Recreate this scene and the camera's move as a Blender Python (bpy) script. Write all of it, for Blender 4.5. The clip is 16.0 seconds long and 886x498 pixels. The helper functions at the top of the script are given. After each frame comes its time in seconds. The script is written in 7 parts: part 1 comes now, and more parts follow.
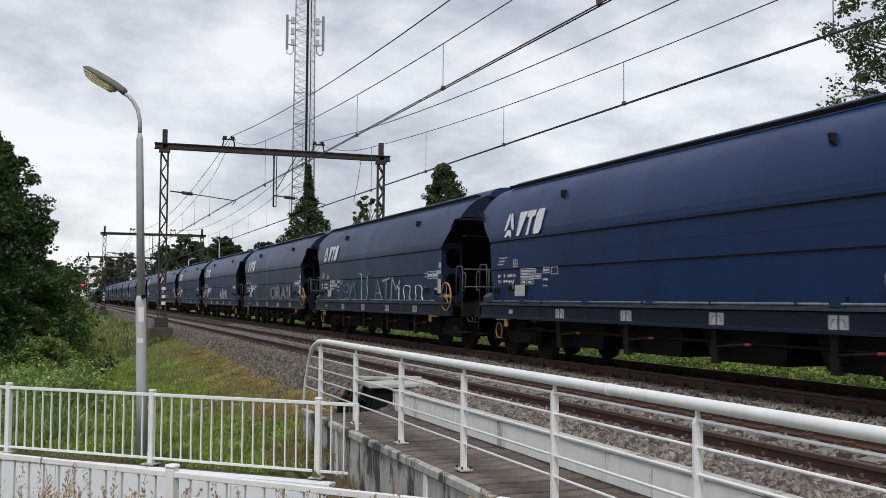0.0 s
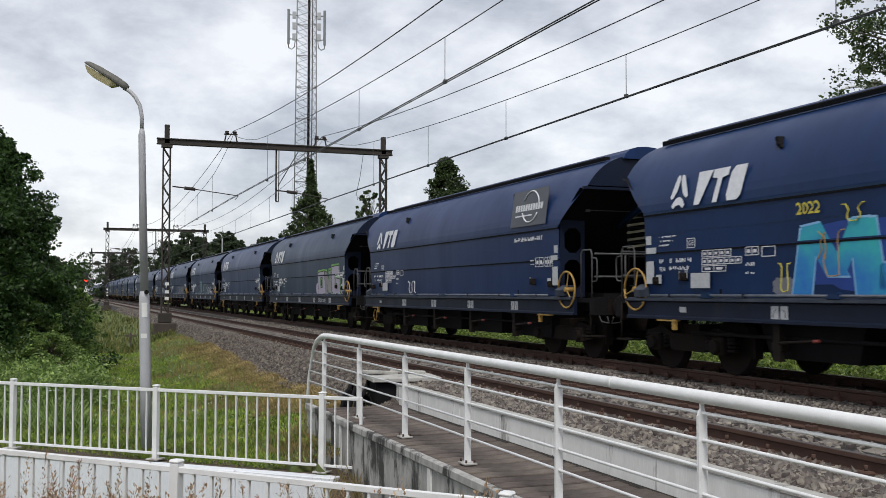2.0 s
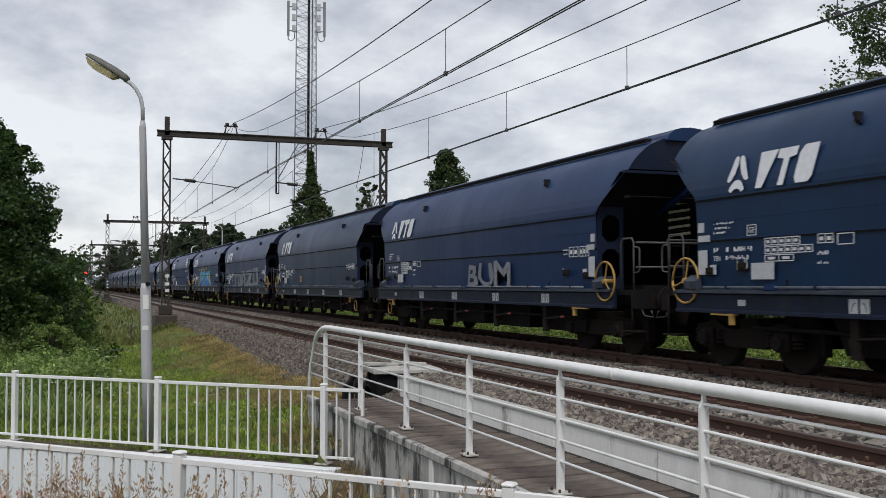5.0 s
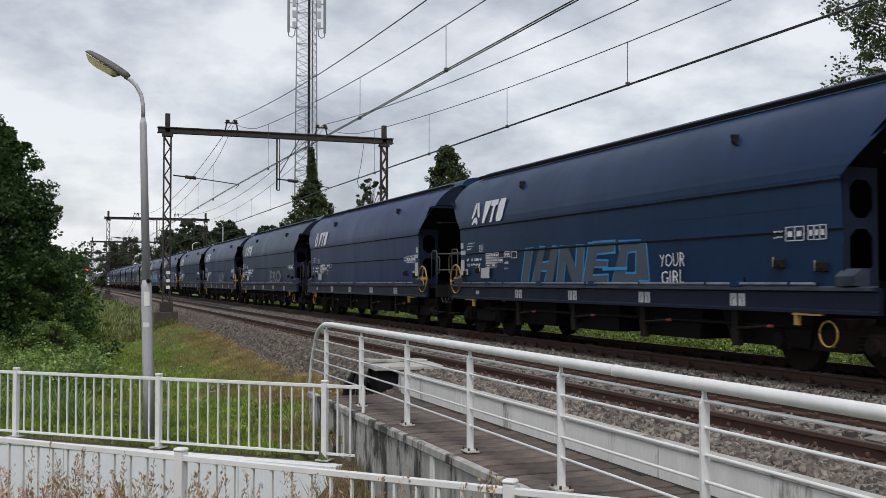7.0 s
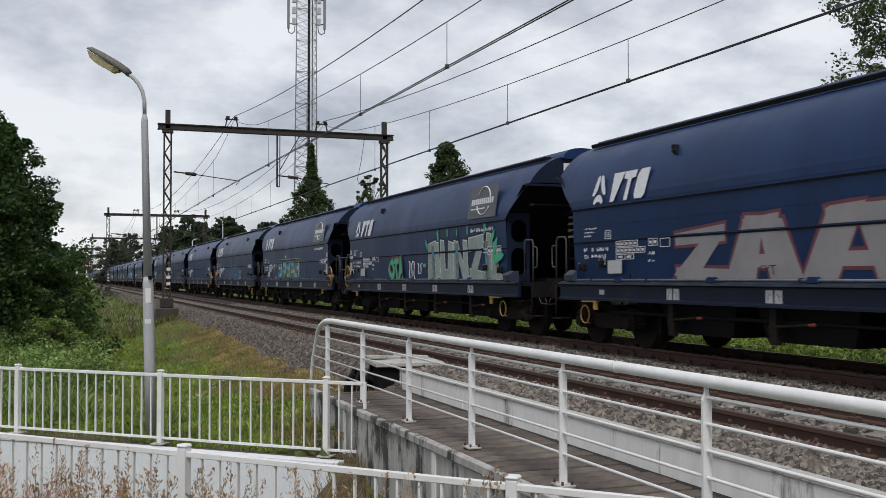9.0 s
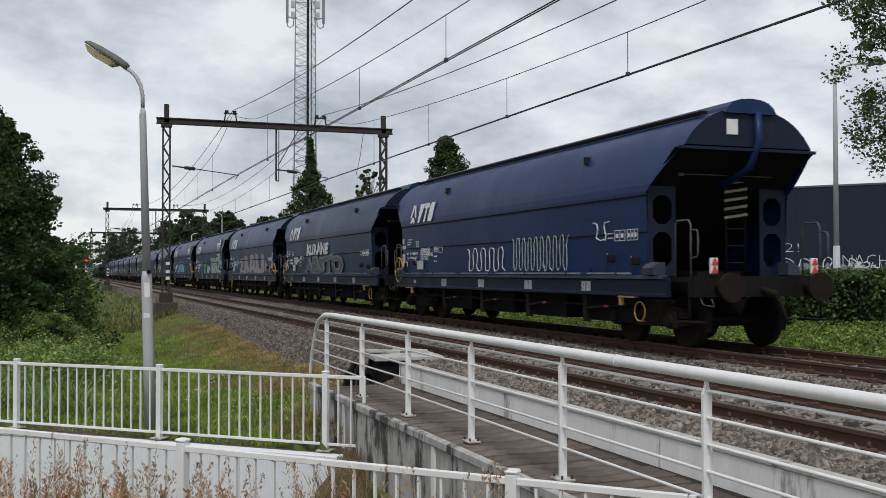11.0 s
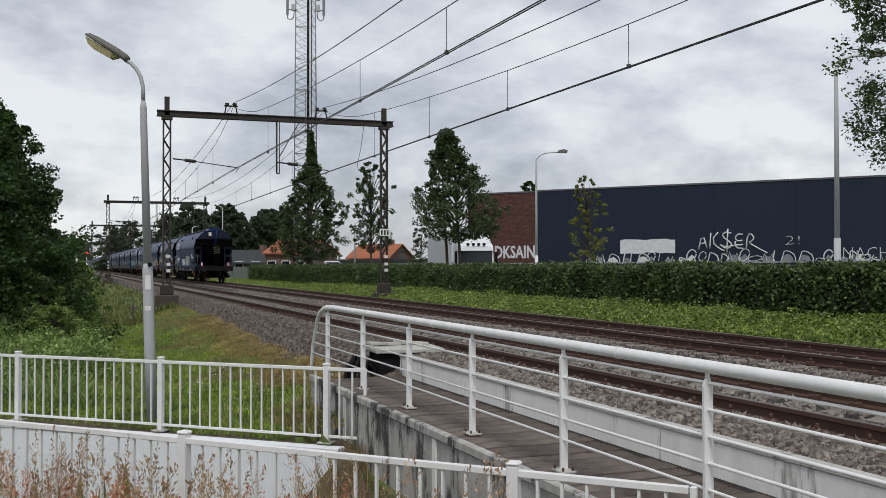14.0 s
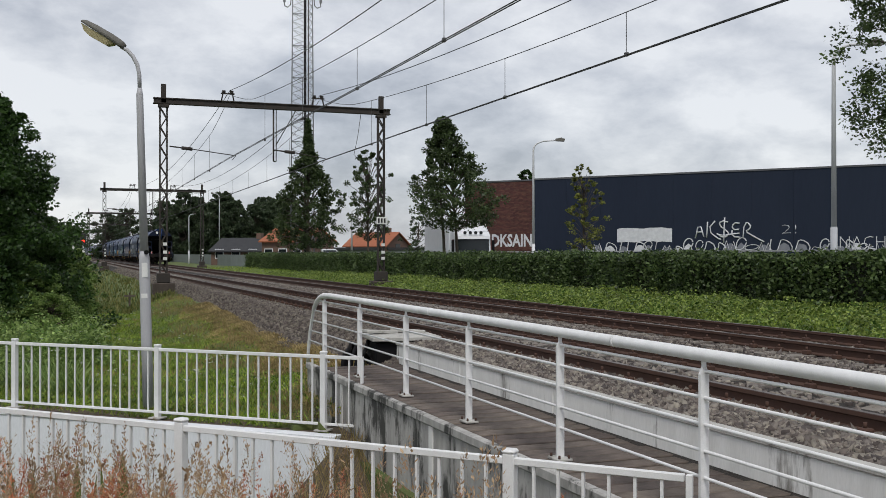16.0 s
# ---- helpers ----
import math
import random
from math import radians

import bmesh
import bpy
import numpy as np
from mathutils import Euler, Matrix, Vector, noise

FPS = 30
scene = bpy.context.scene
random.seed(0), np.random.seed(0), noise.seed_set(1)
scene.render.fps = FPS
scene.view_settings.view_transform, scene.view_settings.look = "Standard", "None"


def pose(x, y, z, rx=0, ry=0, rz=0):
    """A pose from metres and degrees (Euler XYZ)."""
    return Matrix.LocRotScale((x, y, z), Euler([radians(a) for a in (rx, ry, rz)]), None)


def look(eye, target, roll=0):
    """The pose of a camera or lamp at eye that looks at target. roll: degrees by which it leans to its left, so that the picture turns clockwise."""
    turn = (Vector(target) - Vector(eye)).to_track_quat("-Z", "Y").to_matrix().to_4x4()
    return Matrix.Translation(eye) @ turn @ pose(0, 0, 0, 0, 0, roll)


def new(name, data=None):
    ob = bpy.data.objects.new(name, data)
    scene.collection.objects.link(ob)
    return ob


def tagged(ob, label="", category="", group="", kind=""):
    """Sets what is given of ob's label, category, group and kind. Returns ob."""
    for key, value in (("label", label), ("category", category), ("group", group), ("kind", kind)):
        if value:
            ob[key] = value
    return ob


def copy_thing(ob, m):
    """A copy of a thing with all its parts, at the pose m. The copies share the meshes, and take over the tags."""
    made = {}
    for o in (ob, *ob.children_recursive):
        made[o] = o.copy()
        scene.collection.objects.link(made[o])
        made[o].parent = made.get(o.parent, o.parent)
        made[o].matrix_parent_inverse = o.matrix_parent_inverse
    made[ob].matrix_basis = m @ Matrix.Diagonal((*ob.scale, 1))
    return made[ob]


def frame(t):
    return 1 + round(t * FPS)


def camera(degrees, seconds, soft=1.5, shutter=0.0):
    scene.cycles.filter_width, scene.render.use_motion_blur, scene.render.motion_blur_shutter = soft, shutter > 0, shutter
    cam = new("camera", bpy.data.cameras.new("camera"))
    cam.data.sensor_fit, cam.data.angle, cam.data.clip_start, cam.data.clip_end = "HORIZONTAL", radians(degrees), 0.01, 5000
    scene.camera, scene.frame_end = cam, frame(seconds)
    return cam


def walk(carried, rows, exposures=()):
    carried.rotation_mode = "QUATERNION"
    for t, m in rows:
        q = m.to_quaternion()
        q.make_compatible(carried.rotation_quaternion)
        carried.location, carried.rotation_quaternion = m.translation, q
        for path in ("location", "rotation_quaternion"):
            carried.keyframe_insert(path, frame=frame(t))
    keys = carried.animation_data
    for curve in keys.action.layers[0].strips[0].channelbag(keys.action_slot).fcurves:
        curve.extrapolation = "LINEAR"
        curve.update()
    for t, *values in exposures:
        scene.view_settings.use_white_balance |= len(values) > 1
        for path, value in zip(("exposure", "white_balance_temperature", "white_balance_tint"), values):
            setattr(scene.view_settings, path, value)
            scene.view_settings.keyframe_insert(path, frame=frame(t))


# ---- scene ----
# World: x to the right across the tracks, y along them, z = 0 at the top of the rails.
cam = camera(47.1, 16.0, soft=0.5, shutter=0.06)
PATH = [
    (0, (0.035, -0.019, 1.284), (0.737, 1.851, 1.384), 0.4),
    (0.5, (0.029, -0.018, 1.281), (0.731, 1.852, 1.38), 0.4),
    (1, (0.023, -0.016, 1.28), (0.724, 1.855, 1.374), 0.4),
    (1.5, (0.03, -0.016, 1.287), (0.729, 1.856, 1.378), 0.3),
    (2, (0.037, -0.009, 1.284), (0.734, 1.863, 1.372), 0.1),
    (2.5, (0.032, -0.01, 1.28), (0.728, 1.862, 1.367), -0.1),
    (3, (0.027, -0.015, 1.285), (0.725, 1.857, 1.366), -0.0),
    (3.5, (0.017, -0.016, 1.285), (0.714, 1.857, 1.366), 0.1),
    (4, (0.019, -0.01, 1.284), (0.716, 1.863, 1.362), 0.1),
    (6.5, (0.016, -0.016, 1.283), (0.713, 1.857, 1.35), 0.0),
    (7, (0.018, -0.015, 1.287), (0.714, 1.858, 1.352), -0.0),
    (7.5, (-0.001, -0.026, 1.289), (0.696, 1.847, 1.35), -0.0),
    (8, (0.005, -0.024, 1.285), (0.701, 1.85, 1.344), 0.0),
    (8.5, (-0.001, -0.016, 1.286), (0.693, 1.858, 1.345), 0.0),
    (9, (-0.01, -0.027, 1.289), (0.687, 1.847, 1.347), 0.0),
    (11.5, (0.005, 0.005, 1.285), (0.702, 1.879, 1.33), -0.1),
    (12, (0.004, -0.009, 1.285), (0.699, 1.865, 1.33), -0.1),
    (12.5, (-0.009, -0.013, 1.285), (0.687, 1.862, 1.33), -0.0),
    (13, (0.001, -0.007, 1.284), (0.697, 1.868, 1.325), -0.1),
    (13.5, (0.002, -0.011, 1.282), (0.699, 1.863, 1.318), -0.1),
    (14, (-0.001, 0.002, 1.283), (0.696, 1.876, 1.315), -0.1),
    (14.5, (-0.01, -0.003, 1.283), (0.687, 1.872, 1.309), -0.0),
    (15, (-0.018, -0.01, 1.283), (0.681, 1.864, 1.308), -0.0),
    (15.5, (-0.011, -0.005, 1.28), (0.689, 1.868, 1.297), -0.0),
    (16, (0.001, 0.006, 1.281), (0.704, 1.879, 1.29), -0.0),
]
walk(cam, [(t, look(eye, target, roll)) for t, eye, target, roll in PATH], exposures=((0, 0.02), (1, 0.06), (2, 0.05), (3, -0.08), (4, -0.11), (9, -0.11), (12, -0.16), (16, -0.17)))

# ---- world and sun: a bright overcast sky ----
world = bpy.data.worlds.new("overcast_sky")
scene.world = world
world.use_nodes = True


def nodes_of(tree):
    tree.nodes.clear()

    def add(kind, **values):
        n = tree.nodes.new(kind)
        for key, value in values.items():
            if key in n.inputs:
                n.inputs[key].default_value = value
        return n
    return add, tree.links.new


def sky():
    add, link = nodes_of(world.node_tree)
    tc = add("ShaderNodeTexCoord")
    sep = add("ShaderNodeSeparateXYZ")
    link(tc.outputs["Generated"], sep.inputs[0])

    def mathn(op, a, b=None):
        n = add("ShaderNodeMath")
        n.operation = op
        for i, v in enumerate((a, b)):
            if v is None:
                continue
            if isinstance(v, (int, float)):
                n.inputs[i].default_value = v
            else:
                link(v, n.inputs[i])
        return n.outputs[0]
    h = mathn("ADD", mathn("MAXIMUM", sep.outputs[2], 0.0), 0.62)
    comb = add("ShaderNodeCombineXYZ")
    link(mathn("DIVIDE", sep.outputs[0], h), comb.inputs[0])
    link(mathn("DIVIDE", sep.outputs[1], h), comb.inputs[1])
    link(mathn("ADD", mathn("MULTIPLY", sep.outputs[2], 1.7), 2.35), comb.inputs[2])
    big = add("ShaderNodeTexNoise", Scale=2.5, Detail=4.0, Roughness=0.5, Distortion=0.2)
    puff = add("ShaderNodeTexNoise", Scale=6.3, Detail=11.0, Roughness=0.60, Distortion=0.1)
    link(comb.outputs[0], big.inputs["Vector"])
    link(comb.outputs[0], puff.inputs["Vector"])
    cloud = mathn("ADD", mathn("MULTIPLY", big.outputs[0], 0.5), mathn("MULTIPLY", puff.outputs[0], 0.5))
    ramp = add("ShaderNodeValToRGB")
    ramp.color_ramp.elements[0].position, ramp.color_ramp.elements[0].color = 0.40, (0.385, 0.405, 0.455, 1)
    ramp.color_ramp.elements[1].position, ramp.color_ramp.elements[1].color = 0.605, (0.83, 0.84, 0.865, 1)
    e = ramp.color_ramp.elements.new(0.475)
    e.color = (0.54, 0.56, 0.61, 1)
    e = ramp.color_ramp.elements.new(0.535)
    e.color = (0.675, 0.69, 0.73, 1)
    link(cloud, ramp.inputs[0])
    nish = add("ShaderNodeTexSky")
    nish.sky_type, nish.sun_disc = "NISHITA", False
    nish.sun_elevation, nish.sun_rotation = radians(52), radians(205)
    mix = add("ShaderNodeMix")
    mix.data_type = "RGBA"
    mix.inputs["Factor"].default_value = 0.02
    link(ramp.outputs[0], mix.inputs[6])
    link(nish.outputs[0], mix.inputs[7])
    bg = add("ShaderNodeBackground", Strength=1.02)
    link(mix.outputs[2], bg.inputs[0])
    out = add("ShaderNodeOutputWorld")
    link(bg.outputs[0], out.inputs[0])


sky()
sun = new("sun", bpy.data.lights.new("sun", "SUN"))
sun.data.energy, sun.data.angle, sun.data.color = 2.1, radians(16), (1.0, 0.97, 0.92)
sun.matrix_world = look((0, 0, 30), (10 * math.sin(radians(25)), 10 * math.cos(radians(25)), 30 - 14), 0)


# ---- materials ----
def material(name, base, second=None, rough=0.7, metal=0.0, scale=6.0, fine=90.0, bump=0.15, amount=0.5,
             streak=0.0, random_value=0.0, island=False, stain=None, stain_at=0.62, spec=0.5, dist=0.01):
    m = bpy.data.materials.new(name)
    m.use_nodes = True
    add, link = nodes_of(m.node_tree)
    tc = add("ShaderNodeTexCoord")
    mp = add("ShaderNodeMapping")
    mp.inputs["Scale"].default_value = (1, 1, 1.0 / (1 + streak))
    link(tc.outputs["Object"], mp.inputs[0])
    n1 = add("ShaderNodeTexNoise", Scale=scale, Detail=6.0, Roughness=0.6)
    n2 = add("ShaderNodeTexNoise", Scale=fine, Detail=3.0, Roughness=0.6)
    link(mp.outputs[0], n1.inputs["Vector"])
    link(mp.outputs[0], n2.inputs["Vector"])
    r1 = add("ShaderNodeMapRange")
    r1.inputs[1].default_value, r1.inputs[2].default_value = 0.35, 0.65
    link(n1.outputs[0], r1.inputs[0])
    if second is None:
        second = tuple(c * 0.7 for c in base)
    col = add("ShaderNodeMix")
    col.data_type = "RGBA"
    col.inputs[6].default_value, col.inputs[7].default_value = (*base, 1), (*second, 1)
    fac = add("ShaderNodeMath")
    fac.operation = "MULTIPLY"
    fac.inputs[1].default_value = amount
    link(r1.outputs[0], fac.inputs[0])
    link(fac.outputs[0], col.inputs["Factor"])
    last = col.outputs[2]
    if stain:
        n3 = add("ShaderNodeTexNoise", Scale=scale * 0.37, Detail=8.0, Roughness=0.7)
        link(mp.outputs[0], n3.inputs["Vector"])
        r3 = add("ShaderNodeMapRange")
        r3.inputs[1].default_value, r3.inputs[2].default_value = stain_at - 0.03, stain_at + 0.05
        link(n3.outputs[0], r3.inputs[0])
        cs = add("ShaderNodeMix")
        cs.data_type = "RGBA"
        cs.inputs[7].default_value = (*stain, 1)
        link(last, cs.inputs[6])
        link(r3.outputs[0], cs.inputs["Factor"])
        last = cs.outputs[2]
    hsv = add("ShaderNodeHueSaturation")
    link(last, hsv.inputs["Color"])
    grain = add("ShaderNodeMapRange")
    grain.inputs[3].default_value, grain.inputs[4].default_value = 0.86, 1.14
    link(n2.outputs[0], grain.inputs[0])
    value = grain.outputs[0]
    if random_value:
        src = add("ShaderNodeNewGeometry").outputs["Random Per Island"] if island else add("ShaderNodeObjectInfo").outputs["Random"]
        rr = add("ShaderNodeMapRange")
        rr.inputs[3].default_value, rr.inputs[4].default_value = 1 - random_value, 1 + random_value
        link(src, rr.inputs[0])
        mul = add("ShaderNodeMath")
        mul.operation = "MULTIPLY"
        link(value, mul.inputs[0])
        link(rr.outputs[0], mul.inputs[1])
        value = mul.outputs[0]
        hr = add("ShaderNodeMapRange")
        hr.inputs[3].default_value, hr.inputs[4].default_value = 0.5 - random_value * 0.05, 0.5 + random_value * 0.05
        link(src, hr.inputs[0])
        link(hr.outputs[0], hsv.inputs["Hue"])
    link(value, hsv.inputs["Value"])
    bs = add("ShaderNodeBsdfPrincipled", Roughness=rough, Metallic=metal)
    bs.inputs["Specular IOR Level"].default_value = spec
    link(hsv.outputs[0], bs.inputs["Base Color"])
    rg = add("ShaderNodeMapRange")
    rg.inputs[3].default_value, rg.inputs[4].default_value = max(0.05, rough - 0.1), min(1.0, rough + 0.12)
    link(n1.outputs[0], rg.inputs[0])
    link(rg.outputs[0], bs.inputs["Roughness"])
    if bump:
        bp = add("ShaderNodeBump", Strength=bump, Distance=dist)
        link(n2.outputs[0], bp.inputs["Height"])
        link(bp.outputs[0], bs.inputs["Normal"])
    out = add("ShaderNodeOutputMaterial")
    link(bs.outputs[0], out.inputs[0])
    return m


def leaf_material(name, base, second, trans=0.35):
    m = bpy.data.materials.new(name)
    m.use_nodes = True
    add, link = nodes_of(m.node_tree)
    gi = add("ShaderNodeNewGeometry")
    col = add("ShaderNodeMix")
    col.data_type = "RGBA"
    col.inputs[6].default_value, col.inputs[7].default_value = (*base, 1), (*second, 1)
    link(gi.outputs["Random Per Island"], col.inputs["Factor"])
    tc = add("ShaderNodeTexCoord")
    nz = add("ShaderNodeTexNoise", Scale=1.5, Detail=4.0)
    link(tc.outputs["Object"], nz.inputs["Vector"])
    mr = add("ShaderNodeMapRange")
    mr.inputs[1].default_value, mr.inputs[2].default_value = 0.3, 0.7
    mr.inputs[3].default_value, mr.inputs[4].default_value = 0.55, 1.5
    link(nz.outputs[0], mr.inputs[0])
    hsv = add("ShaderNodeHueSaturation")
    link(mr.outputs[0], hsv.inputs["Value"])
    link(col.outputs[2], hsv.inputs["Color"])
    bs = add("ShaderNodeBsdfPrincipled", Roughness=0.42)
    bs.inputs["Specular IOR Level"].default_value = 0.3
    link(hsv.outputs[0], bs.inputs["Base Color"])
    tr = add("ShaderNodeBsdfTranslucent")
    link(hsv.outputs[0], tr.inputs[0])
    mx = add("ShaderNodeMixShader", Fac=trans)
    link(bs.outputs[0], mx.inputs[1])
    link(tr.outputs[0], mx.inputs[2])
    out = add("ShaderNodeOutputMaterial")
    link(mx.outputs[0], out.inputs[0])
    return m


def glow(name, color, strength):
    m = bpy.data.materials.new(name)
    m.use_nodes = True
    add, link = nodes_of(m.node_tree)
    em = add("ShaderNodeEmission", Color=(*color, 1), Strength=strength)
    out = add("ShaderNodeOutputMaterial")
    link(em.outputs[0], out.inputs[0])
    return m


M_NAVY = material("navy_wagon_paint", (0.0064, 0.0285, 0.092), (0.0050, 0.0205, 0.066), rough=0.40, spec=0.24, scale=1.2, fine=40, bump=0.03, streak=6, amount=0.8, random_value=0.18, stain=(0.024, 0.028, 0.055), stain_at=0.66)
# Also carries recess and hollow shade where it covers end slopes and pit tubes.
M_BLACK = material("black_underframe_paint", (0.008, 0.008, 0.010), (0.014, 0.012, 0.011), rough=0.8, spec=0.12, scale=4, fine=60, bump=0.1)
M_GRIME = material("brown_brake_dust_steel", (0.011, 0.009, 0.008), (0.026, 0.018, 0.014), rough=0.85, spec=0.15, scale=5, fine=70)
M_GREYRAIL = material("dull_grey_handrail_paint", (0.085, 0.085, 0.09), (0.03, 0.03, 0.032), rough=0.6, scale=8)
M_YELLOW = material("worn_ochre_yellow_paint", (0.42, 0.25, 0.055), (0.26, 0.16, 0.05), rough=0.6, scale=12)
M_DECAL = material("white_stencil_paint", (0.70, 0.71, 0.74), (0.52, 0.53, 0.57), rough=0.6, scale=9, fine=60, bump=0)
M_WHITEPAINT = material("off_white_fence_paint", (0.78, 0.78, 0.78), (0.58, 0.58, 0.58), rough=0.5, scale=5, fine=120, bump=0.05, stain=(0.40, 0.38, 0.33), stain_at=0.68)
M_RAILSTEEL = material("polished_rail_head", (0.16, 0.14, 0.13), (0.09, 0.07, 0.06), rough=0.5, metal=0.5, scale=2, fine=60, bump=0.03)
M_RUST = material("rusty_rail_web", (0.062, 0.032, 0.023), (0.092, 0.046, 0.030), rough=0.9, scale=3, fine=80)
M_SLEEPER = material("weathered_concrete_sleeper", (0.20, 0.18, 0.16), (0.11, 0.09, 0.075), rough=0.95, scale=4, fine=60, random_value=0.15)
# Far darker than the stones: the shade in their gaps is coloured in.
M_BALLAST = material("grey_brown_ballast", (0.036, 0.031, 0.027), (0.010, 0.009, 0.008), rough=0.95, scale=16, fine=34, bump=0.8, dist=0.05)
M_STONE = material("crushed_ballast_stone", (0.205, 0.176, 0.155), (0.040, 0.033, 0.028), rough=0.95, scale=6, fine=50, random_value=0.68, island=True)
M_DIRTYSTONE = material("weathered_brown_ballast_stone", (0.145, 0.122, 0.105), (0.035, 0.028, 0.024), rough=0.95, scale=6, fine=50, random_value=0.65, island=True)
M_CONCRETE = material("weathered_grey_concrete", (0.46, 0.45, 0.43), (0.15, 0.146, 0.135), rough=0.9, scale=6.0, fine=70, bump=0.25, streak=1.8, stain=(0.05, 0.05, 0.046), stain_at=0.52)
M_WHITEWALL = material("white_washed_concrete", (0.80, 0.80, 0.78), (0.60, 0.60, 0.57), rough=0.85, scale=5.0, fine=80, bump=0.12, streak=5, stain=(0.20, 0.19, 0.17), stain_at=0.61)
M_PANELWALL = material("clean_white_panel_wall", (0.74, 0.76, 0.80), (0.68, 0.70, 0.74), rough=0.7, scale=1.5, fine=60, bump=0.05, streak=4)
M_PLANK = material("weathered_grey_brown_timber", (0.150, 0.119, 0.100), (0.050, 0.039, 0.033), rough=0.9, amount=0.8, scale=5, fine=60, random_value=0.22, bump=0.3)
M_GANTRY = material("dark_weathered_gantry_steel", (0.026, 0.023, 0.021), (0.055, 0.040, 0.030), rough=0.8, scale=5, fine=60)
M_WIRE = material("oxidised_copper_wire", (0.05, 0.05, 0.05), (0.08, 0.08, 0.08), rough=0.6, bump=0)
M_GALV = material("galvanised_grey_pole", (0.42, 0.42, 0.44), (0.32, 0.32, 0.335), rough=0.55, metal=0.0, scale=3, fine=80, bump=0.05, streak=4)
M_PALEPOLE = material("pale_galvanised_pole", (0.62, 0.63, 0.65), (0.50, 0.51, 0.53), rough=0.5, scale=3, fine=60, bump=0.03, streak=4)
M_MAST = material("galvanised_mast_steel", (0.22, 0.23, 0.245), (0.16, 0.165, 0.17), rough=0.6, metal=0.2, scale=2, fine=30, bump=0)
M_DARKPANEL = material("charcoal_blue_cladding", (0.016, 0.023, 0.042), (0.013, 0.019, 0.036), rough=0.7, spec=0.2, scale=0.4, fine=8, bump=0.03, streak=5)
M_BRICK = material("dark_red_brick", (0.105, 0.040, 0.032), (0.06, 0.026, 0.023), rough=0.9, scale=0.9, fine=14, bump=0.3, random_value=0.25, island=True)
M_ROOFTILE = material("orange_clay_roof_tile", (0.34, 0.115, 0.055), (0.22, 0.075, 0.04), rough=0.85, scale=2, fine=12)
M_GREYROOF = material("grey_roof_sheet", (0.10, 0.105, 0.115), (0.07, 0.07, 0.075), rough=0.8, scale=1)
M_SLATE = material("dark_slate_roof", (0.028, 0.029, 0.032), (0.018, 0.018, 0.02), rough=0.7, scale=2)
M_HOUSEBRICK = material("brown_house_brick", (0.16, 0.10, 0.075), (0.10, 0.065, 0.05), rough=0.9, scale=1.5, fine=20)
M_TRUCKWHITE = material("white_truck_paint", (0.72, 0.74, 0.76), (0.64, 0.66, 0.68), rough=0.35, scale=2, bump=0)
M_GLASSDARK = material("dark_tinted_glass", (0.012, 0.016, 0.018), (0.02, 0.025, 0.028), rough=0.12, scale=1, bump=0)
M_BARK = material("grey_brown_bark", (0.085, 0.068, 0.052), (0.045, 0.036, 0.028), rough=0.95, scale=7, fine=50, bump=0.5, streak=3)
M_GROUND = material("grassy_soil", (0.080, 0.125, 0.026), (0.12, 0.10, 0.045), rough=0.95, scale=0.8, fine=25, bump=0.5, dist=0.04)
M_GREENSHEET = material("grey_green_embankment_sheet", (0.20, 0.23, 0.22), (0.16, 0.18, 0.17), rough=0.8, scale=0.6)
M_SIGNWHITE = material("white_enamel_sign", (0.72, 0.72, 0.70), (0.6, 0.6, 0.58), rough=0.4, bump=0)
M_INK = material("black_sign_ink", (0.02, 0.02, 0.02), rough=0.6, bump=0)
M_LENS = material("yellowed_lamp_lens", (0.46, 0.40, 0.24), (0.34, 0.29, 0.17), rough=0.3, scale=14, bump=0.05)
M_LAMPHOOD = material("weathered_grey_lamp_hood", (0.14, 0.135, 0.12), (0.09, 0.085, 0.075), rough=0.7, scale=14)
M_SPRAYWHITE = material("white_spray_paint", (0.66, 0.67, 0.70), (0.42, 0.43, 0.47), rough=0.7, scale=3, bump=0)
M_SPRAYSILVER = material("silver_spray_paint", (0.21, 0.22, 0.25), (0.11, 0.12, 0.155), rough=0.55, scale=2.5, bump=0, streak=3)
M_SPRAYBLUE = material("blue_spray_paint", (0.03, 0.20, 0.50), (0.02, 0.42, 0.62), rough=0.6, scale=2.5, bump=0)
M_SPRAYMINT = material("mint_green_spray_paint", (0.30, 0.55, 0.48), (0.45, 0.62, 0.56), rough=0.6, scale=2.5, bump=0)
M_SPRAYRED = material("dark_red_spray_paint", (0.15, 0.04, 0.055), rough=0.6, bump=0)
M_SPRAYBLACK = material("black_spray_paint", (0.012, 0.012, 0.014), rough=0.6, bump=0)
M_SPRAYPINK = material("beige_spray_paint", (0.30, 0.28, 0.285), (0.19, 0.185, 0.205), rough=0.6, bump=0, scale=2)
L_DARK = leaf_material("dark_green_leaf", (0.014, 0.036, 0.009), (0.060, 0.112, 0.028))
L_MID = leaf_material("mid_green_leaf", (0.060, 0.125, 0.022), (0.31, 0.41, 0.13))
L_HEDGE = leaf_material("hedge_leaf", (0.012, 0.030, 0.008), (0.125, 0.18, 0.062))
L_LIME = leaf_material("yellow_green_leaf", (0.08, 0.11, 0.02), (0.22, 0.22, 0.05))
L_FAR = leaf_material("far_foliage", (0.036, 0.056, 0.028), (0.072, 0.098, 0.050))
L_GRASS = leaf_material("fresh_grass_blade", (0.050, 0.125, 0.010), (0.34, 0.43, 0.065))
L_DRY = leaf_material("dry_grass_blade", (0.33, 0.24, 0.11), (0.20, 0.17, 0.065))
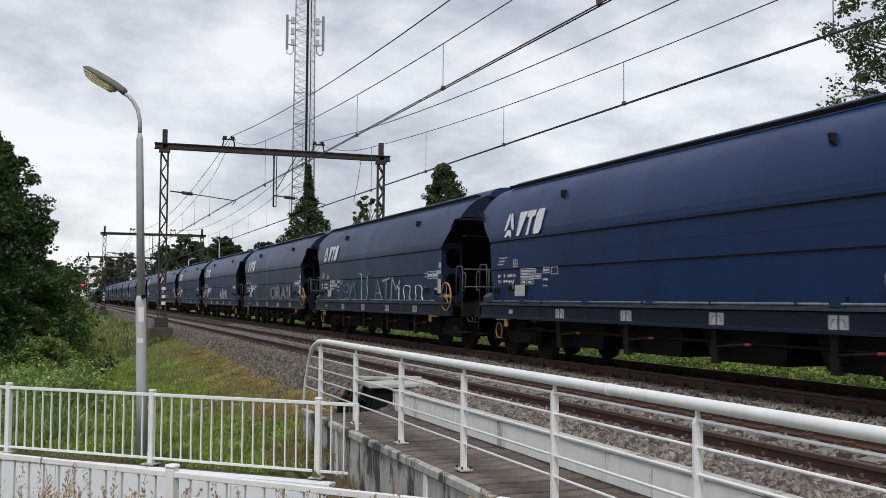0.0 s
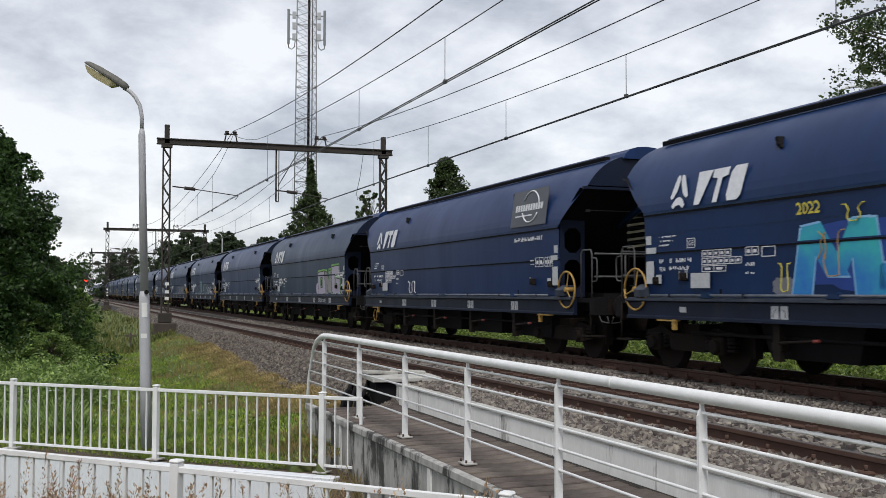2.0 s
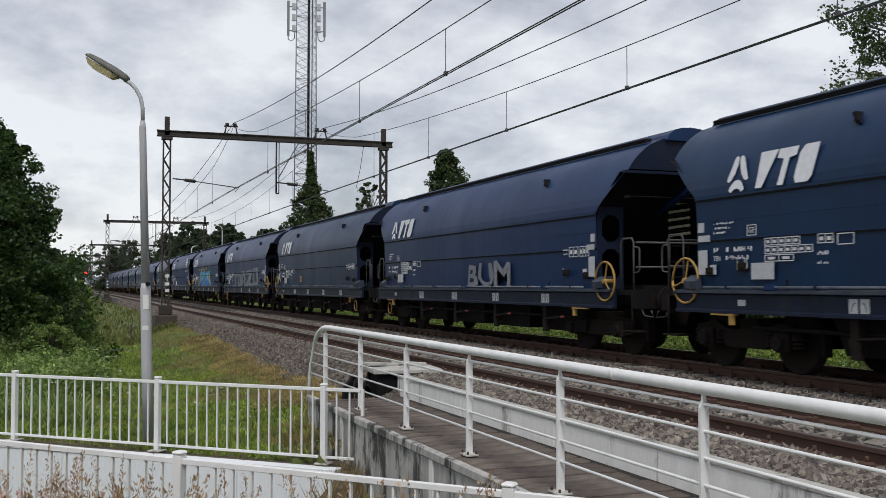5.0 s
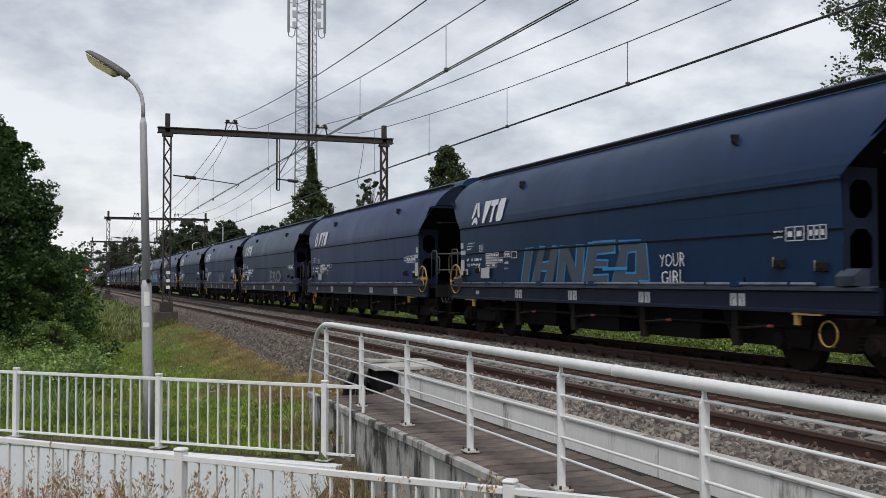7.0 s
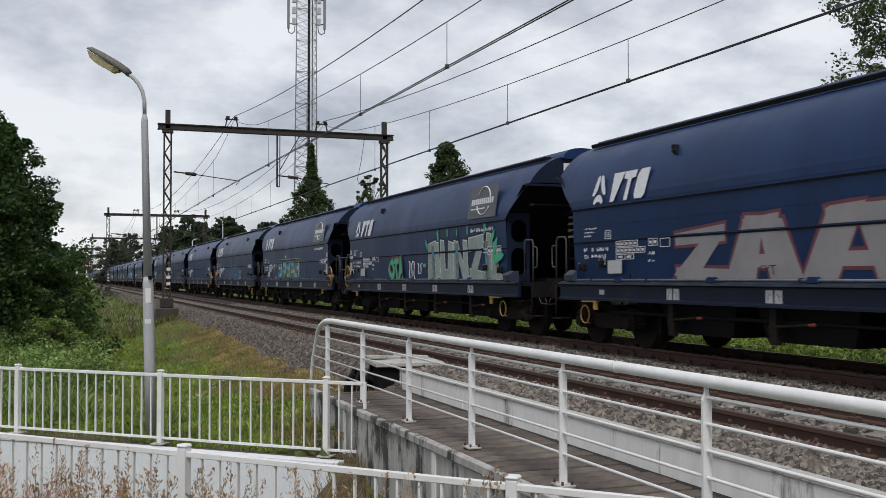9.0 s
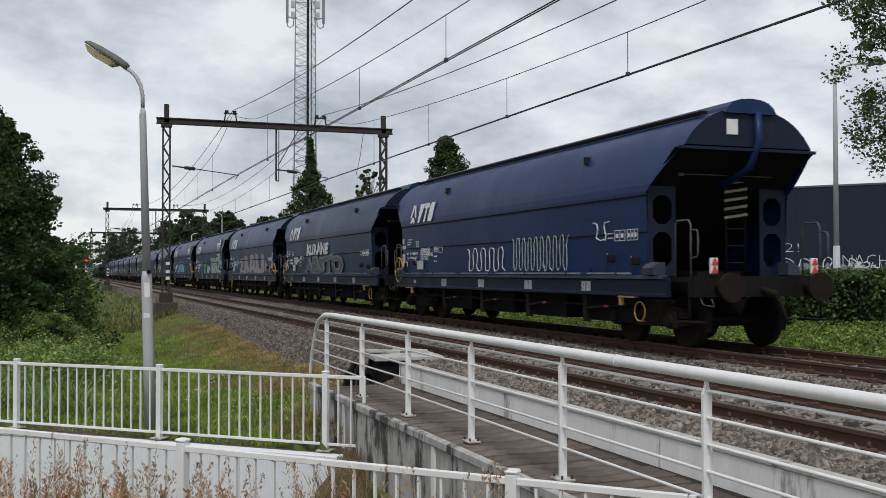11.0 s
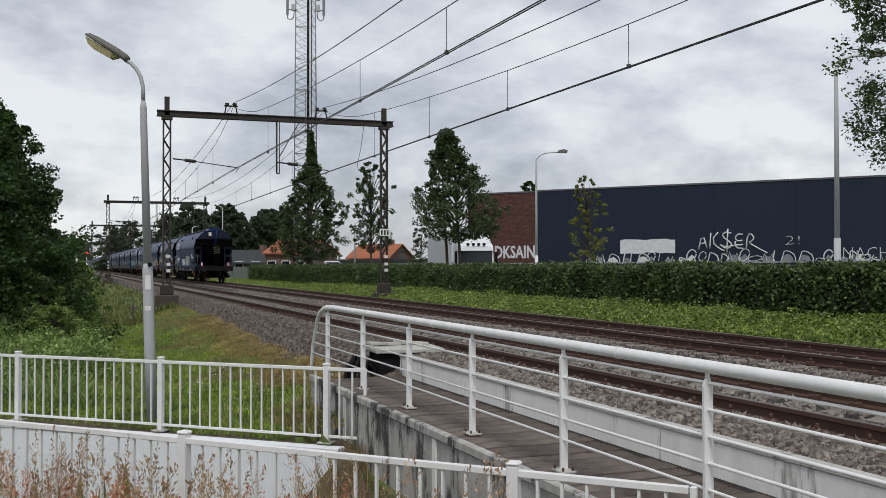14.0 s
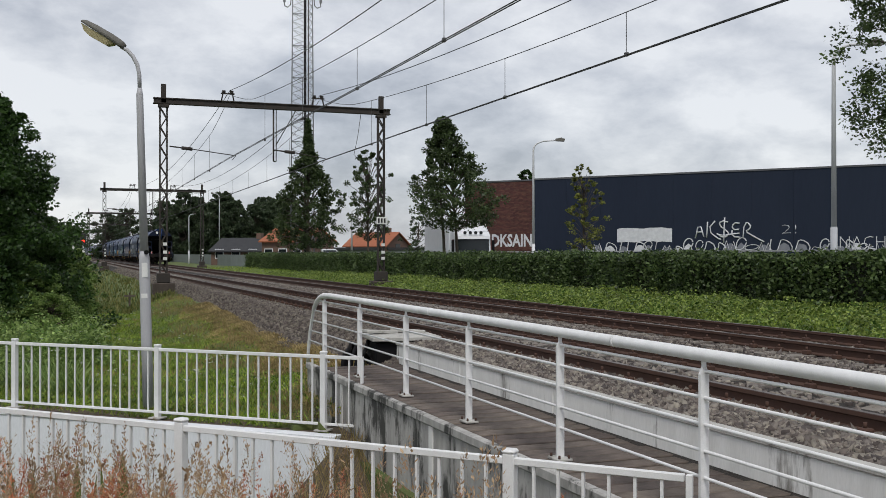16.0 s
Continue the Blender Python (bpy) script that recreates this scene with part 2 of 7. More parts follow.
L_MEADOW = leaf_material("dull_meadow_blade", (0.045, 0.075, 0.016), (0.22, 0.21, 0.075))
L_THATCH = leaf_material("matted_dry_grass", (0.20, 0.15, 0.06), (0.46, 0.36, 0.17))
L_WEED = leaf_material("verge_weed_leaf", (0.035, 0.085, 0.012), (0.29, 0.36, 0.085))
L_SORREL = leaf_material("rusty_sorrel_seed", (0.36, 0.10, 0.05), (0.56, 0.27, 0.15))
L_STRAW = leaf_material("pale_straw_seed_head", (0.52, 0.37, 0.23), (0.24, 0.15, 0.09))
M_SOIL = material("brown_bare_soil", (0.10, 0.075, 0.05), (0.06, 0.045, 0.03), rough=0.95, scale=3, fine=30, bump=0.6, dist=0.03)
M_CREAM = material("dirty_cream_paint", (0.28, 0.25, 0.17), (0.12, 0.11, 0.09), rough=0.7, scale=9)
L_BIRCH = leaf_material("birch_leaf", (0.028, 0.052, 0.016), (0.11, 0.15, 0.055))
M_PLATE = material("grey_white_plate", (0.50, 0.51, 0.53), (0.36, 0.37, 0.39), rough=0.6, scale=14, fine=90, bump=0)
L_TREE = leaf_material("street_tree_leaf", (0.030, 0.052, 0.018), (0.085, 0.118, 0.044))
M_SPRAYLILAC = material("pastel_lilac_spray_paint", (0.42, 0.38, 0.52), (0.50, 0.44, 0.42), rough=0.6, scale=2.2, bump=0)
L_UMBEL = leaf_material("white_umbel", (0.7, 0.7, 0.66), (0.55, 0.56, 0.50))
M_FOOTING = material("stained_brown_concrete", (0.070, 0.055, 0.045), (0.035, 0.028, 0.024), rough=0.95, scale=4, fine=60, bump=0.3)


# ---- mesh helpers ----
def box(bm, x0, x1, y0, y1, z0, z1, bevel=0.0):
    vs = [bm.verts.new((x, y, z)) for x in (x0, x1) for y in (y0, y1) for z in (z0, z1)]
    fs = [bm.faces.new([vs[i] for i in q]) for q in ((0, 1, 3, 2), (4, 6, 7, 5), (0, 4, 5, 1), (2, 3, 7, 6), (0, 2, 6, 4), (1, 5, 7, 3))]
    if bevel:
        bmesh.ops.bevel(bm, geom=list({e for f in fs for e in f.edges}), offset=bevel, segments=1, affect="EDGES")


def rod(bm, p, q, r, seg=8, r2=None):
    p, q = Vector(p), Vector(q)
    d = (q - p).normalized()
    a = d.orthogonal().normalized()
    b = d.cross(a)
    r2 = r if r2 is None else r2
    rings = [[bm.verts.new(c + (a * math.cos(k * math.tau / seg) + b * math.sin(k * math.tau / seg)) * rr) for k in range(seg)] for c, rr in ((p, r), (q, r2))]
    for k in range(seg):
        f = bm.faces.new((rings[0][k], rings[0][(k + 1) % seg], rings[1][(k + 1) % seg], rings[1][k]))
        f.smooth = seg > 5
    bm.faces.new(rings[0][::-1])
    bm.faces.new(rings[1])


def tube(bm, pts, r, seg=8):
    pts = [Vector(p) for p in pts]
    rings = []
    a = None
    for i, p in enumerate(pts):
        d = (pts[min(i + 1, len(pts) - 1)] - pts[max(i - 1, 0)]).normalized()
        a = d.orthogonal().normalized() if a is None else (a - d * a.dot(d)).normalized()
        b = d.cross(a)
        rr = r[i] if isinstance(r, (list, tuple)) else r
        rings.append([bm.verts.new(p + (a * math.cos(k * math.tau / seg) + b * math.sin(k * math.tau / seg)) * rr) for k in range(seg)])
    for u, v in zip(rings, rings[1:]):
        for k in range(seg):
            f = bm.faces.new((u[k], u[(k + 1) % seg], v[(k + 1) % seg], v[k]))
            f.smooth = seg > 4
    bm.faces.new(rings[0][::-1])
    bm.faces.new(rings[-1])


def prism(bm, poly, axis, a, b):
    """A polygon of (u, v) drawn out along an axis from a to b: x -> (y, z), y -> (x, z), z -> (x, y)."""
    def at(u, v, w):
        return {"x": (w, u, v), "y": (u, w, v), "z": (u, v, w)}[axis]
    lo = [bm.verts.new(at(u, v, a)) for u, v in poly]
    hi = [bm.verts.new(at(u, v, b)) for u, v in poly]
    n = len(poly)
    for k in range(n):
        bm.faces.new((lo[k], lo[(k + 1) % n], hi[(k + 1) % n], hi[k]))
    bm.faces.new(lo[::-1])
    bm.faces.new(hi)


def mesh_of(name, bm, mat):
    bmesh.ops.recalc_face_normals(bm, faces=bm.faces)
    me = bpy.data.meshes.new(name)
    bm.to_mesh(me)
    bm.free()
    me.materials.append(mat)
    return me


def part(name, bm, mat, parent=None, label=""):
    ob = new(name, mesh_of(name, bm, mat))
    if parent is not None:
        ob.parent = parent
    return tagged(ob, label)


def again(name, me, parent, m=None, label=""):
    """One more object on a mesh that is already there."""
    ob = new(name, me)
    ob.parent = parent
    if m is not None:
        ob.matrix_basis = m
    return tagged(ob, label)


def thing(name, label, category, at=(0, 0, 0), group="", turn=0, kind=""):
    ob = new(name)
    ob.empty_display_size = 0.3
    ob.matrix_basis = pose(*at, 0, 0, turn)
    return tagged(ob, label, category, group, kind)


def B():
    return bmesh.new()


def from_arrays(name, verts, faces, mat):
    me = bpy.data.meshes.new(name)
    me.from_pydata([tuple(v) for v in verts], [], faces)
    me.materials.append(mat)
    return me


def quads(name, centres, ups, sides, mat, rng=None):
    """Many small pointed leaves: each a kite folded on its middle line."""
    n = len(centres)
    c, u, s = np.asarray(centres), np.asarray(ups), np.asarray(sides)
    v = np.empty((n, 4, 3))
    v[:, 0], v[:, 1], v[:, 2], v[:, 3] = c - u, c + s - u * 0.1, c + u, c - s - u * 0.1
    me = bpy.data.meshes.new(name)
    me.vertices.add(n * 4)
    me.vertices.foreach_set("co", v.reshape(-1))
    me.loops.add(n * 4)
    me.loops.foreach_set("vertex_index", np.arange(n * 4, dtype=np.int32))
    me.polygons.add(n)
    me.polygons.foreach_set("loop_start", np.arange(n, dtype=np.int32) * 4)
    me.update(calc_edges=True)
    me.materials.append(mat)
    return me


# ---- the plan ----
NEAR_TRACK, FAR_TRACK = 6.85, 10.85
FENCE_AT, FENCE_DIR = Vector((1.33, 15.51)), Vector((0.735, -0.678))
FENCE_OUT = Vector((-0.678, -0.735))
PIT = (0.16, 5.45)         # the sunken path, across from the far fence
GROUND = -1.13


def smooth(a, b, x):
    t = np.clip((x - a) / (b - a), 0, 1)
    return t * t * (3 - 2 * t)


def ground_z(x, y):
    z = np.full(np.shape(x), -0.75) + 0.0
    left = 1 - smooth(2.2, 4.6, x)
    z = z + left * (GROUND + 0.75)
    z = z + (1 - smooth(-9, -3, x)) * 0.35 * smooth(18, 30, y)
    z = z + 0.32 * smooth(27, 40, y) * smooth(2.4, 3.7, x) * (1 - smooth(4.6, 5.2, x))
    z = z + smooth(12.2, 13.6, x) * 0.50                      # the verge behind the tracks
    z = z + smooth(20, 24, x) * -0.1
    n = 0.05 * np.sin(x * 1.7 + y * 0.6) * np.cos(y * 1.1 - x * 0.5)
    v = (x - FENCE_AT.x) * FENCE_OUT.x + (y - FENCE_AT.y) * FENCE_OUT.y
    z = z - smooth(-0.45, -0.05, v) * (1 - smooth(0.3, 0.5, v)) * (x < 3.6) * 0.09
    pit = (v > PIT[0]) & (v < PIT[1]) & (x < 3.72)
    near = (v >= PIT[1]) & (x < 3.72)
    z = np.where(near, GROUND + smooth(PIT[1], PIT[1] + 5, v) * 0.80, z)
    z = np.where(pit, -3.4, z)
    hollow = (x > 3.6) & (x < 5.1) & (y < 15.8)
    z = np.where(hollow, -1.4, z)
    return z + np.where(pit | hollow, 0, n)


def build_ground():
    xs = np.concatenate([[-2500, -900, -350, -150, -80, -45, -28, -20], np.arange(-15, 26, 0.3), [27, 29, 32, 36, 42, 50, 62, 80, 110, 160, 300, 800, 2500]])
    ys = np.concatenate([[-2500, -900, -300, -100, -40, -15], np.arange(-8, 32, 0.3), np.arange(32, 90, 2.0), np.arange(90, 400, 10), [500, 800, 1500, 3500]])
    X, Y = np.meshgrid(xs, ys)
    Z = ground_z(X, Y)
    nx, ny = len(xs), len(ys)
    verts = np.stack([X, Y, Z], -1).reshape(-1, 3)
    faces = [(j * nx + i, j * nx + i + 1, (j + 1) * nx + i + 1, (j + 1) * nx + i) for j in range(ny - 1) for i in range(nx - 1)]
    me = from_arrays("ground", verts, faces, M_GROUND)
    tagged(new("ground", me), "uneven grassy ground beside the railway", "ground", kind="structure")


def build_track():
    # ballast bed; its near-black colour holds the shade between the loose stones
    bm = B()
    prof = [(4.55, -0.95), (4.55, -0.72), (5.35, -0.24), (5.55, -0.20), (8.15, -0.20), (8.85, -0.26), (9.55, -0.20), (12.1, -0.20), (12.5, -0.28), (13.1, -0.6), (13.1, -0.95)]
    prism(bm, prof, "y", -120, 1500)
    tagged(part("ballast_bed", bm, M_BALLAST), "ballast bed under two tracks, near-black for the shaded gaps between stones", "ballast", kind="structure")
    # rails
    head = [(-0.036, 0.0), (0.036, 0.0), (0.036, -0.035), (0.012, -0.05), (0.012, -0.125), (0.07, -0.145), (0.07, -0.16), (-0.07, -0.16), (-0.07, -0.145), (-0.012, -0.125), (-0.012, -0.05), (-0.036, -0.035)]
    for cx, which in ((NEAR_TRACK, "near"), (FAR_TRACK, "far")):
        track = thing("railway_track", "brown rusty rails on concrete sleepers in stone ballast", "railway track", (cx, 0, 0), "railway tracks", kind="structure")
        for side in (-0.7535, 0.7535):
            bm = B()
            prism(bm, [(side + u, v - 0.004) for u, v in head], "y", -120, 1500)
            r = part("rail", bm, M_RUST, track)
            bm = B()
            box(bm, side - 0.030, side + 0.030, -120, 1500, -0.004, 0.0)
            part("running_surface", bm, M_RAILSTEEL, r, "worn shiny rail head")
        bm = B()
        prism(bm, [(-1.3, -0.32), (1.3, -0.32), (1.3, -0.175), (0.55, -0.165), (0.3, -0.2), (-0.3, -0.2), (-0.55, -0.165), (-1.3, -0.175)], "y", -0.13, 0.13)
        me = mesh_of("sleeper", bm, M_SLEEPER)
        bm = B()
        for s in (-1, 1):
            for k in (-1, 1):
                cx2 = s * 0.7535 + k * 0.11
                box(bm, cx2 - 0.045, cx2 + 0.045, -0.06, 0.06, -0.172, -0.105, 0.012)
                rod(bm, (cx2, 0, -0.11), (cx2, 0, -0.06), 0.018, 6)
        clip = mesh_of("rail_fastening", bm, M_RUST)
        for k in range(110):
            y = -8 + 0.6 * k
            s = again("sleeper", me, track, pose(0, y, random.uniform(-0.006, 0.006)))
            if k < 75:
                again("rail_fastening", clip, s, label="rusty rail clips")
        vs, fs = [], []
        for k in range(420):
            y = 58 + 0.6 * k
            b = len(vs)
            vs += [(x, y + dy, z) for x in (-1.3, 1.3) for dy in (-0.13, 0.13) for z in (-0.25, -0.17)]
            fs += [tuple(b + i for i in q) for q in ((0, 1, 3, 2), (4, 6, 7, 5), (0, 4, 5, 1), (2, 3, 7, 6), (1, 5, 7, 3))]
        far = new("far_sleepers", from_arrays("far_sleepers", vs, fs, M_SLEEPER))
        far.parent = track
        tagged(far, "concrete sleepers running on", kind="stuff")


GANTRIES = [-18.3, 44.6, 108.0, 172.0, 236.0, 300.0]
POST_L, POST_R = 4.05, 13.7


def build_gantry(y):
    g = thing("catenary_gantry", "dark steel portal with lattice posts spanning both tracks", "catenary gantry", (0, y, 0), "catenary gantries along the line")
    for x, name in ((POST_L, "left"), (POST_R, "right")):
        bm = B()
        box(bm, x - 0.46, x + 0.46, -0.42, 0.42, -1.2, 0.04, 0.03)
        part("footing", bm, M_FOOTING, g, "square concrete footing")
        bm = B()
        box(bm, x - 0.27, x + 0.27, -0.24, 0.24, 0.04, 0.46, 0.03)
        part("base_shoe", bm, M_GANTRY, g, "rusty steel base shoe")
        bm = B()
        for k in (-1, 1):
            box(bm, x + k * 0.145 - 0.028, x + k * 0.145 + 0.028, -0.10, 0.10, 0.44, 7.55)
        p = part("lattice_post", bm, M_GANTRY, g)
        bm = B()
        n = 17
        for i in range(n):
            z0, z1 = 0.46 + i * 7.0 / n, 0.46 + (i + 1) * 7.0 / n
            a, b = (-0.125, 0.125) if i % 2 else (0.125, -0.125)
            rod(bm, (x + a, -0.10, z0), (x + b, -0.10, z1), 0.034, 4)
            rod(bm, (x + a, 0.10, z0), (x + b, 0.10, z1), 0.034, 4)
        part("lacing_bar", bm, M_GANTRY, p)
        bm = B()
        box(bm, x - 0.10, x + 0.10, -0.10, 0.10, 7.55, 8.48)
        part("post_head", bm, M_GANTRY, p)
        bm = B()
        box(bm, x - 0.22, x + 0.22, -0.17, 0.17, 7.50, 7.62)
        part("collar", bm, M_GANTRY, p)
        for z in (1.0, 1.28, 1.62):
            bm = B()
            box(bm, x - 0.02, x + 0.14, -0.16, -0.13, z, z + 0.13)
            part("warning_plate", bm, M_SIGNWHITE, p, "small white plate")
    bm = B()
    for z in (7.64, 7.86):
        box(bm, POST_L - 0.42, POST_R + 0.42, -0.15, 0.15, z, z + 0.04)
    box(bm, POST_L - 0.40, POST_R + 0.40, -0.10, 0.10, 7.645, 7.895)
    part("cross_beam", bm, M_GANTRY, g, "long steel cross beam")
    for cx in (NEAR_TRACK - 0.1, FAR_TRACK - 0.1):
        bm = B()
        for k in (-1, 1):
            rod(bm, (cx + k * 0.27, 0, 7.90), (cx + k * 0.20, 0, 8.24), 0.03, 6)
            for z in (8.25, 8.31):
                rod(bm, (cx + k * 0.17, 0, z), (cx + k * 0.17, 0, z + 0.045), 0.085, 10)
        box(bm, cx - 0.29, cx + 0.29, -0.05, 0.05, 8.20, 8.25)
        part("insulator_saddle", bm, M_GANTRY, g)
    # drop arms that steady the contact wires
    for cx, hang in ((NEAR_TRACK, POST_L + 0.25), (FAR_TRACK, 8.75)):
        bm = B()
        if hang > 5:
            for dx, rr in ((0, 0.038), (0.12, 0.02)):
                rod(bm, (hang + dx, 0, 7.64), (hang + dx, 0, 5.35), rr, 6)
            rod(bm, (hang, 0, 5.35), (hang + 0.12, 0, 5.35), 0.028, 6)
            rod(bm, (hang + 1.0, 0, 7.64), (hang + 0.10, 0, 6.05), 0.02, 6)
        rod(bm, (hang, 0, 5.85), (hang + 0.55, 0, 5.80), 0.03, 8)
        rod(bm, (hang + 0.5, 0, 5.80), (hang + 0.95, 0, 5.76), 0.075, 10)
        rod(bm, (hang + 0.95, 0, 5.76), (cx + 0.25, 0, 5.54), 0.02, 6)
        rod(bm, (cx + 0.25, 0, 5.54), (cx + 0.10, 0, 5.36), 0.014, 6)
        part("steady_arm", bm, M_GANTRY, g, "registration arm with insulator")
    bm = B()
    tube(bm, [(12.75, 0, 7.64), (12.6, 0, 6.6), (12.42, 0, 5.75), (12.50, 0, 5.72), (12.47, 0, 5.55), (12.62, 0, 5.78), (12.58, 0, 5.52)], 0.013, 5)
    part("jumper_cable", bm, M_WIRE, g, "thin hanging jumper cable")
    if y == GANTRIES[1]:
        bm = B()
        box(bm, POST_R - 0.26, POST_R + 0.26, -0.19, -0.16, 2.62, 2.95, 0.01)
        plate = part("kilometre_plate", bm, M_SIGNWHITE, g, "white plate with black figures")
        bm = B()
        for k, dx in enumerate((-0.16, -0.02, 0.12)):
            box(bm, POST_R + dx - 0.04, POST_R + dx + 0.04, -0.196, -0.191, 2.68, 2.89)
        part("figure_bar", bm, M_INK, plate)


def build_wires():
    spans = list(zip([-80.0] + GANTRIES, GANTRIES + [364.0]))
    for cx, which in ((NEAR_TRACK, 0), (FAR_TRACK, 1)):
        line = thing("overhead_line", "thin dark contact and carrying wires over the track", "overhead line", (cx, 0, 0), "overhead lines")
        for a, b in spans:
            mid, half = (a + b) / 2, (b - a) / 2
            pts = [(0, mid + half * u, 6.97 + 1.40 * u * u) for u in np.linspace(-1, 1, 25)]
            mess = B()
            tube(mess, pts, 0.014, 5)
            part("messenger_wire", mess, M_WIRE, line)
            pts = [(0, mid + half * u, 6.2 + 1.45 * u * u + 0.55 * max(0.0, (abs(u) - 0.80) / 0.2) ** 1.5) for u in np.linspace(-0.995, 0.995, 35)]
            aux = B()
            tube(aux, pts, 0.011, 5)
            part("auxiliary_wire", aux, M_WIRE, line)
            if a < 200:
                for k in range(9):
                    y = b - 8.1 - 6.1 * k
                    if y < a + 3:
                        continue
                    u = (y - mid) / half
                    bm = B()
                    rod(bm, (0, y, 5.35), (0, y, 6.2 + 1.45 * u * u), 0.008, 4)
                    box(bm, -0.03, 0.03, y - 0.04, y + 0.04, 5.33, 5.41)
                    part("dropper", bm, M_WIRE, line)
        for dx in (-0.03, 0.03):
            bm = B()
            pts = [(dx + (0.18 if i % 2 else -0.18), y, 5.34) for i, y in enumerate([-80.0] + GANTRIES + [364.0])]
            tube(bm, pts, 0.012, 6)
            part("contact_wire", bm, M_WIRE, line, "grooved contact wire")


build_ground()
build_track()
for gy in GANTRIES[1:]:
    build_gantry(gy)
build_wires()


# ---- the grain wagons ----
PITCH = 16.72
BODY0, BODY1 = 1.62, 15.10          # the body's end planes, from the rear coupling
HALF = 1.50


def body_profile():
    """Half of the cross section, from the sill up to the roof's middle: (x from the middle, z)."""
    pts = [(1.412, 1.20), (1.45, 1.98), (1.454, 2.0), (1.476, 2.62), (1.484, 2.64), (1.488, 2.68)]
    for a in np.linspace(8, 72, 13):
        pts.append((1.495 * math.cos(radians(a)) ** 0.80, 2.62 + 1.43 * math.sin(radians(a)) ** 1.05))
    pts += [(0.42, 4.02), (0.0, 4.05)]
    return pts


OVER = 0.88          # how far the upper body reaches out beyond the lower side, at each end


def reach(z):
    t = min(max((z - 2.66) / 0.72, 0.0), 1.0)
    return OVER * t


def skin(bm, prof):
    full = [(-x, z) for x, z in prof] + [(x, z) for x, z in prof[::-1][1:]]
    rows = [[bm.verts.new((x, y0 + d * reach(z), z)) for x, z in full] for y0, d in ((BODY0, -1), (BODY1, 1))]
    for i in range(len(full) - 1):
        f = bm.faces.new((rows[0][i], rows[0][i + 1], rows[1][i + 1], rows[1][i]))
        f.smooth = 6 < i < len(full) - 7


def wheel_mesh():
    bm = B()
    prof = [(0.02, 0.10), (0.42, 0.055), (0.445, 0.065), (0.46, 0.065), (0.465, -0.035), (0.49, -0.04), (0.49, -0.065), (0.42, -0.065), (0.40, -0.03), (0.02, -0.06)]
    seg = 24
    rings = [[bm.verts.new((-w, r * math.cos(k * math.tau / seg), r * math.sin(k * math.tau / seg))) for k in range(seg)] for r, w in prof]
    for a, b in zip(rings, rings[1:]):
        for k in range(seg):
            bm.faces.new((a[k], a[(k + 1) % seg], b[(k + 1) % seg], b[k])).smooth = True
    bm.faces.new(rings[0])
    bm.faces.new(rings[-1])
    return mesh_of("wheel", bm, M_GRIME)


def bogie_frame():
    bm = B()
    for s in (-1, 1):
        x = s * 1.02
        prism(bm, [(-1.25, 0.50), (-1.25, 0.66), (-0.75, 0.74), (-0.45, 0.62), (0.45, 0.62), (0.75, 0.74), (1.25, 0.66), (1.25, 0.50), (0.6, 0.46), (0.45, 0.34), (-0.45, 0.34), (-0.6, 0.46)], "x", x - 0.06, x + 0.06)
        for a in (-0.9, 0.9):
            box(bm, x - 0.14 if s < 0 else x - 0.1, x + 0.1 if s < 0 else x + 0.14, a - 0.16, a + 0.16, 0.32, 0.62, 0.03)
            rod(bm, (x + s * 0.05, a, 0.46), (x + s * 0.22, a, 0.46), 0.11, 12)
            for d in (-0.29, 0.29):
                for z in (0.40, 0.46, 0.52, 0.58):
                    rod(bm, (x + s * 0.03, a + d, z - 0.018), (x + s * 0.03, a + d, z + 0.018), 0.085, 8)
    box(bm, -1.0, 1.0, -0.22, 0.22, 0.45, 0.78)
    for a in (-0.55, 0.55):
        box(bm, -0.9, 0.9, a - 0.05, a + 0.05, 0.33, 0.42)
    for s in (-0.75, 0.75):
        for a in (-1.4, 1.4):
            box(bm, s - 0.07, s + 0.07, a - 0.04, a + 0.04, 0.28, 0.66)
    return mesh_of("bogie_frame", bm, M_GRIME)


def ring(bm, centre, axis_x, r, rt, spokes=0, seg=20):
    c = Vector(centre)
    pts = [c + Vector((0, r * math.cos(k * math.tau / seg), r * math.sin(k * math.tau / seg))) for k in range(seg + 1)]
    tube(bm, pts, rt, 6)
    for k in range(spokes):
        a = k * math.tau / spokes + math.pi / 2 + 0.25
        rod(bm, c, c + Vector((0, r * math.cos(a), r * math.sin(a))), rt * 0.7, 5)
    if spokes:
        rod(bm, c - Vector((0.04, 0, 0)), c + Vector((0.16, 0, 0)), 0.045, 8)


def logo_mesh():
    """White arrow-like triangle mark and three slanted letter-like block shapes."""
    bm = B()

    def flat(poly, shear=0.0):
        vs = [bm.verts.new((0, -(u * 1.15 + v * shear), v * 1.1)) for u, v in poly]
        bm.faces.new(vs)
    # two leaning blades and a crescent under them
    flat([(0.00, 0.17), (0.03, 0.24), (0.125, 0.47), (0.16, 0.50), (0.20, 0.49), (0.21, 0.44), (0.195, 0.36), (0.155, 0.245), (0.09, 0.165), (0.04, 0.14)])
    flat([(0.24, 0.49), (0.28, 0.50), (0.315, 0.47), (0.41, 0.24), (0.44, 0.17), (0.40, 0.14), (0.35, 0.165), (0.285, 0.245), (0.245, 0.36), (0.23, 0.44)])
    flat([(0.06, 0.03), (0.10, 0.10), (0.16, 0.15), (0.22, 0.165), (0.28, 0.15), (0.34, 0.10), (0.38, 0.03), (0.33, -0.01), (0.28, 0.03), (0.22, 0.045), (0.16, 0.03), (0.11, -0.01)])
    return mesh_of("logo_mark", bm, M_DECAL)


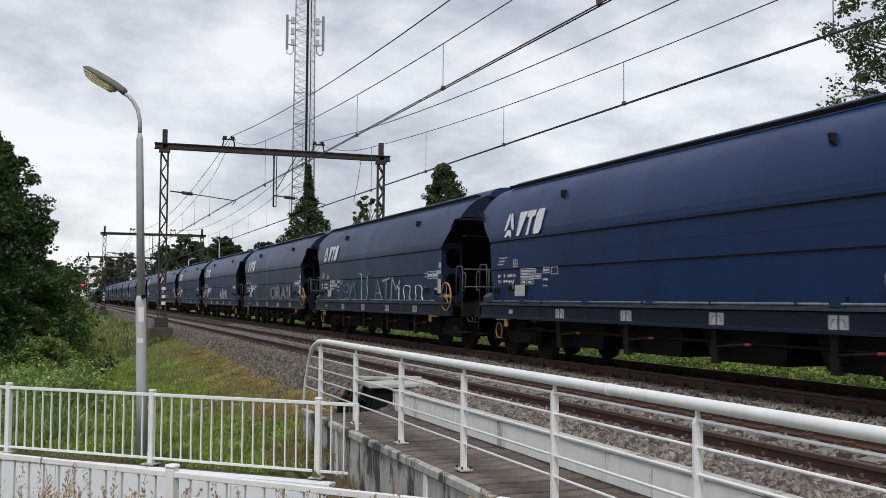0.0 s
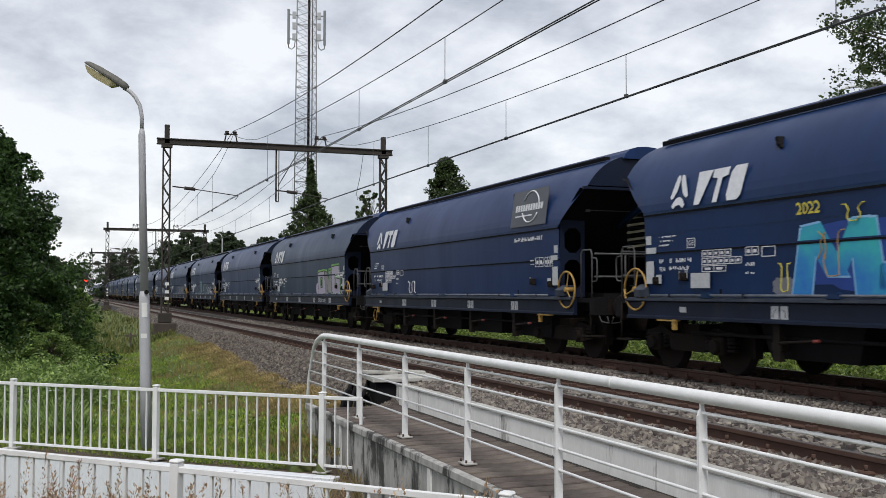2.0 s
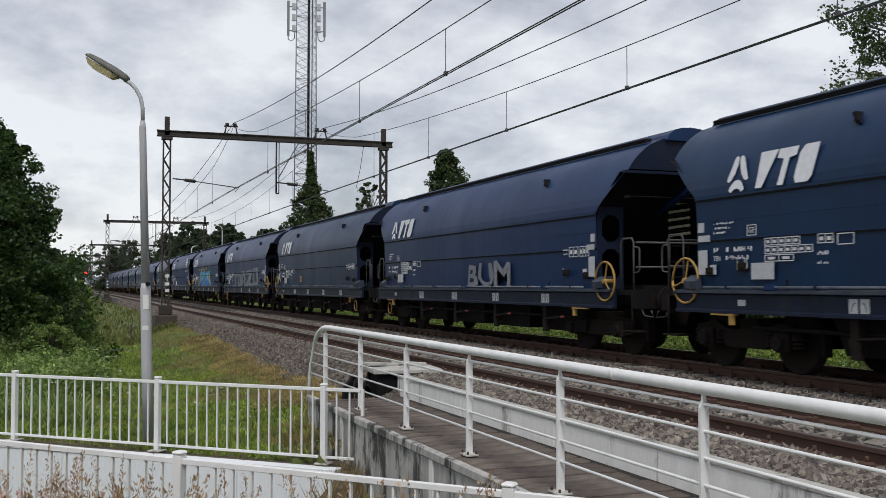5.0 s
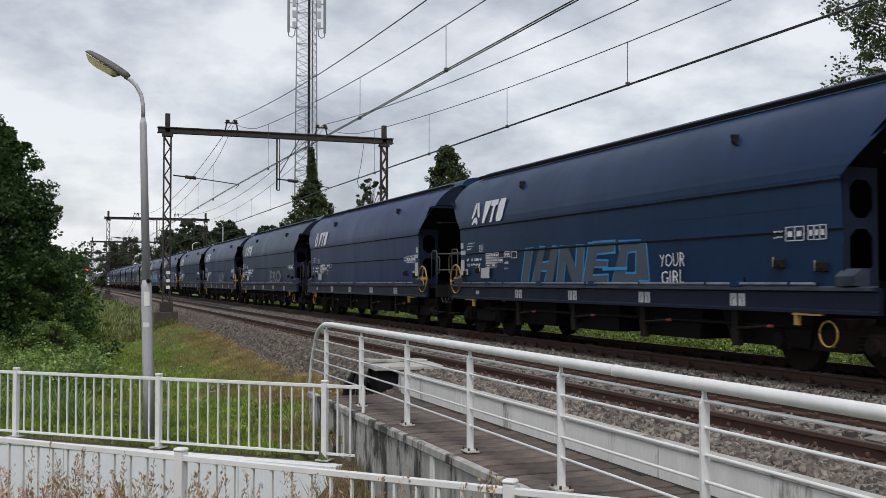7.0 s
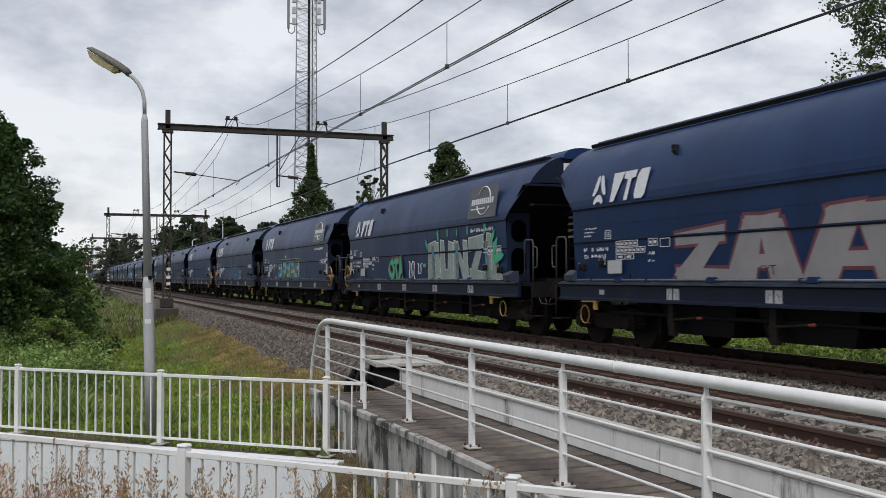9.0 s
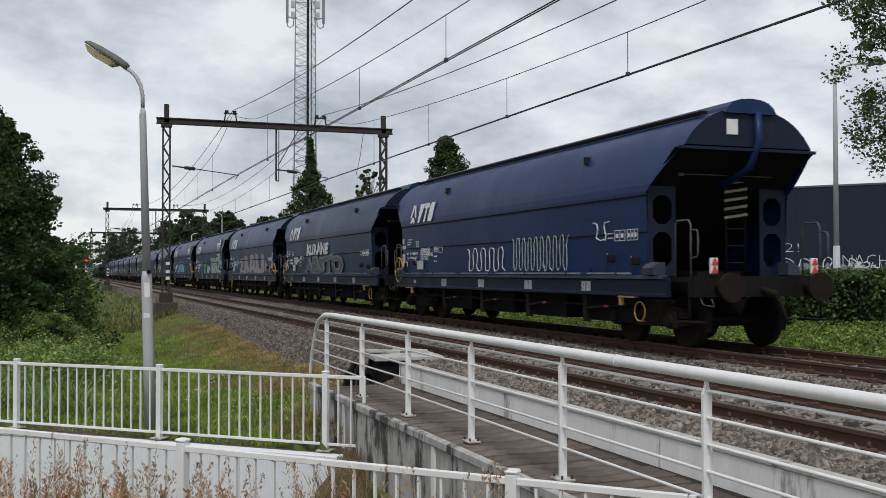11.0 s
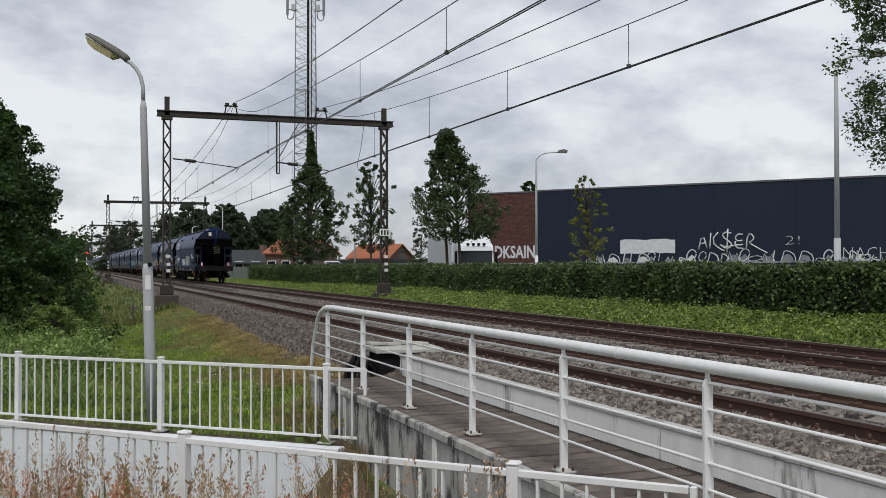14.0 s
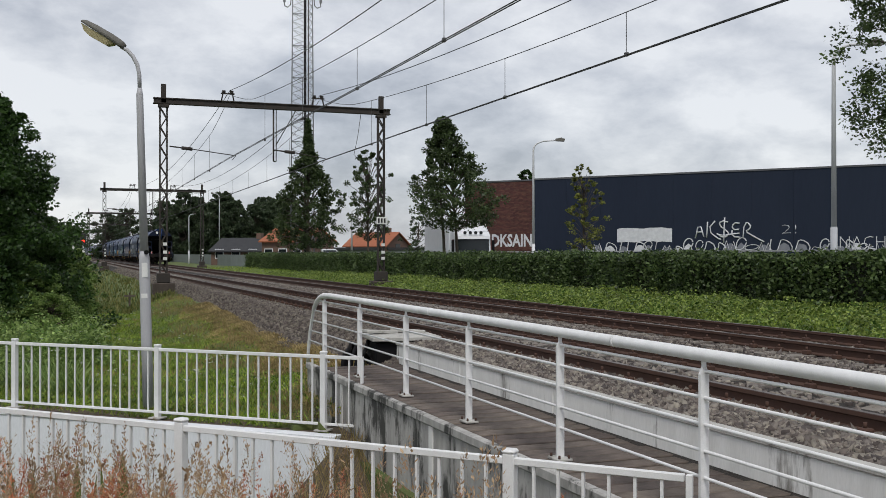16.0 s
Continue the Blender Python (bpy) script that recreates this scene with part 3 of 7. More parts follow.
def word_mesh(text, size, mat, width=None, shear=0.0, bold=0.0):
    cu = bpy.data.curves.new("lettering", "FONT")
    cu.body, cu.size, cu.shear, cu.offset = text, size, shear, bold
    cu.resolution_u = 2
    ob = bpy.data.objects.new("lettering", cu)
    scene.collection.objects.link(ob)
    me = bpy.data.meshes.new_from_object(ob)
    scene.collection.objects.unlink(ob)
    bpy.data.objects.remove(ob)
    bpy.data.curves.remove(cu)
    xs = [v.co.x for v in me.vertices] or [0, 1]
    ys = [v.co.y for v in me.vertices] or [0, 1]
    k = (width / (max(xs) - min(xs))) if width else 1.0
    x0, y0 = min(xs), min(ys)
    for v in me.vertices:
        v.co = Vector((0, -(v.co.x - x0) * k, v.co.y - y0))
    me.materials.clear()
    me.materials.append(mat)
    return me


def plate_mesh(w, h, mat, name="white_plate"):
    bm = B()
    box(bm, -0.004, 0.004, -w, 0, 0, h)
    return mesh_of(name, bm, mat)


def bars_mesh(rows, mat, name="unreadable_lines"):
    """Small unreadable writing: rows of (y start, z, length, height), as short bars."""
    bm = B()
    for y, z, w, h in rows:
        k = 0.0
        rnd = random.Random(int(y * 1000 + z * 77))
        while k < w - 0.01:
            step = min(rnd.uniform(0.025, 0.055), w - k)
            if rnd.random() > 0.12:
                box(bm, -0.002, 0.002, -(y + k + step * 0.6), -(y + k), z + h * rnd.choice((0, 0, 0.3)), z + h * rnd.choice((0.85, 0.85, 0.5)))
            k += step
    return mesh_of(name, bm, mat)


def frame_mesh(rows, mat, name="stencil_box"):
    bm = B()
    for y, z, w, h, n in rows:
        t = 0.012
        box(bm, -0.002, 0.002, -(y + w), -y, z, z + t)
        box(bm, -0.002, 0.002, -(y + w), -y, z + h - t, z + h)
        for k in range(n + 1):
            yy = y + (w - t) * k / n
            box(bm, -0.002, 0.002, -(yy + t), -yy, z, z + h)
            if k < n and n > 1:
                box(bm, -0.002, 0.002, -(yy + w / n * 0.72), -(yy + w / n * 0.25), z + h * 0.3, z + h * 0.68)
    return mesh_of(name, bm, mat)


def build_wagon(wheel_end):
    """wheel_end: 1 where the brake hand wheel is at the rear end, -1 at the front."""
    w = thing("grain_hopper_wagon", "dark navy covered hopper wagon with white markings", "freight wagon", group="wagons of the freight train")
    prof = body_profile()
    bm = B()
    skin(bm, prof)
    body = part("body_shell", bm, M_NAVY, w, "long curved navy hopper body")
    # raised seams along the side
    for z, x, h, dp in ((2.645, 1.484, 0.030, 0.016), (2.0, 1.452, 0.022, 0.014), (2.30, 1.462, 0.008, 0.006)):
        bm = B()
        for s in (-1, 1):
            box(bm, s * x - dp, s * x + dp, BODY0, BODY1, z - h / 2, z + h / 2)
        part("side_seam", bm, M_NAVY, body)
        if h > 0.01:
            for s in (-1, 1):
                bm = B()
                box(bm, s * x - dp * 0.75, s * x + dp * 0.75, BODY0, BODY1, z - h / 2 - 0.028, z - h / 2 + 0.001)
                part("seam_groove", bm, M_BLACK, body)
    # little lifting lugs on the curve of the roof
    for y in (BODY1 - 11.0, BODY1 - 3.3):
        for s in (-1, 1):
            bm = B()
            rod(bm, (s * 1.26, y - 0.05, 3.42), (s * 1.36, y - 0.05, 3.42), 0.028, 8)
            prism(bm, [(y - 0.13, 3.36), (y - 0.03, 3.37), (y + 0.04, 3.52), (y - 0.01, 3.54), (y - 0.06, 3.44)], "x", min(s * 1.20, s * 1.33), max(s * 1.20, s * 1.33))
            part("lifting_lug", bm, M_BLACK, body)
    for y in (BODY0 + 2.2, BODY0 + 6.6, BODY1 - 4.6, BODY1 - 1.8):
        for s in (-1, 1):
            bm = B()
            prism(bm, [(y - 0.13, 1.225), (y + 0.13, 1.225), (y + 0.08, 1.31), (y - 0.08, 1.31)], "x", s * 1.43 - 0.02, s * 1.52)
            part("jacking_bracket", bm, M_NAVY, body)
    # the roof's hatch ridge and walkway edge
    bm = B()
    prism(bm, [(-0.52, 3.96), (-0.46, 4.07), (-0.36, 4.15), (-0.2, 4.20), (0.0, 4.215), (0.2, 4.20), (0.36, 4.15), (0.46, 4.07), (0.52, 3.96)], "y", BODY0 - OVER - 0.06, BODY1 + OVER + 0.06)
    part("roof_hatch", bm, M_NAVY, body, "long low loading hatch")
    for s in (-1, 1):
        bm = B()
        prism(bm, [(s * 0.60, 3.98), (s * 0.60, 4.035), (s * 0.74, 4.03), (s * 0.755, 4.01), (s * 0.74, 3.95)], "y", BODY0 - 0.55, BODY1 + 0.55)
        part("roof_walkway", bm, M_BLACK, body, "dark roof walkway edge")
    # end walls: upper blue sheet, then the slope that runs in to the hopper, with gusset plates
    for yb, d, nm in ((BODY0, 1, "rear"), (BODY1, -1, "front")):
        yt = yb - d * OVER
        upper = [(-x, z) for x, z in prof if z > 3.34] + [(x, z) for x, z in prof[::-1] if z > 3.34]
        bm = B()
        prism(bm, [(x * 0.995, z - 0.005) for x, z in upper], "y", yt + d * 0.005, yt + d * 0.05)
        box(bm, -1.38, 1.38, yt - d * 0.02, yt + d * 0.06, 3.33, 3.38)
        # Darker than the body's navy: the end's shade is put into the colour.
        part("end_sheet", bm, M_SILL, w, "blue upper end sheet, shade darkened into its colour")
        bm = B()
        tube(bm, [(0.15, yt - d * 0.02, 4.0), (0.15, yt - d * 0.05, 3.5), (0.1, yt + d * 0.1, 3.1), (0.0, yb + d * 0.2, 2.7)], 0.07, 8)
        part("vent_pipe", bm, M_NAVY, w)
        if d != wheel_end:
            bm = B()
            box(bm, -0.46, -0.24, yt - d * 0.012, yt + d * 0.0, 3.60, 3.86)
            part("end_label", bm, M_SIGNWHITE, w, "white label plate")
        bm = B()
        rod(bm, (-0.9, yb - d * 0.25, 2.98), (0.95, yb - d * 0.25, 2.98), 0.018, 6)
        box(bm, -1.0, -0.9, yb - d * 0.28, yb - d * 0.1, 2.94, 3.04)
        part("grab_bar", bm, M_GREYRAIL, w, "grey grab bar")
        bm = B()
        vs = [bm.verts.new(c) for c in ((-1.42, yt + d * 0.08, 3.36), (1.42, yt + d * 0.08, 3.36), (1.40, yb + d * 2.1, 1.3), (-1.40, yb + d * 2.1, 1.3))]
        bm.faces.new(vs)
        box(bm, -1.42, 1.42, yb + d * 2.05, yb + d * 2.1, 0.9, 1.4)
        # The darkness of the end recess is coloured into this black sheet.
        part("end_slope", bm, M_BLACK, w, "sloping hopper end, recess shade in its black")
        for s in (-1, 1):
            bm = B()
            # a gusset with two rounded openings, built as a frame of strips
            x0, x1 = 0.88, 1.44
            for za, zb in ((1.22, 1.38), (1.98, 2.12), (2.62, 2.78)):
                box(bm, s * x0, s * x1, yb + d * 0.005, yb + d * 0.03, za, zb)
            for xa, xb in ((x0, x0 + 0.08), (x1 - 0.1, x1)):
                box(bm, s * xa, s * xb, yb + d * 0.007, yb + d * 0.032, 1.38, 2.62)
            for za, zb in ((1.38, 1.98), (2.12, 2.62)):
                for cx, cz, sx, sz in ((x0 + 0.08, za, 1, 1), (x1 - 0.1, za, -1, 1), (x0 + 0.08, zb, 1, -1), (x1 - 0.1, zb, -1, -1)):
                    poly = [(s * cx, cz), (s * (cx + sx * 0.11), cz), (s * cx, cz + sz * 0.11)]
                    prism(bm, poly, "y", yb + d * 0.008, yb + d * 0.03)
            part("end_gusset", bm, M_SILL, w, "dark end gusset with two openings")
        # platform, steps, handrails, ladder
        ye = 0.48 if d > 0 else PITCH - 0.48
        bm = B()
        box(bm, -1.32, 1.32, min(ye, yb), max(ye, yb), 1.12, 1.20)
        box(bm, -1.34, 1.34, ye - 0.08, ye + 0.08, 0.88, 1.22)
        part("end_platform", bm, M_BLACK, w)
        for s in (-1, 1):
            bm = B()
            x = s * 1.30
            y1, y2 = ye + d * 0.08, ye + d * 0.52
            tube(bm, [(x, y1, 1.2), (x, y1, 2.06), (x, y1 + d * 0.06, 2.14), (x, y2 - d * 0.06, 2.14), (x, y2, 2.06), (x, y2, 1.2)], 0.017, 6)
            tube(bm, [(x, y1, 1.52), (x, y1 - d * 0.16, 1.53), (x, y1 - d * 0.20, 1.58), (x, y1 - d * 0.20, 1.92), (x, y1 - d * 0.16, 1.97), (x, y1, 1.98)], 0.014, 6)
            part("handrail", bm, M_GREYRAIL, w, "grey bent handrail")
        for s in (-1, 1):
            bm = B()
            x = s * 1.22
            box(bm, x - 0.14, x + 0.14, ye - d * 0.02, ye + d * 0.42, 0.46, 0.49)
            rod(bm, (x + s * 0.1, ye + d * 0.10, 0.46), (x + s * 0.1, ye + d * 0.10, 1.15), 0.018, 6)
            part("step", bm, M_GRIME, w, "hanging step")
            bm = B()
            tube(bm, [(x, ye - d * 0.05, 0.88), (x, ye - d * 0.14, 0.76), (x, ye - d * 0.44, 0.74), (x, ye - d * 0.36, 0.86)], 0.011, 5)
            part("shunting_handle", bm, M_GREYRAIL, w, "bent wire shunting handle")
        bm = B()
        lx = 0.28 if d > 0 else -0.28
        for k in (-0.2, 0.2):
            rod(bm, (lx + k, yb - d * 0.10, 1.2), (lx + k, yb - d * 0.10, 4.0), 0.022, 6)
        for k in range(9):
            z = 1.45 + 0.3 * k
            rod(bm, (lx - 0.2, yb - d * 0.10, z), (lx + 0.2, yb - d * 0.10, z), 0.016, 6)
        part("ladder", bm, M_BLACK, w)
        bm = B()
        for k in range(5):
            z = 2.22 + k * 0.15
            prism(bm, [(lx - 0.24, z), (lx + 0.24, z + 0.07), (lx + 0.24, z + 0.12), (lx - 0.24, z + 0.05)], "y", yb - d * 0.13, yb - d * 0.11)
        part("hazard_stripe", bm, M_CREAM, w, "dirty cream ladder stripes")
        for s in (-1, 1):
            bm = B()
            x = s * 0.875
            rod(bm, (x, ye, 1.04), (x, 0.12 if d > 0 else PITCH - 0.12, 1.04), 0.10, 10)
            yh = 0.03 if d > 0 else PITCH - 0.03
            rod(bm, (x, yh, 1.04), (x, yh + d * 0.07, 1.04), 0.24, 16)
            box(bm, x - 0.17, x + 0.17, ye - 0.09, ye + 0.09, 0.88, 1.20)
            part("buffer", bm, M_GRIME, w, "round sprung buffer")
        bm = B()
        rod(bm, (0, ye, 1.0), (0, 0.02 if d > 0 else PITCH - 0.02, 0.92), 0.06, 8)
        rod(bm, (0.35, ye, 0.95), (0.35, ye - d * 0.25, 0.45), 0.03, 6)
        part("coupling", bm, M_GRIME, w)
        if d == wheel_end:
            bm = B()
            for z in (1.62, 2.06):
                tube(bm, [(-1.28, ye + d * 0.02, z), (0.75, ye + d * 0.02, z)], 0.02, 6)
            for x in (-0.6, 0.05, 0.75):
                rod(bm, (x, ye + d * 0.02, 1.2), (x, ye + d * 0.02, 2.06), 0.018, 6)
            part("platform_rail", bm, M_GREYRAIL, w, "grey platform railing")
            bm = B()
            ring(bm, (-1.47, yb - d * 0.32, 1.37), True, 0.36, 0.019, 3)
            part("hand_wheel", bm, M_YELLOW, w, "ochre yellow brake hand wheel")
        else:
            bm = B()
            ring(bm, (-1.40, yb + d * 0.35, 0.60), True, 0.17, 0.014)
            rod(bm, (-1.40, yb + d * 0.35, 0.43), (-1.3, yb + d * 0.35, 0.43), 0.012, 5)
            part("changeover_ring", bm, M_YELLOW, w, "dull yellow changeover ring")
        bm = B()
        box(bm, -1.49, -1.43, yb + d * 0.84, yb + d * 0.92, 0.70, 0.87)
        box(bm, -1.50, -1.40, yb + d * 0.40, yb + d * 0.95, 0.84, 0.862)
        part("release_lever", bm, M_YELLOW, w, "yellow release lever")
    # little valve boxes and corner pads low on the side
    for y, z in ((BODY1 - 0.35, 1.44), (BODY1 - 1.15, 1.50), (BODY0 + 0.40, 1.42), (BODY0 + 1.25, 1.48)):
        for s in (-1, 1):
            bm = B()
            box(bm, min(s * 1.41, s * 1.50), max(s * 1.41, s * 1.50), y - 0.09, y + 0.09, z, z + 0.13, 0.012)
            rod(bm, (s * 1.49, y - 0.03, z + 0.06), (s * 1.525, y - 0.03, z + 0.06), 0.025, 8)
            vb = part("valve_box", bm, M_GRIME, w, "small brown valve box")
            bm = B()
            rod(bm, (s * 1.46, y + 0.13, z + 0.02), (s * 1.46, y + 0.13, z + 0.16), 0.012, 5)
            part("pull_handle", bm, M_CREAM, vb)
    for y in (BODY1 + 0.10, BODY0 - 0.10):
        for s in (-1, 1):
            bm = B()
            prism(bm, [(s * 1.28, 1.24), (s * 1.52, 1.24), (s * 1.54, 1.36), (s * 1.40, 1.46), (s * 1.28, 1.46)], "y", y - 0.17, y + 0.17)
            part("corner_pad", bm, M_LEDGE, w, "dusty grey corner pad")
    for s in (-1, 1):
        bm = B()
        rod(bm, (s * 1.485, BODY0 + 0.5, 1.262), (s * 1.485, BODY1 - 0.2, 1.262), 0.021, 8)
        ap = part("air_pipe", bm, M_PIPE, w, "pale grey pipe along the ledge")
        bm = B()
        for k in range(7):
            y = BODY0 + 1.0 + k * 1.95
            box(bm, min(s * 1.44, s * 1.51), max(s * 1.44, s * 1.51), y - 0.025, y + 0.025, 1.235, 1.292)
        part("pipe_clips", bm, M_SILL, ap)
    # side sill
    for s, nm in ((-1, "near"), (1, "off")):
        bm = B()
        prism(bm, [(s * 1.40, 1.21), (s * 1.505, 1.21), (s * 1.505, 1.17), (s * 1.45, 1.15), (s * 1.45, 0.93), (s * 1.48, 0.91), (s * 1.48, 0.87), (s * 1.38, 0.87), (s * 1.38, 1.15)], "y", BODY0 - 0.6, BODY1 + 0.6)
        part("side_sill", bm, M_SILL, w, "channel-shaped side sill")
        bm = B()
        prism(bm, [(s * 1.405, 1.213), (s * 1.405, 1.235), (s * 1.512, 1.216), (s * 1.512, 1.175), (s * 1.507, 1.175), (s * 1.507, 1.213)], "y", BODY0 - 0.55, BODY1 + 0.55)
        part("sill_ledge", bm, M_LEDGE, w, "dusty grey ledge")
    # hoppers and discharge chutes under the floor
    for k in range(4):
        y = BODY0 + 1.85 + k * 2.6
        for s in (-1, 1):
            bm = B()
            vs = [(s * 1.30, y - 1.2, 1.3), (s * 1.30, y + 1.2, 1.3), (s * 1.12, y + 0.95, 0.36), (s * 1.12, y - 0.80, 0.36),
                  (s * 0.1, y - 1.2, 1.3), (s * 0.1, y + 1.2, 1.3), (s * 0.35, y + 0.95, 0.36), (s * 0.35, y - 0.80, 0.36)]
            v = [bm.verts.new(c) for c in vs]
            for q in ((0, 1, 2, 3), (4, 7, 6, 5), (0, 3, 7, 4), (1, 5, 6, 2), (3, 2, 6, 7), (0, 4, 5, 1)):
                bm.faces.new([v[i] for i in q])
            part("discharge_hopper", bm, M_BLACK, w)
        for s in (-1, 1):
            bm = B()
            box(bm, s * 1.36 - 0.05, s * 1.36 + 0.05, y + 0.42, y + 0.56, 0.34, 0.88)
            box(bm, s * 1.36 - 0.04, s * 1.36 + 0.12, y + 0.40, y + 0.62, 0.48, 0.60, 0.015)
            rod(bm, (s * 1.40, y - 0.35, 0.66), (s * 1.40, y + 0.45, 0.60), 0.022, 6)
            cl = part("chute_lever", bm, M_GRIME, w, "chute bracket with lever")
            bm = B()
            rod(bm, (s * 1.40, y - 0.38, 0.662), (s * 1.40, y - 0.26, 0.653), 0.025, 6)
            part("lever_grip", bm, M_GRIP, cl, "worn red lever grip")
    bm = B()
    box(bm, -0.45, 0.45, BODY0, BODY1, 0.92, 1.3)
    for s in (-1, 1):
        rod(bm, (s * 1.2, BODY0 + 1.0, 0.66), (s * 1.2, BODY1 - 1.0, 0.66), 0.03, 6)
    part("underframe", bm, M_BLACK, w)
    bm = B()
    rod(bm, (-0.2, 7.6, 0.72), (-0.2, 8.8, 0.72), 0.2, 12)
    part("air_tank", bm, M_BLACK, w)
    for yb in (2.30, PITCH - 2.30):
        bg = again("bogie", MESH["bogie"], w, pose(0, yb, 0), "four-wheeled bogie")
        for a in (-0.9, 0.9):
            for s in (-1, 1):
                again("wheel", MESH["wheel"], bg, pose(s * 0.76, a, 0.46, 0, 0, 0 if s < 0 else 180))
            bm = B()
            rod(bm, (-0.7, a, 0.46), (0.7, a, 0.46), 0.08, 8)
            part("axle", bm, M_GRIME, bg)
    # white markings on the side towards the camera; y runs back from the front end of the body
    def mark(me, y, z, x=-1.50, name=None, label="", tilt=0.0):
        return again(name or me.name, me, w, pose(x, BODY1 - y, z, 0, tilt, 0), label)
    mark(MESH["mark"], 0.83, 2.68, -1.525, "logo_mark", "white three-bladed mark", 10.0)
    mark(MESH["mark_bars"], 1.45, 2.69, -1.525, "logo_shape", "white slanted block shapes", 10.0)
    mark(MESH["data_plate"], 1.36, 1.38, -1.468, "data_plate", "white data plate")
    for y, z, wd in ((0.05, 2.12, 0), (0.05, 1.97, 1), (0.05, 1.46, 2), (0.36, 1.46, 0)):
        key = ("small_plate", "wide_plate", "tall_plate")[wd]
        yy = y if wheel_end < 0 else BODY1 - BODY0 - y - (0.16, 0.32, 0.24)[wd]
        mark(MESH[key], yy, z, -1.472, "marking_plate", "white marking plate")
    tagged(mark(MESH["frames"], 0.0, 0.0, -1.468, "stencil_box"), "white outlined data boxes", kind="stuff")
    mark(MESH["lines"], 0.0, 0.0, -1.468, "unreadable_lines", "rows of small white stencilled bars")
    for y in (3.3, 5.85, 8.5, 11.1):
        for k in (0, 0.20):
            sp = mark(MESH["sill_plate"], y + k, 0.935, -1.456, "sill_plate", "white plate on the sill")
            again("pictogram", MESH["pictogram_b" if k else "pictogram_a"], sp)
    mark(MESH["class"], 1.30, 2.06, -1.470, "class_letters")
    mark(MESH["ten"], 0.45, 1.665, -1.470, "class_letters")
    mark(MESH["sill_tag"], 1.02, 0.99, -1.456, "sill_tag")
    return w


def logo_letters():
    """Three plain slanted white shapes beside the mark."""
    bm = B()

    def flat(poly, dx):
        bm.faces.new([bm.verts.new((0, -(u + dx + v * 0.25), v * 1.26)) for u, v in poly])
    flat([(0.02, 0.42), (0.40, 0.42), (0.22, 0.0), (0.08, 0.0)], 0)
    flat([(0.0, 0.42), (0.40, 0.42), (0.40, 0.32), (0.26, 0.30), (0.26, 0.0), (0.14, 0.0), (0.14, 0.30), (0.0, 0.32)], 0.42)
    flat([(0.04, 0.34), (0.12, 0.42), (0.40, 0.42), (0.40, 0.06), (0.34, 0.0), (0.10, 0.0), (0.04, 0.07)], 0.84)
    return mesh_of("logo_shape", bm, M_DECAL)


MESH = {}
M_GRIP = material("worn_red_grip_paint", (0.26, 0.045, 0.035), (0.10, 0.03, 0.025), rough=0.6, scale=20, bump=0)
M_SIGNRED = material("red_sign_paint", (0.55, 0.04, 0.03), rough=0.5, bump=0)
# Grimy dark sill paint; on the end sheets it stands for shade too.
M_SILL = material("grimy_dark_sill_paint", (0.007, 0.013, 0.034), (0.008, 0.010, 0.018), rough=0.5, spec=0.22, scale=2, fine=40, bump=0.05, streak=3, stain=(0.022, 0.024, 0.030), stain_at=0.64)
M_PIPE = material("weathered_pale_pipe_paint", (0.17, 0.185, 0.22), (0.08, 0.09, 0.115), rough=0.55, spec=0.3, scale=3, fine=40, bump=0.04, amount=0.8)
M_LEDGE = material("dusty_ledge_paint", (0.055, 0.065, 0.085), (0.02, 0.028, 0.05), rough=0.7, spec=0.3, scale=2.5, fine=40, bump=0.05, amount=0.8)
M_SPRAYFADE = material("blue_to_teal_spray_paint", (0.015, 0.13, 0.56), (0.04, 0.44, 0.48), rough=0.6, scale=1.1, bump=0, amount=1.0)
M_SPRAYLIGHT = material("light_blue_spray_paint", (0.20, 0.44, 0.74), (0.40, 0.60, 0.78), rough=0.6, scale=2.5, bump=0)
M_SPRAYDEEP = material("deep_blue_spray_paint", (0.012, 0.05, 0.28), (0.010, 0.04, 0.18), rough=0.6, scale=2.5, bump=0)
M_SPRAYPALE = material("pale_grey_green_spray_paint", (0.33, 0.42, 0.42), (0.24, 0.27, 0.22), rough=0.6, scale=1.6, bump=0, amount=0.9)
M_SPRAYJADE = material("jade_green_spray_paint", (0.05, 0.36, 0.20), (0.08, 0.42, 0.26), rough=0.6, scale=2.5, bump=0)
M_SPRAYLEMON = material("lemon_yellow_spray_paint", (0.62, 0.55, 0.06), (0.5, 0.4, 0.05), rough=0.6, scale=2.5, bump=0)


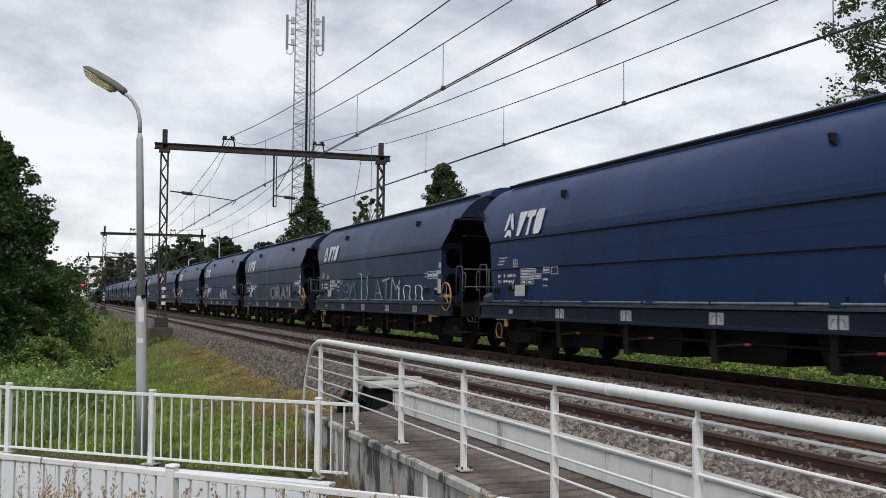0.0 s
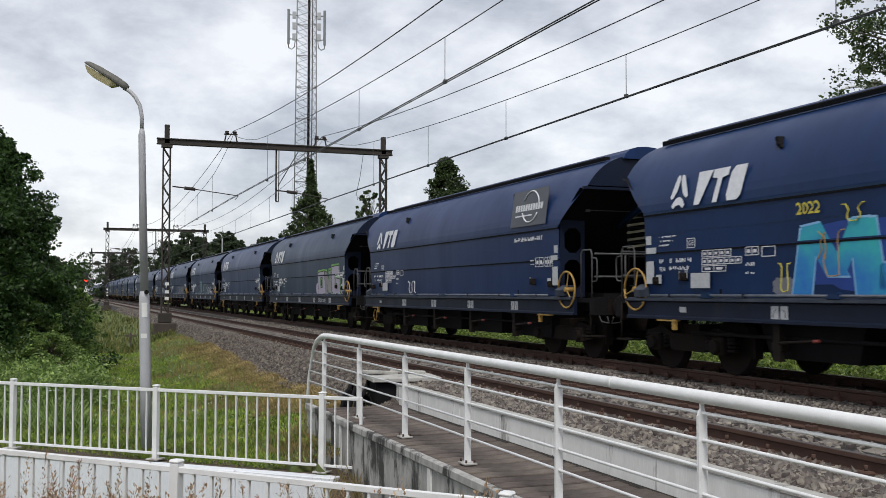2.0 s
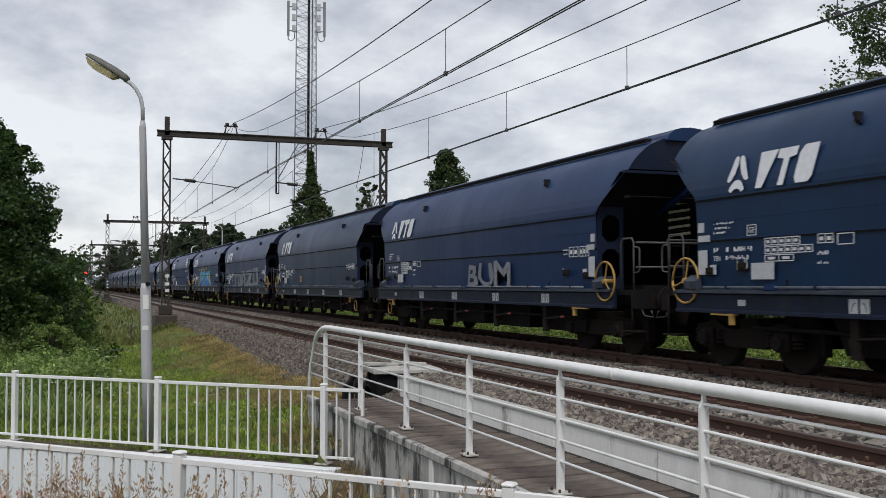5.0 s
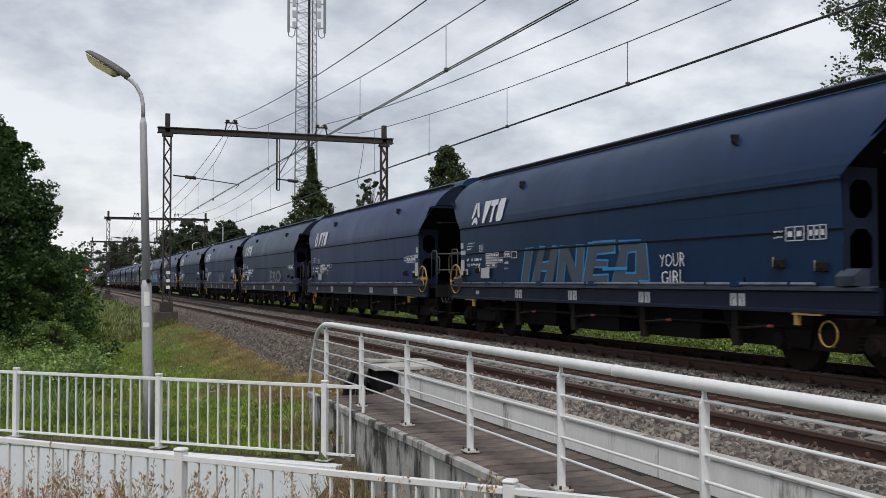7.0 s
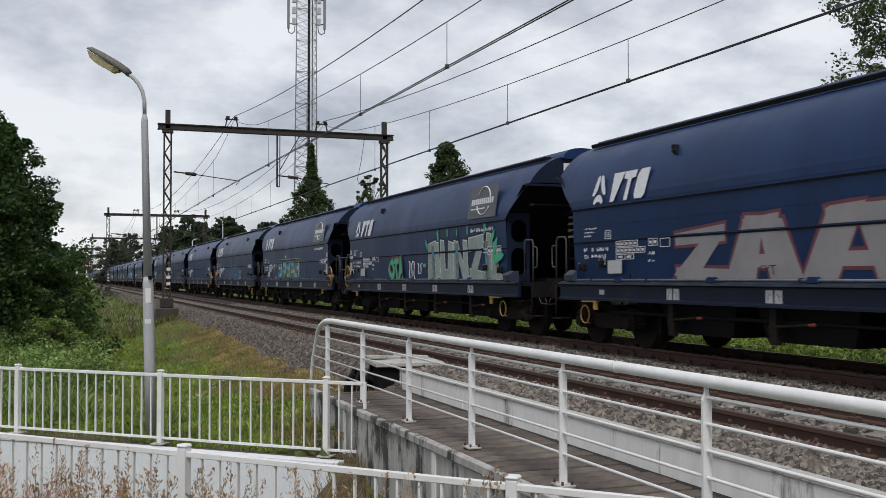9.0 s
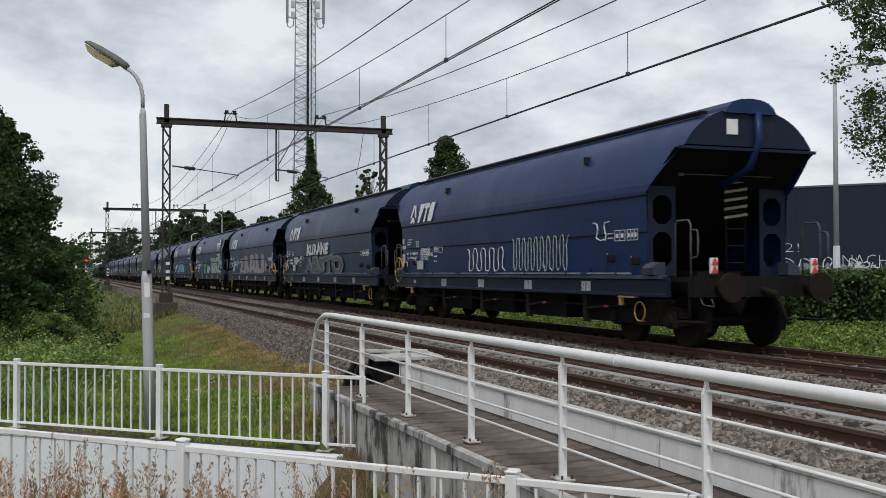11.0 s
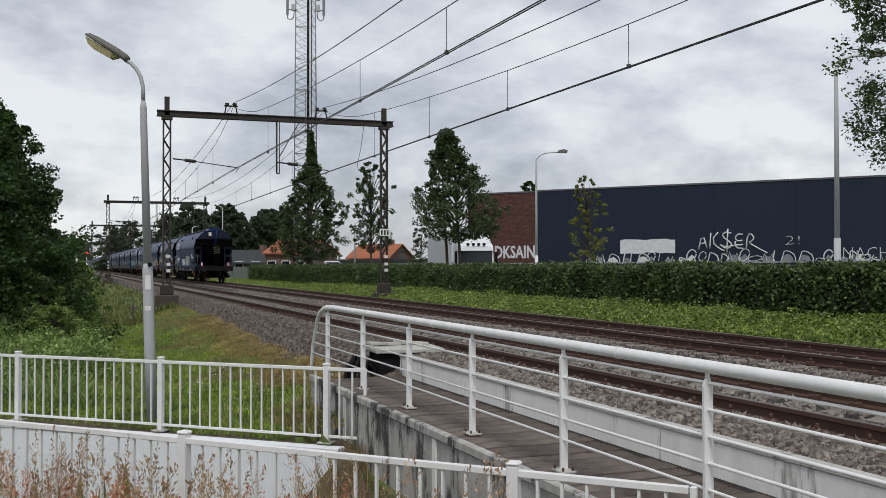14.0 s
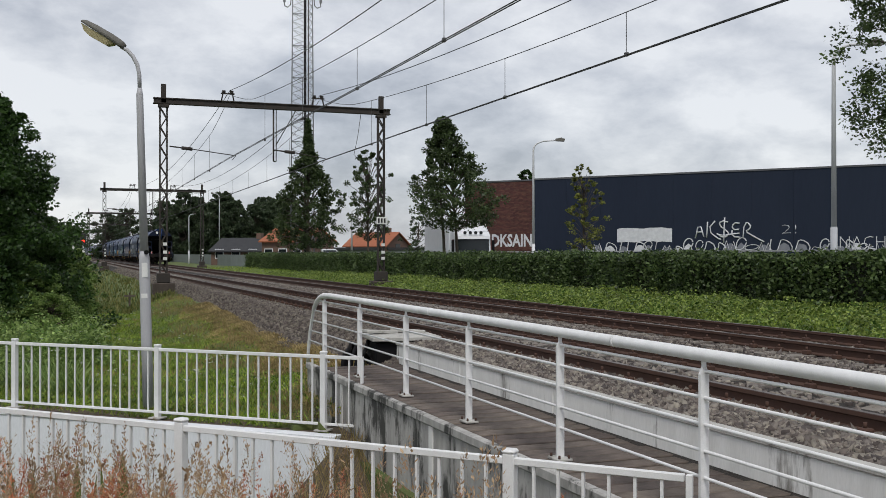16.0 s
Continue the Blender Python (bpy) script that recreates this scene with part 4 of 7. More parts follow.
def wagon_meshes():
    MESH["wheel"] = wheel_mesh()
    MESH["bogie"] = bogie_frame()
    MESH["mark"] = logo_mesh()
    MESH["mark_bars"] = logo_letters()
    MESH["data_plate"] = plate_mesh(0.50, 0.24, M_PLATE, "data_plate")
    MESH["small_plate"] = plate_mesh(0.15, 0.15, M_PLATE, "marking_plate")
    MESH["wide_plate"] = plate_mesh(0.30, 0.10, M_PLATE, "marking_plate")
    MESH["tall_plate"] = plate_mesh(0.23, 0.38, M_PLATE, "marking_plate")
    MESH["frames"] = frame_mesh([(1.26, 2.02, 0.22, 0.16, 1), (1.66, 1.86, 0.75, 0.11, 5), (1.66, 1.74, 1.0, 0.11, 7), (1.66, 1.63, 0.62, 0.10, 2), (2.75, 1.85, 0.30, 0.13, 2), (3.12, 1.82, 0.3, 0.15, 1),
                                 (BODY1 - BODY0 - 1.1, 1.85, 0.38, 0.20, 2), (BODY1 - BODY0 - 0.65, 1.85, 0.36, 0.20, 3), (1.2, 0.98 + 0.56, 0.06, 0.15, 1)], M_DECAL)
    MESH["lines"] = bars_mesh([(0.45, 2.22, 0.5, 0.035), (0.45, 2.15, 0.42, 0.035), (0.45, 2.08, 0.30, 0.035), (0.45, 1.80, 0.12, 0.08), (0.72, 1.80, 0.12, 0.08), (0.95, 1.80, 0.45, 0.08),
                               (0.75, 1.68, 0.55, 0.07), (2.75, 1.70, 0.22, 0.06), (2.75, 1.58, 0.25, 0.05),
                               (1.42, 1.50, 0.45, 0.012), (BODY1 - BODY0 - 1.35, 1.98, 0.2, 0.03), (BODY1 - BODY0 - 1.35, 1.90, 0.2, 0.03)], M_DECAL)
    MESH["class"] = word_mesh("GE", 0.115, M_DECAL, 0.14, 0.0, 0.001)
    MESH["ten"] = word_mesh("TEN", 0.105, M_DECAL, 0.17, 0.0, 0.001)
    MESH["sill_plate"] = plate_mesh(0.155, 0.185, M_PLATE, "sill_plate")
    for key, f in (("pictogram_a", 1), ("pictogram_b", -1)):
        bm = B()
        mid = -0.0775
        pts = [(-0.005, mid - f * (0.045 - 0.075 * math.sin(a)), 0.035 + 0.10 * math.cos(a)) for a in np.linspace(0.1, 1.5, 7)]
        tube(bm, pts, 0.006, 4)
        tube(bm, [pts[-1], (-0.005, pts[-1][1], 0.02)], 0.006, 4)
        MESH[key] = mesh_of("pictogram", bm, M_INK)
    MESH["sill_tag"] = plate_mesh(0.18, 0.09, M_PLATE, "sill_tag")


wagon_meshes()
WHEEL_REAR, WHEEL_FRONT = build_wagon(1), build_wagon(-1)
AHEAD, BEHIND = 22, 14          # wagons before and behind the one beside the camera at the start
FRONT_WHEELS = {3, 5, 7, 9, 11, 13, 14, -3, -4, -7, -8, -10, -13, -15, -18, -20}
WAGONS = {0: WHEEL_REAR, 3: WHEEL_FRONT}
for n in range(-AHEAD, BEHIND + 1):
    if n not in WAGONS:
        WAGONS[n] = copy_thing(WHEEL_FRONT if n in FRONT_WHEELS else WHEEL_REAR, pose(FAR_TRACK, 0, 0))


def wall_x(z):
    """The leaning lower side of the body, a little proud of the sheet."""
    return -(1.412 + (z - 1.2) * 0.0487) - 0.005


def spray(n, text, y, z, width, height, fill, edge=None, bold=0.03, shear=0.0, x=-1.478):
    """Painted letters on the side of wagon n; y back from the front end of the body, z of the foot."""
    z -= 0.18 if 1.3 < z < 1.8 else 0.0
    w = WAGONS[n]

    def wobble(me, k):
        for v in me.vertices:
            y, q = v.co.y, v.co.z / height
            v.co.z *= 1.0 + 0.06 * math.sin(y * 2.3 + n) + 0.05 * math.sin(y * 5.1 + 2 * n)
            v.co.y += k * (math.sin(q * 5 + y * 1.7 + n) * 0.07 + 0.04 * math.sin(q * 11 + y * 3))
    big = 1.0 if height > 0.4 else 0.2
    if edge:
        me = word_mesh(text, height * 1.38, edge, width * 1.03, shear, bold + 0.05)
        wobble(me, big)
        again("graffiti_outline", me, w, pose(x + 0.004, BODY1 - y + 0.03, z - 0.04), "sprayed letter outline")
    me = word_mesh(text, height * 1.38, fill, width, shear, bold)
    wobble(me, big)
    again("graffiti_lettering", me, w, pose(x - 0.004, BODY1 - y, z), "sprayed graffiti letters")


def haze(n, y, z, width, height, mat, seed=1):
    """An uneven sprayed patch with a ragged edge, flat on the leaning side."""
    z -= 0.15
    rnd = random.Random(seed)
    bm = B()
    pts = []
    for k in range(26):
        a = k * math.tau / 26
        r = rnd.uniform(0.82, 1.1)
        ca, sa = math.cos(a), math.sin(a)
        pts.append((abs(ca) ** 0.5 * math.copysign(1, ca) * r * width / 2 + width / 2, min(1.0, r) * abs(sa) ** 0.5 * math.copysign(1, sa) * height / 2 + height / 2))
    bm.faces.new([bm.verts.new((wall_x(z + v) + 0.002, -u, v)) for u, v in pts])
    again("graffiti_patch", mesh_of("graffiti_patch", bm, mat), WAGONS[n], pose(0, BODY1 - y, z), "sprayed paint patch")


def scrawl(n, y, z, width, height, loops, mat, seed=1, r=0.012, x=-1.474):
    """A thin looping sprayed line."""
    z -= 0.18
    rnd = random.Random(seed)
    bm = B()
    pts = []
    for k in range(loops * 10 + 1):
        u = k / (loops * 10)
        a = k * math.tau / 10
        pts.append((0, -(u * width + 0.28 * width / loops * math.sin(a) * rnd.uniform(0.7, 1.3)), height * (0.5 + 0.5 * math.cos(a * 0.5 + rnd.uniform(-0.3, 0.3)))))
    tube(bm, pts, r, 4)
    again("graffiti_line", mesh_of("graffiti_line", bm, mat), WAGONS[n], pose(x, BODY1 - y, z), "thin sprayed line")


def spike(n, y, z, angle, length, mat, x=-1.486):
    """A sprayed pointed dash; the angle is counted from the rear, upwards."""
    bm = B()
    c, s = math.cos(radians(angle)), math.sin(radians(angle))
    q = length * 0.22
    poly = [(q * s, -q * c), (length * c * 0.7 + q * 0.6 * s, length * s * 0.7 - q * 0.6 * c), (length * c, length * s), (length * c * 0.6 - q * s, length * s * 0.6 + q * c), (-q * 0.4 * s, q * 0.4 * c)]
    bm.faces.new([bm.verts.new((0, -u, v)) for u, v in poly])
    again("graffiti_spike", mesh_of("graffiti_spike", bm, mat), WAGONS[n], pose(x, BODY1 - y, z), "sprayed green spike")


GLYPH = {}


def up(x0, y0, x1, y1, w0, w1=None):
    """A stroke that climbs, wider or narrower towards its end."""
    w1 = w0 if w1 is None else w1
    return [(x0 - w0 / 2, y0), (x0 + w0 / 2, y0), (x1 + w1 / 2, y1), (x1 - w1 / 2, y1)]


def across(x0, y0, x1, y1, h0, h1=None):
    h1 = h0 if h1 is None else h1
    return [(x0, y0 - h0 / 2), (x1, y1 - h1 / 2), (x1, y1 + h1 / 2), (x0, y0 + h0 / 2)]


GLYPH["T"] = [across(0.0, 0.86, 1.05, 0.90, 0.24, 0.26), up(0.42, 0.0, 0.50, 0.9, 0.42, 0.34)]
GLYPH["O"] = [up(0.17, 0.06, 0.15, 0.95, 0.36, 0.30), up(0.83, 0.02, 0.86, 1.0, 0.38, 0.30), across(0.05, 0.85, 0.98, 0.90, 0.24), across(0.05, 0.13, 0.98, 0.11, 0.24)]
GLYPH["A"] = [up(0.14, -0.02, 0.40, 1.0, 0.42, 0.30), up(0.84, 0.0, 0.62, 0.97, 0.40, 0.34), across(0.2, 0.30, 0.8, 0.32, 0.22), across(0.25, 0.84, 0.78, 0.88, 0.30)]
GLYPH["Z"] = [across(0.02, 0.82, 0.98, 0.92, 0.26, 0.30), up(0.20, 0.1, 0.80, 0.88, 0.44, 0.40), across(0.0, 0.12, 1.02, 0.09, 0.26, 0.22)]
GLYPH["M"] = [up(0.10, 0.0, 0.20, 0.92, 0.28, 0.24), up(0.52, 0.28, 0.24, 0.96, 0.22, 0.28), up(0.50, 0.28, 0.78, 0.98, 0.22, 0.26), up(0.92, 0.0, 0.80, 0.95, 0.32, 0.24)]
GLYPH["J"] = [across(0.1, 0.86, 1.0, 0.92, 0.22, 0.28), up(0.60, 0.10, 0.66, 0.9, 0.40, 0.34), across(0.0, 0.14, 0.7, 0.10, 0.30, 0.24), up(0.10, 0.1, 0.06, 0.45, 0.26, 0.18)]
GLYPH["N"] = [up(0.16, -0.02, 0.16, 0.95, 0.36, 0.28), up(0.80, 0.02, 0.22, 0.96, 0.34, 0.34), up(0.86, 0.0, 0.86, 1.0, 0.32, 0.30)]
GLYPH["X"] = [up(0.12, 0.0, 0.88, 1.0, 0.42, 0.34), up(0.92, 0.0, 0.10, 0.95, 0.46, 0.36)]
GLYPH["D"] = [up(0.18, 0.0, 0.24, 0.98, 0.36, 0.28), across(0.1, 0.88, 0.7, 0.92, 0.20), across(0.1, 0.10, 0.75, 0.10, 0.22), up(0.84, 0.08, 0.72, 0.95, 0.40, 0.26)]
GLYPH["U"] = [up(0.18, 0.06, 0.16, 1.0, 0.38, 0.30), up(0.82, 0.0, 0.90, 0.96, 0.40, 0.30), across(0.04, 0.13, 0.98, 0.11, 0.26)]
GLYPH["L"] = [up(0.20, 0.0, 0.28, 1.0, 0.40, 0.34), across(0.1, 0.13, 1.05, 0.06, 0.28, 0.14), up(0.66, 0.05, 0.58, 0.78, 0.42, 0.30)]
GLYPH["G"] = [up(0.18, 0.08, 0.20, 0.92, 0.40, 0.36), across(0.08, 0.88, 0.92, 0.92, 0.24, 0.30), across(0.05, 0.12, 0.98, 0.10, 0.26, 0.24), up(0.84, 0.08, 0.80, 0.50, 0.34, 0.30), across(0.5, 0.48, 0.95, 0.46, 0.18)]
GLYPH["I"] = [up(0.45, 0.0, 0.62, 1.0, 0.62, 0.62)]
GLYPH["H"] = [up(0.16, 0.0, 0.30, 1.0, 0.28), up(0.74, 0.0, 0.88, 1.0, 0.28), across(0.2, 0.46, 0.85, 0.50, 0.22)]
GLYPH["E"] = [up(0.18, 0.0, 0.30, 1.0, 0.30), across(0.1, 0.10, 0.86, 0.10, 0.20), across(0.2, 0.50, 0.82, 0.50, 0.18), across(0.25, 0.90, 1.0, 0.90, 0.20)]
GLYPH["*"] = [[(0.0, 0.32), (0.36, 0.48), (0.44, 1.0), (0.60, 0.58), (1.0, 0.52), (0.66, 0.36), (0.62, 0.0), (0.36, 0.26)]]


def piece(n, text, y, z, widths, heights, fill, edge=None, rim=0.05, lean=0.0, wall=None, seed=0):
    """A painted row of broad letters on the side of wagon n, each letter a layer of paint strokes; y back from the front of the body."""
    rnd = random.Random(seed + n)
    for k, ch in enumerate(text):
        wd, ht = widths[k % len(widths)], heights[k % len(heights)]
        fills = fill if isinstance(fill, (list, tuple)) else (fill,)
        for layer, mat in ((0, wall), (1, edge), (2, fills[k % len(fills)])):
            if mat is None:
                continue
            grow = (rim * 2.6, rim, 0.0)[layer]
            bm = B()
            r2 = random.Random(seed * 31 + k)
            for q, poly in enumerate(GLYPH[ch]):
                pts = [((u + r2.uniform(-0.05, 0.05)) * wd + lean * v * ht, (v + (r2.uniform(-0.04, 0.04) if 0.1 < v < 0.9 else r2.uniform(-0.02, 0.06) * (v > 0.5))) * ht) for u, v in poly]
                cu, cv = sum(p[0] for p in pts) / len(pts), sum(p[1] for p in pts) / len(pts)
                vs = []
                for u, v in pts:
                    du, dv = u - cu, v - cv
                    u, v = u + math.copysign(grow, du), max(v + math.copysign(grow, dv), 0.0 if layer else -0.02)
                    zz = z + v
                    vs.append(bm.verts.new((wall_x(zz) - 0.0015 * layer - 0.0002 * q, -u, v)))
                bm.faces.new(vs)
            name = ("graffiti_patch", "graffiti_outline", "graffiti_letter")[layer]
            again(name, mesh_of(name, bm, mat), WAGONS[n], pose(0, BODY1 - y, z), ("dark sprayed ground", "sprayed letter outline", "broad sprayed graffiti letter")[layer])
        y += wd * (1.0 if ch != "*" else 1.1) + rnd.uniform(0.04, 0.12)


def zigzag(n, y, z, height, mat, width=0.10, steps=6, r=0.012, drift=0.0):
    bm = B()
    tube(bm, [(wall_x(z + height * k / steps) - 0.007, -(width * (k % 2) + drift * k / steps), height * k / steps) for k in range(steps + 1)], r, 4)
    again("graffiti_line", mesh_of("graffiti_line", bm, mat), WAGONS[n], pose(0, BODY1 - y, z), "thin sprayed line")


def dot(n, y, z, w, h, mat, lift=0.008):
    bm = B()
    bm.faces.new([bm.verts.new((wall_x(z + h * (0.5 + 0.5 * math.sin(a))) - lift, -w * (0.5 + 0.5 * math.cos(a)), h * (0.5 + 0.5 * math.sin(a)))) for a in np.linspace(0, math.tau, 9)[:-1]])
    again("graffiti_spot", mesh_of("graffiti_spot", bm, mat), WAGONS[n], pose(0, BODY1 - y, z), "sprayed spot")


def slab(n, y, z, w, h, mat, lift=0.004):
    bm = B()
    bm.faces.new([bm.verts.new((wall_x(z + v) - lift, -u, v)) for u, v in ((0, 0), (w, 0), (w, h), (0, h))])
    again("graffiti_block", mesh_of("graffiti_block", bm, mat), WAGONS[n], pose(0, BODY1 - y, z), "sprayed block of paint")


def company_panel(n):
    """A grey panel with a white ring and bars, on the curve near the rear of the body."""
    w = WAGONS[n]
    y = BODY1 - 11.2
    bm = B()
    box(bm, -0.004, 0.004, -1.75, 0, 0, 0.80)
    p = again("company_panel", mesh_of("company_panel", bm, M_PANELGREY), w, pose(-1.515, y, 2.74, 0, 8, 0), "grey sticker panel with white ring")
    bm = B()
    arc = [(-0.01, -0.95 - 0.40 * math.cos(a), 0.42 + 0.34 * math.sin(a)) for a in np.linspace(0.1, 2.7, 12)]
    tube(bm, arc, 0.016, 5)
    arc = [(-0.01, -0.95 - 0.40 * math.cos(a), 0.42 + 0.34 * math.sin(a)) for a in np.linspace(3.5, 5.8, 12)]
    tube(bm, arc, 0.016, 5)
    part("ring_mark", bm, M_DECAL, p)
    bm = B()
    for k in range(11):
        box(bm, -0.012, -0.006, -0.20 - k * 0.125 - 0.085, -0.20 - k * 0.125, 0.34, 0.48)
    box(bm, -0.012, -0.006, -1.05, -0.20, 0.22, 0.25)
    part("name_bar", bm, M_DECAL, p)
    tagged(again("web_line", MESH["web"], w, pose(-1.484, BODY1 - 11.35, 2.42)), "row of small white bars", kind="stuff")


M_SPRAYDUSK = material("dusky_blue_grey_spray_paint", (0.055, 0.075, 0.11), (0.09, 0.10, 0.12), rough=0.6, scale=2.5, bump=0)
M_SPRAYCREAM = material("pale_yellow_spray_paint", (0.42, 0.40, 0.22), (0.32, 0.34, 0.22), rough=0.6, scale=2.5, bump=0)
M_SPRAYOLIVE = material("olive_grey_spray_paint", (0.16, 0.16, 0.12), (0.20, 0.19, 0.15), rough=0.6, scale=2.5, bump=0)
M_SPRAYGREEN = material("bright_green_spray_paint", (0.16, 0.42, 0.10), (0.30, 0.48, 0.12), rough=0.6, scale=2.5, bump=0)
M_SPRAYTEAL = material("teal_spray_paint", (0.030, 0.19, 0.20), (0.07, 0.30, 0.29), rough=0.6, scale=2.5, bump=0)
M_PANELGREY = material("grey_sticker_film", (0.055, 0.06, 0.075), rough=0.4, bump=0, scale=1)
MESH["web"] = bars_mesh([(0, 0, 1.4, 0.10)], M_DECAL, "web_line")
for n in (2, 10, 11):
    company_panel(n)
spray(-1, "EEMS", 3.6, 1.42, 1.6, 0.62, M_SPRAYSILVER, None, 0.0)
spray(-1, "ATM", 7.4, 1.44, 2.6, 0.72, M_SPRAYPALE, None, -0.02)
scrawl(-1, 9.6, 1.42, 2.6, 0.45, 5, M_SPRAYWHITE, 4)
scrawl(-1, 5.6, 1.42, 1.3, 0.9, 2, M_SPRAYMINT, 7)
spray(-2, "ORA", 7.0, 1.44, 3.6, 0.6, M_SPRAYSILVER, None, 0.02)
spray(-2, "YA", 10.4, 1.44, 1.4, 0.6, M_SPRAYPINK, M_SPRAYRED, 0.02)
spray(-3, "ABMK", 7.4, 1.44, 3.0, 0.6, M_SPRAYWHITE, None, 0.0)
spray(-5, "ROT", 6.0, 1.44, 3.0, 0.6, M_SPRAYSILVER, None, 0.02)
piece(1, "ONG", 9.35, 1.27, (1.05, 0.95, 1.2), (0.82, 0.86, 0.95), (M_SPRAYLILAC, M_SPRAYPINK, M_SPRAYLILAC), M_SPRAYBLACK, 0.035, 0.02, M_SPRAYGREEN)
dot(1, 8.95, 1.25, 0.55, 0.45, M_SPRAYLILAC, 0.001)
dot(1, 12.75, 1.25, 0.55, 0.42, M_SPRAYLILAC, 0.001)
spray(1, "ONG! ONG!", 9.5, 0.95, 1.2, 0.16, M_SPRAYWHITE, None, 0.0, x=-1.466)
scrawl(2, 3.9, 1.48, 0.7, 0.34, 3, M_SPRAYWHITE, 9)
haze(3, 3.7, 1.40, 5.6, 1.0, M_SPRAYDEEP, 5)
piece(3, "MJNX", 3.72, 1.25, (1.6, 1.25, 1.15, 1.35), (0.98, 0.95, 0.90, 1.0), M_SPRAYFADE, M_SPRAYLIGHT, 0.028, 0.06)
for yy, zz, hh in ((4.25, 1.75, 0.35), (5.6, 1.6, 0.5), (6.9, 1.5, 0.45), (8.0, 1.8, 0.3)):
    zigzag(3, yy, zz, hh, M_YELLOW, 0.05, 3, 0.010, 0.12)
spray(3, "2022", 3.9, 2.36, 0.46, 0.17, M_SPRAYLEMON, None, 0.004, x=-1.495)
for k, (yy, zz, ww, hh) in enumerate(((4.75, 2.40, 0.4, 0.22), (5.7, 2.56, 0.7, 0.12), (6.9, 2.50, 0.25, 0.12), (7.5, 2.60, 0.6, 0.13), (9.15, 1.7, 0.5, 0.55), (3.5, 1.5, 0.25, 0.4), (9.75, 1.5, 0.4, 0.12))):
    scrawl(3, yy, zz, ww, hh, 2, M_SPRAYLEMON, 12 + k, 0.009, x=-1.485)
for k, (yy, zz, ww, hh) in enumerate(((4.3, 1.7, 0.5, 0.6), (5.6, 1.9, 0.6, 0.4), (6.9, 1.6, 0.5, 0.6), (8.0, 1.8, 0.6, 0.5))):
    scrawl(3, yy, zz, ww, hh, 2, M_SPRAYLIGHT if k % 2 else M_YELLOW, 32 + k, 0.008, x=-1.483)
haze(3, 9.1, 1.40, 0.9, 0.45, M_SPRAYSILVER, 8)
haze(3, 3.3, 1.40, 0.5, 0.28, M_SPRAYSILVER, 9)
piece(4, "TOAZO", 3.3, 1.27, (1.25, 1.05, 1.75, 2.0, 1.75), (0.72, 0.72, 0.82, 0.82, 0.90), M_SPRAYSILVER, None)
for yy, hh in ((3.95, 0.35), (4.9, 0.6), (6.6, 0.5), (7.1, 0.25), (9.0, 0.55), (9.6, 0.6), (11.2, 0.65)):
    zigzag(4, yy, 1.32, hh, M_SPRAYBLACK, 0.12, 7, 0.012, 0.1)
scrawl(5, 4.6, 1.62, 0.35, 0.25, 3, M_YELLOW, 5, 0.008)
piece(9, "IHNED", 3.45, 1.27, (0.6, 1.05, 1.1, 1.05, 1.15), (0.72,), M_SPRAYDUSK, M_SPRAYBLUE, 0.035, 0.30)
slab(9, 7.2, 1.50, 0.9, 0.06, M_SPRAYBLUE, 0.012)
spray(9, "YOUR", 9.2, 1.72, 0.75, 0.22, M_SPRAYWHITE, None, 0.0)
spray(9, "GIRL", 9.25, 1.44, 0.7, 0.22, M_SPRAYWHITE, None, 0.0)
slab(10, 3.76, 1.235, 4.66, 0.93, M_SPRAYCREAM, 0.001)
slab(10, 3.80, 1.26, 4.58, 0.88, M_SPRAYBLACK, 0.003)
for k in range(5):
    y = 3.87 + 0.905 * k
    slab(10, y, 1.33, 0.80, 0.73, M_SPRAYTEAL, 0.006)
    holes = (((0.0, 1.62, 0.5, 0.10), (0.25, 1.42, 0.16, 0.12)), ((0.0, 1.80, 0.30, 0.26), (0.52, 1.33, 0.28, 0.18)), ((0.27, 1.55, 0.24, 0.22),), ((0.33, 1.33, 0.13, 0.34),), ((0.30, 1.72, 0.20, 0.16), (0.32, 1.46, 0.48, 0.09)))[k]
    for yy, zz, ww, hh in holes:
        slab(10, y + yy, zz, ww, hh, M_SPRAYBLACK, 0.008)
        slab(10, y + yy + ww * 0.7, zz, 0.05, hh, M_SPRAYLEMON, 0.010)
    slab(10, y + 0.76, 1.34, 0.045, 0.70, M_SPRAYLEMON, 0.009)
    slab(10, y + 0.69, 1.48, 0.055, 0.50, M_SPRAYWHITE, 0.009)
    for q in range(4):
        scrawl(10, y + 0.10 + 0.15 * q, 1.54 + 0.16 * ((q * 2 + k) % 4), 0.16, 0.15, 2, M_SPRAYLIGHT, 70 + 5 * k + q, 0.008, x=-1.468)
dot(10, 5.5, 2.20, 0.32, 0.13, M_SPRAYWHITE, 0.016)
slab(10, 5.64, 2.12, 0.05, 0.10, M_SPRAYWHITE, 0.016)
spray(10, "ALONE!", 3.2, 1.44, 0.5, 0.16, M_SPRAYWHITE, None, 0.0)
spray(11, "OTA", 4.6, 1.44, 1.5, 0.56, M_SPRAYJADE, M_SPRAYRED, 0.05)
scrawl(11, 6.5, 1.46, 0.6, 0.5, 3, M_SPRAYWHITE, 15)
scrawl(11, 7.3, 1.6, 0.4, 0.3, 2, M_SPRAYWHITE, 16)
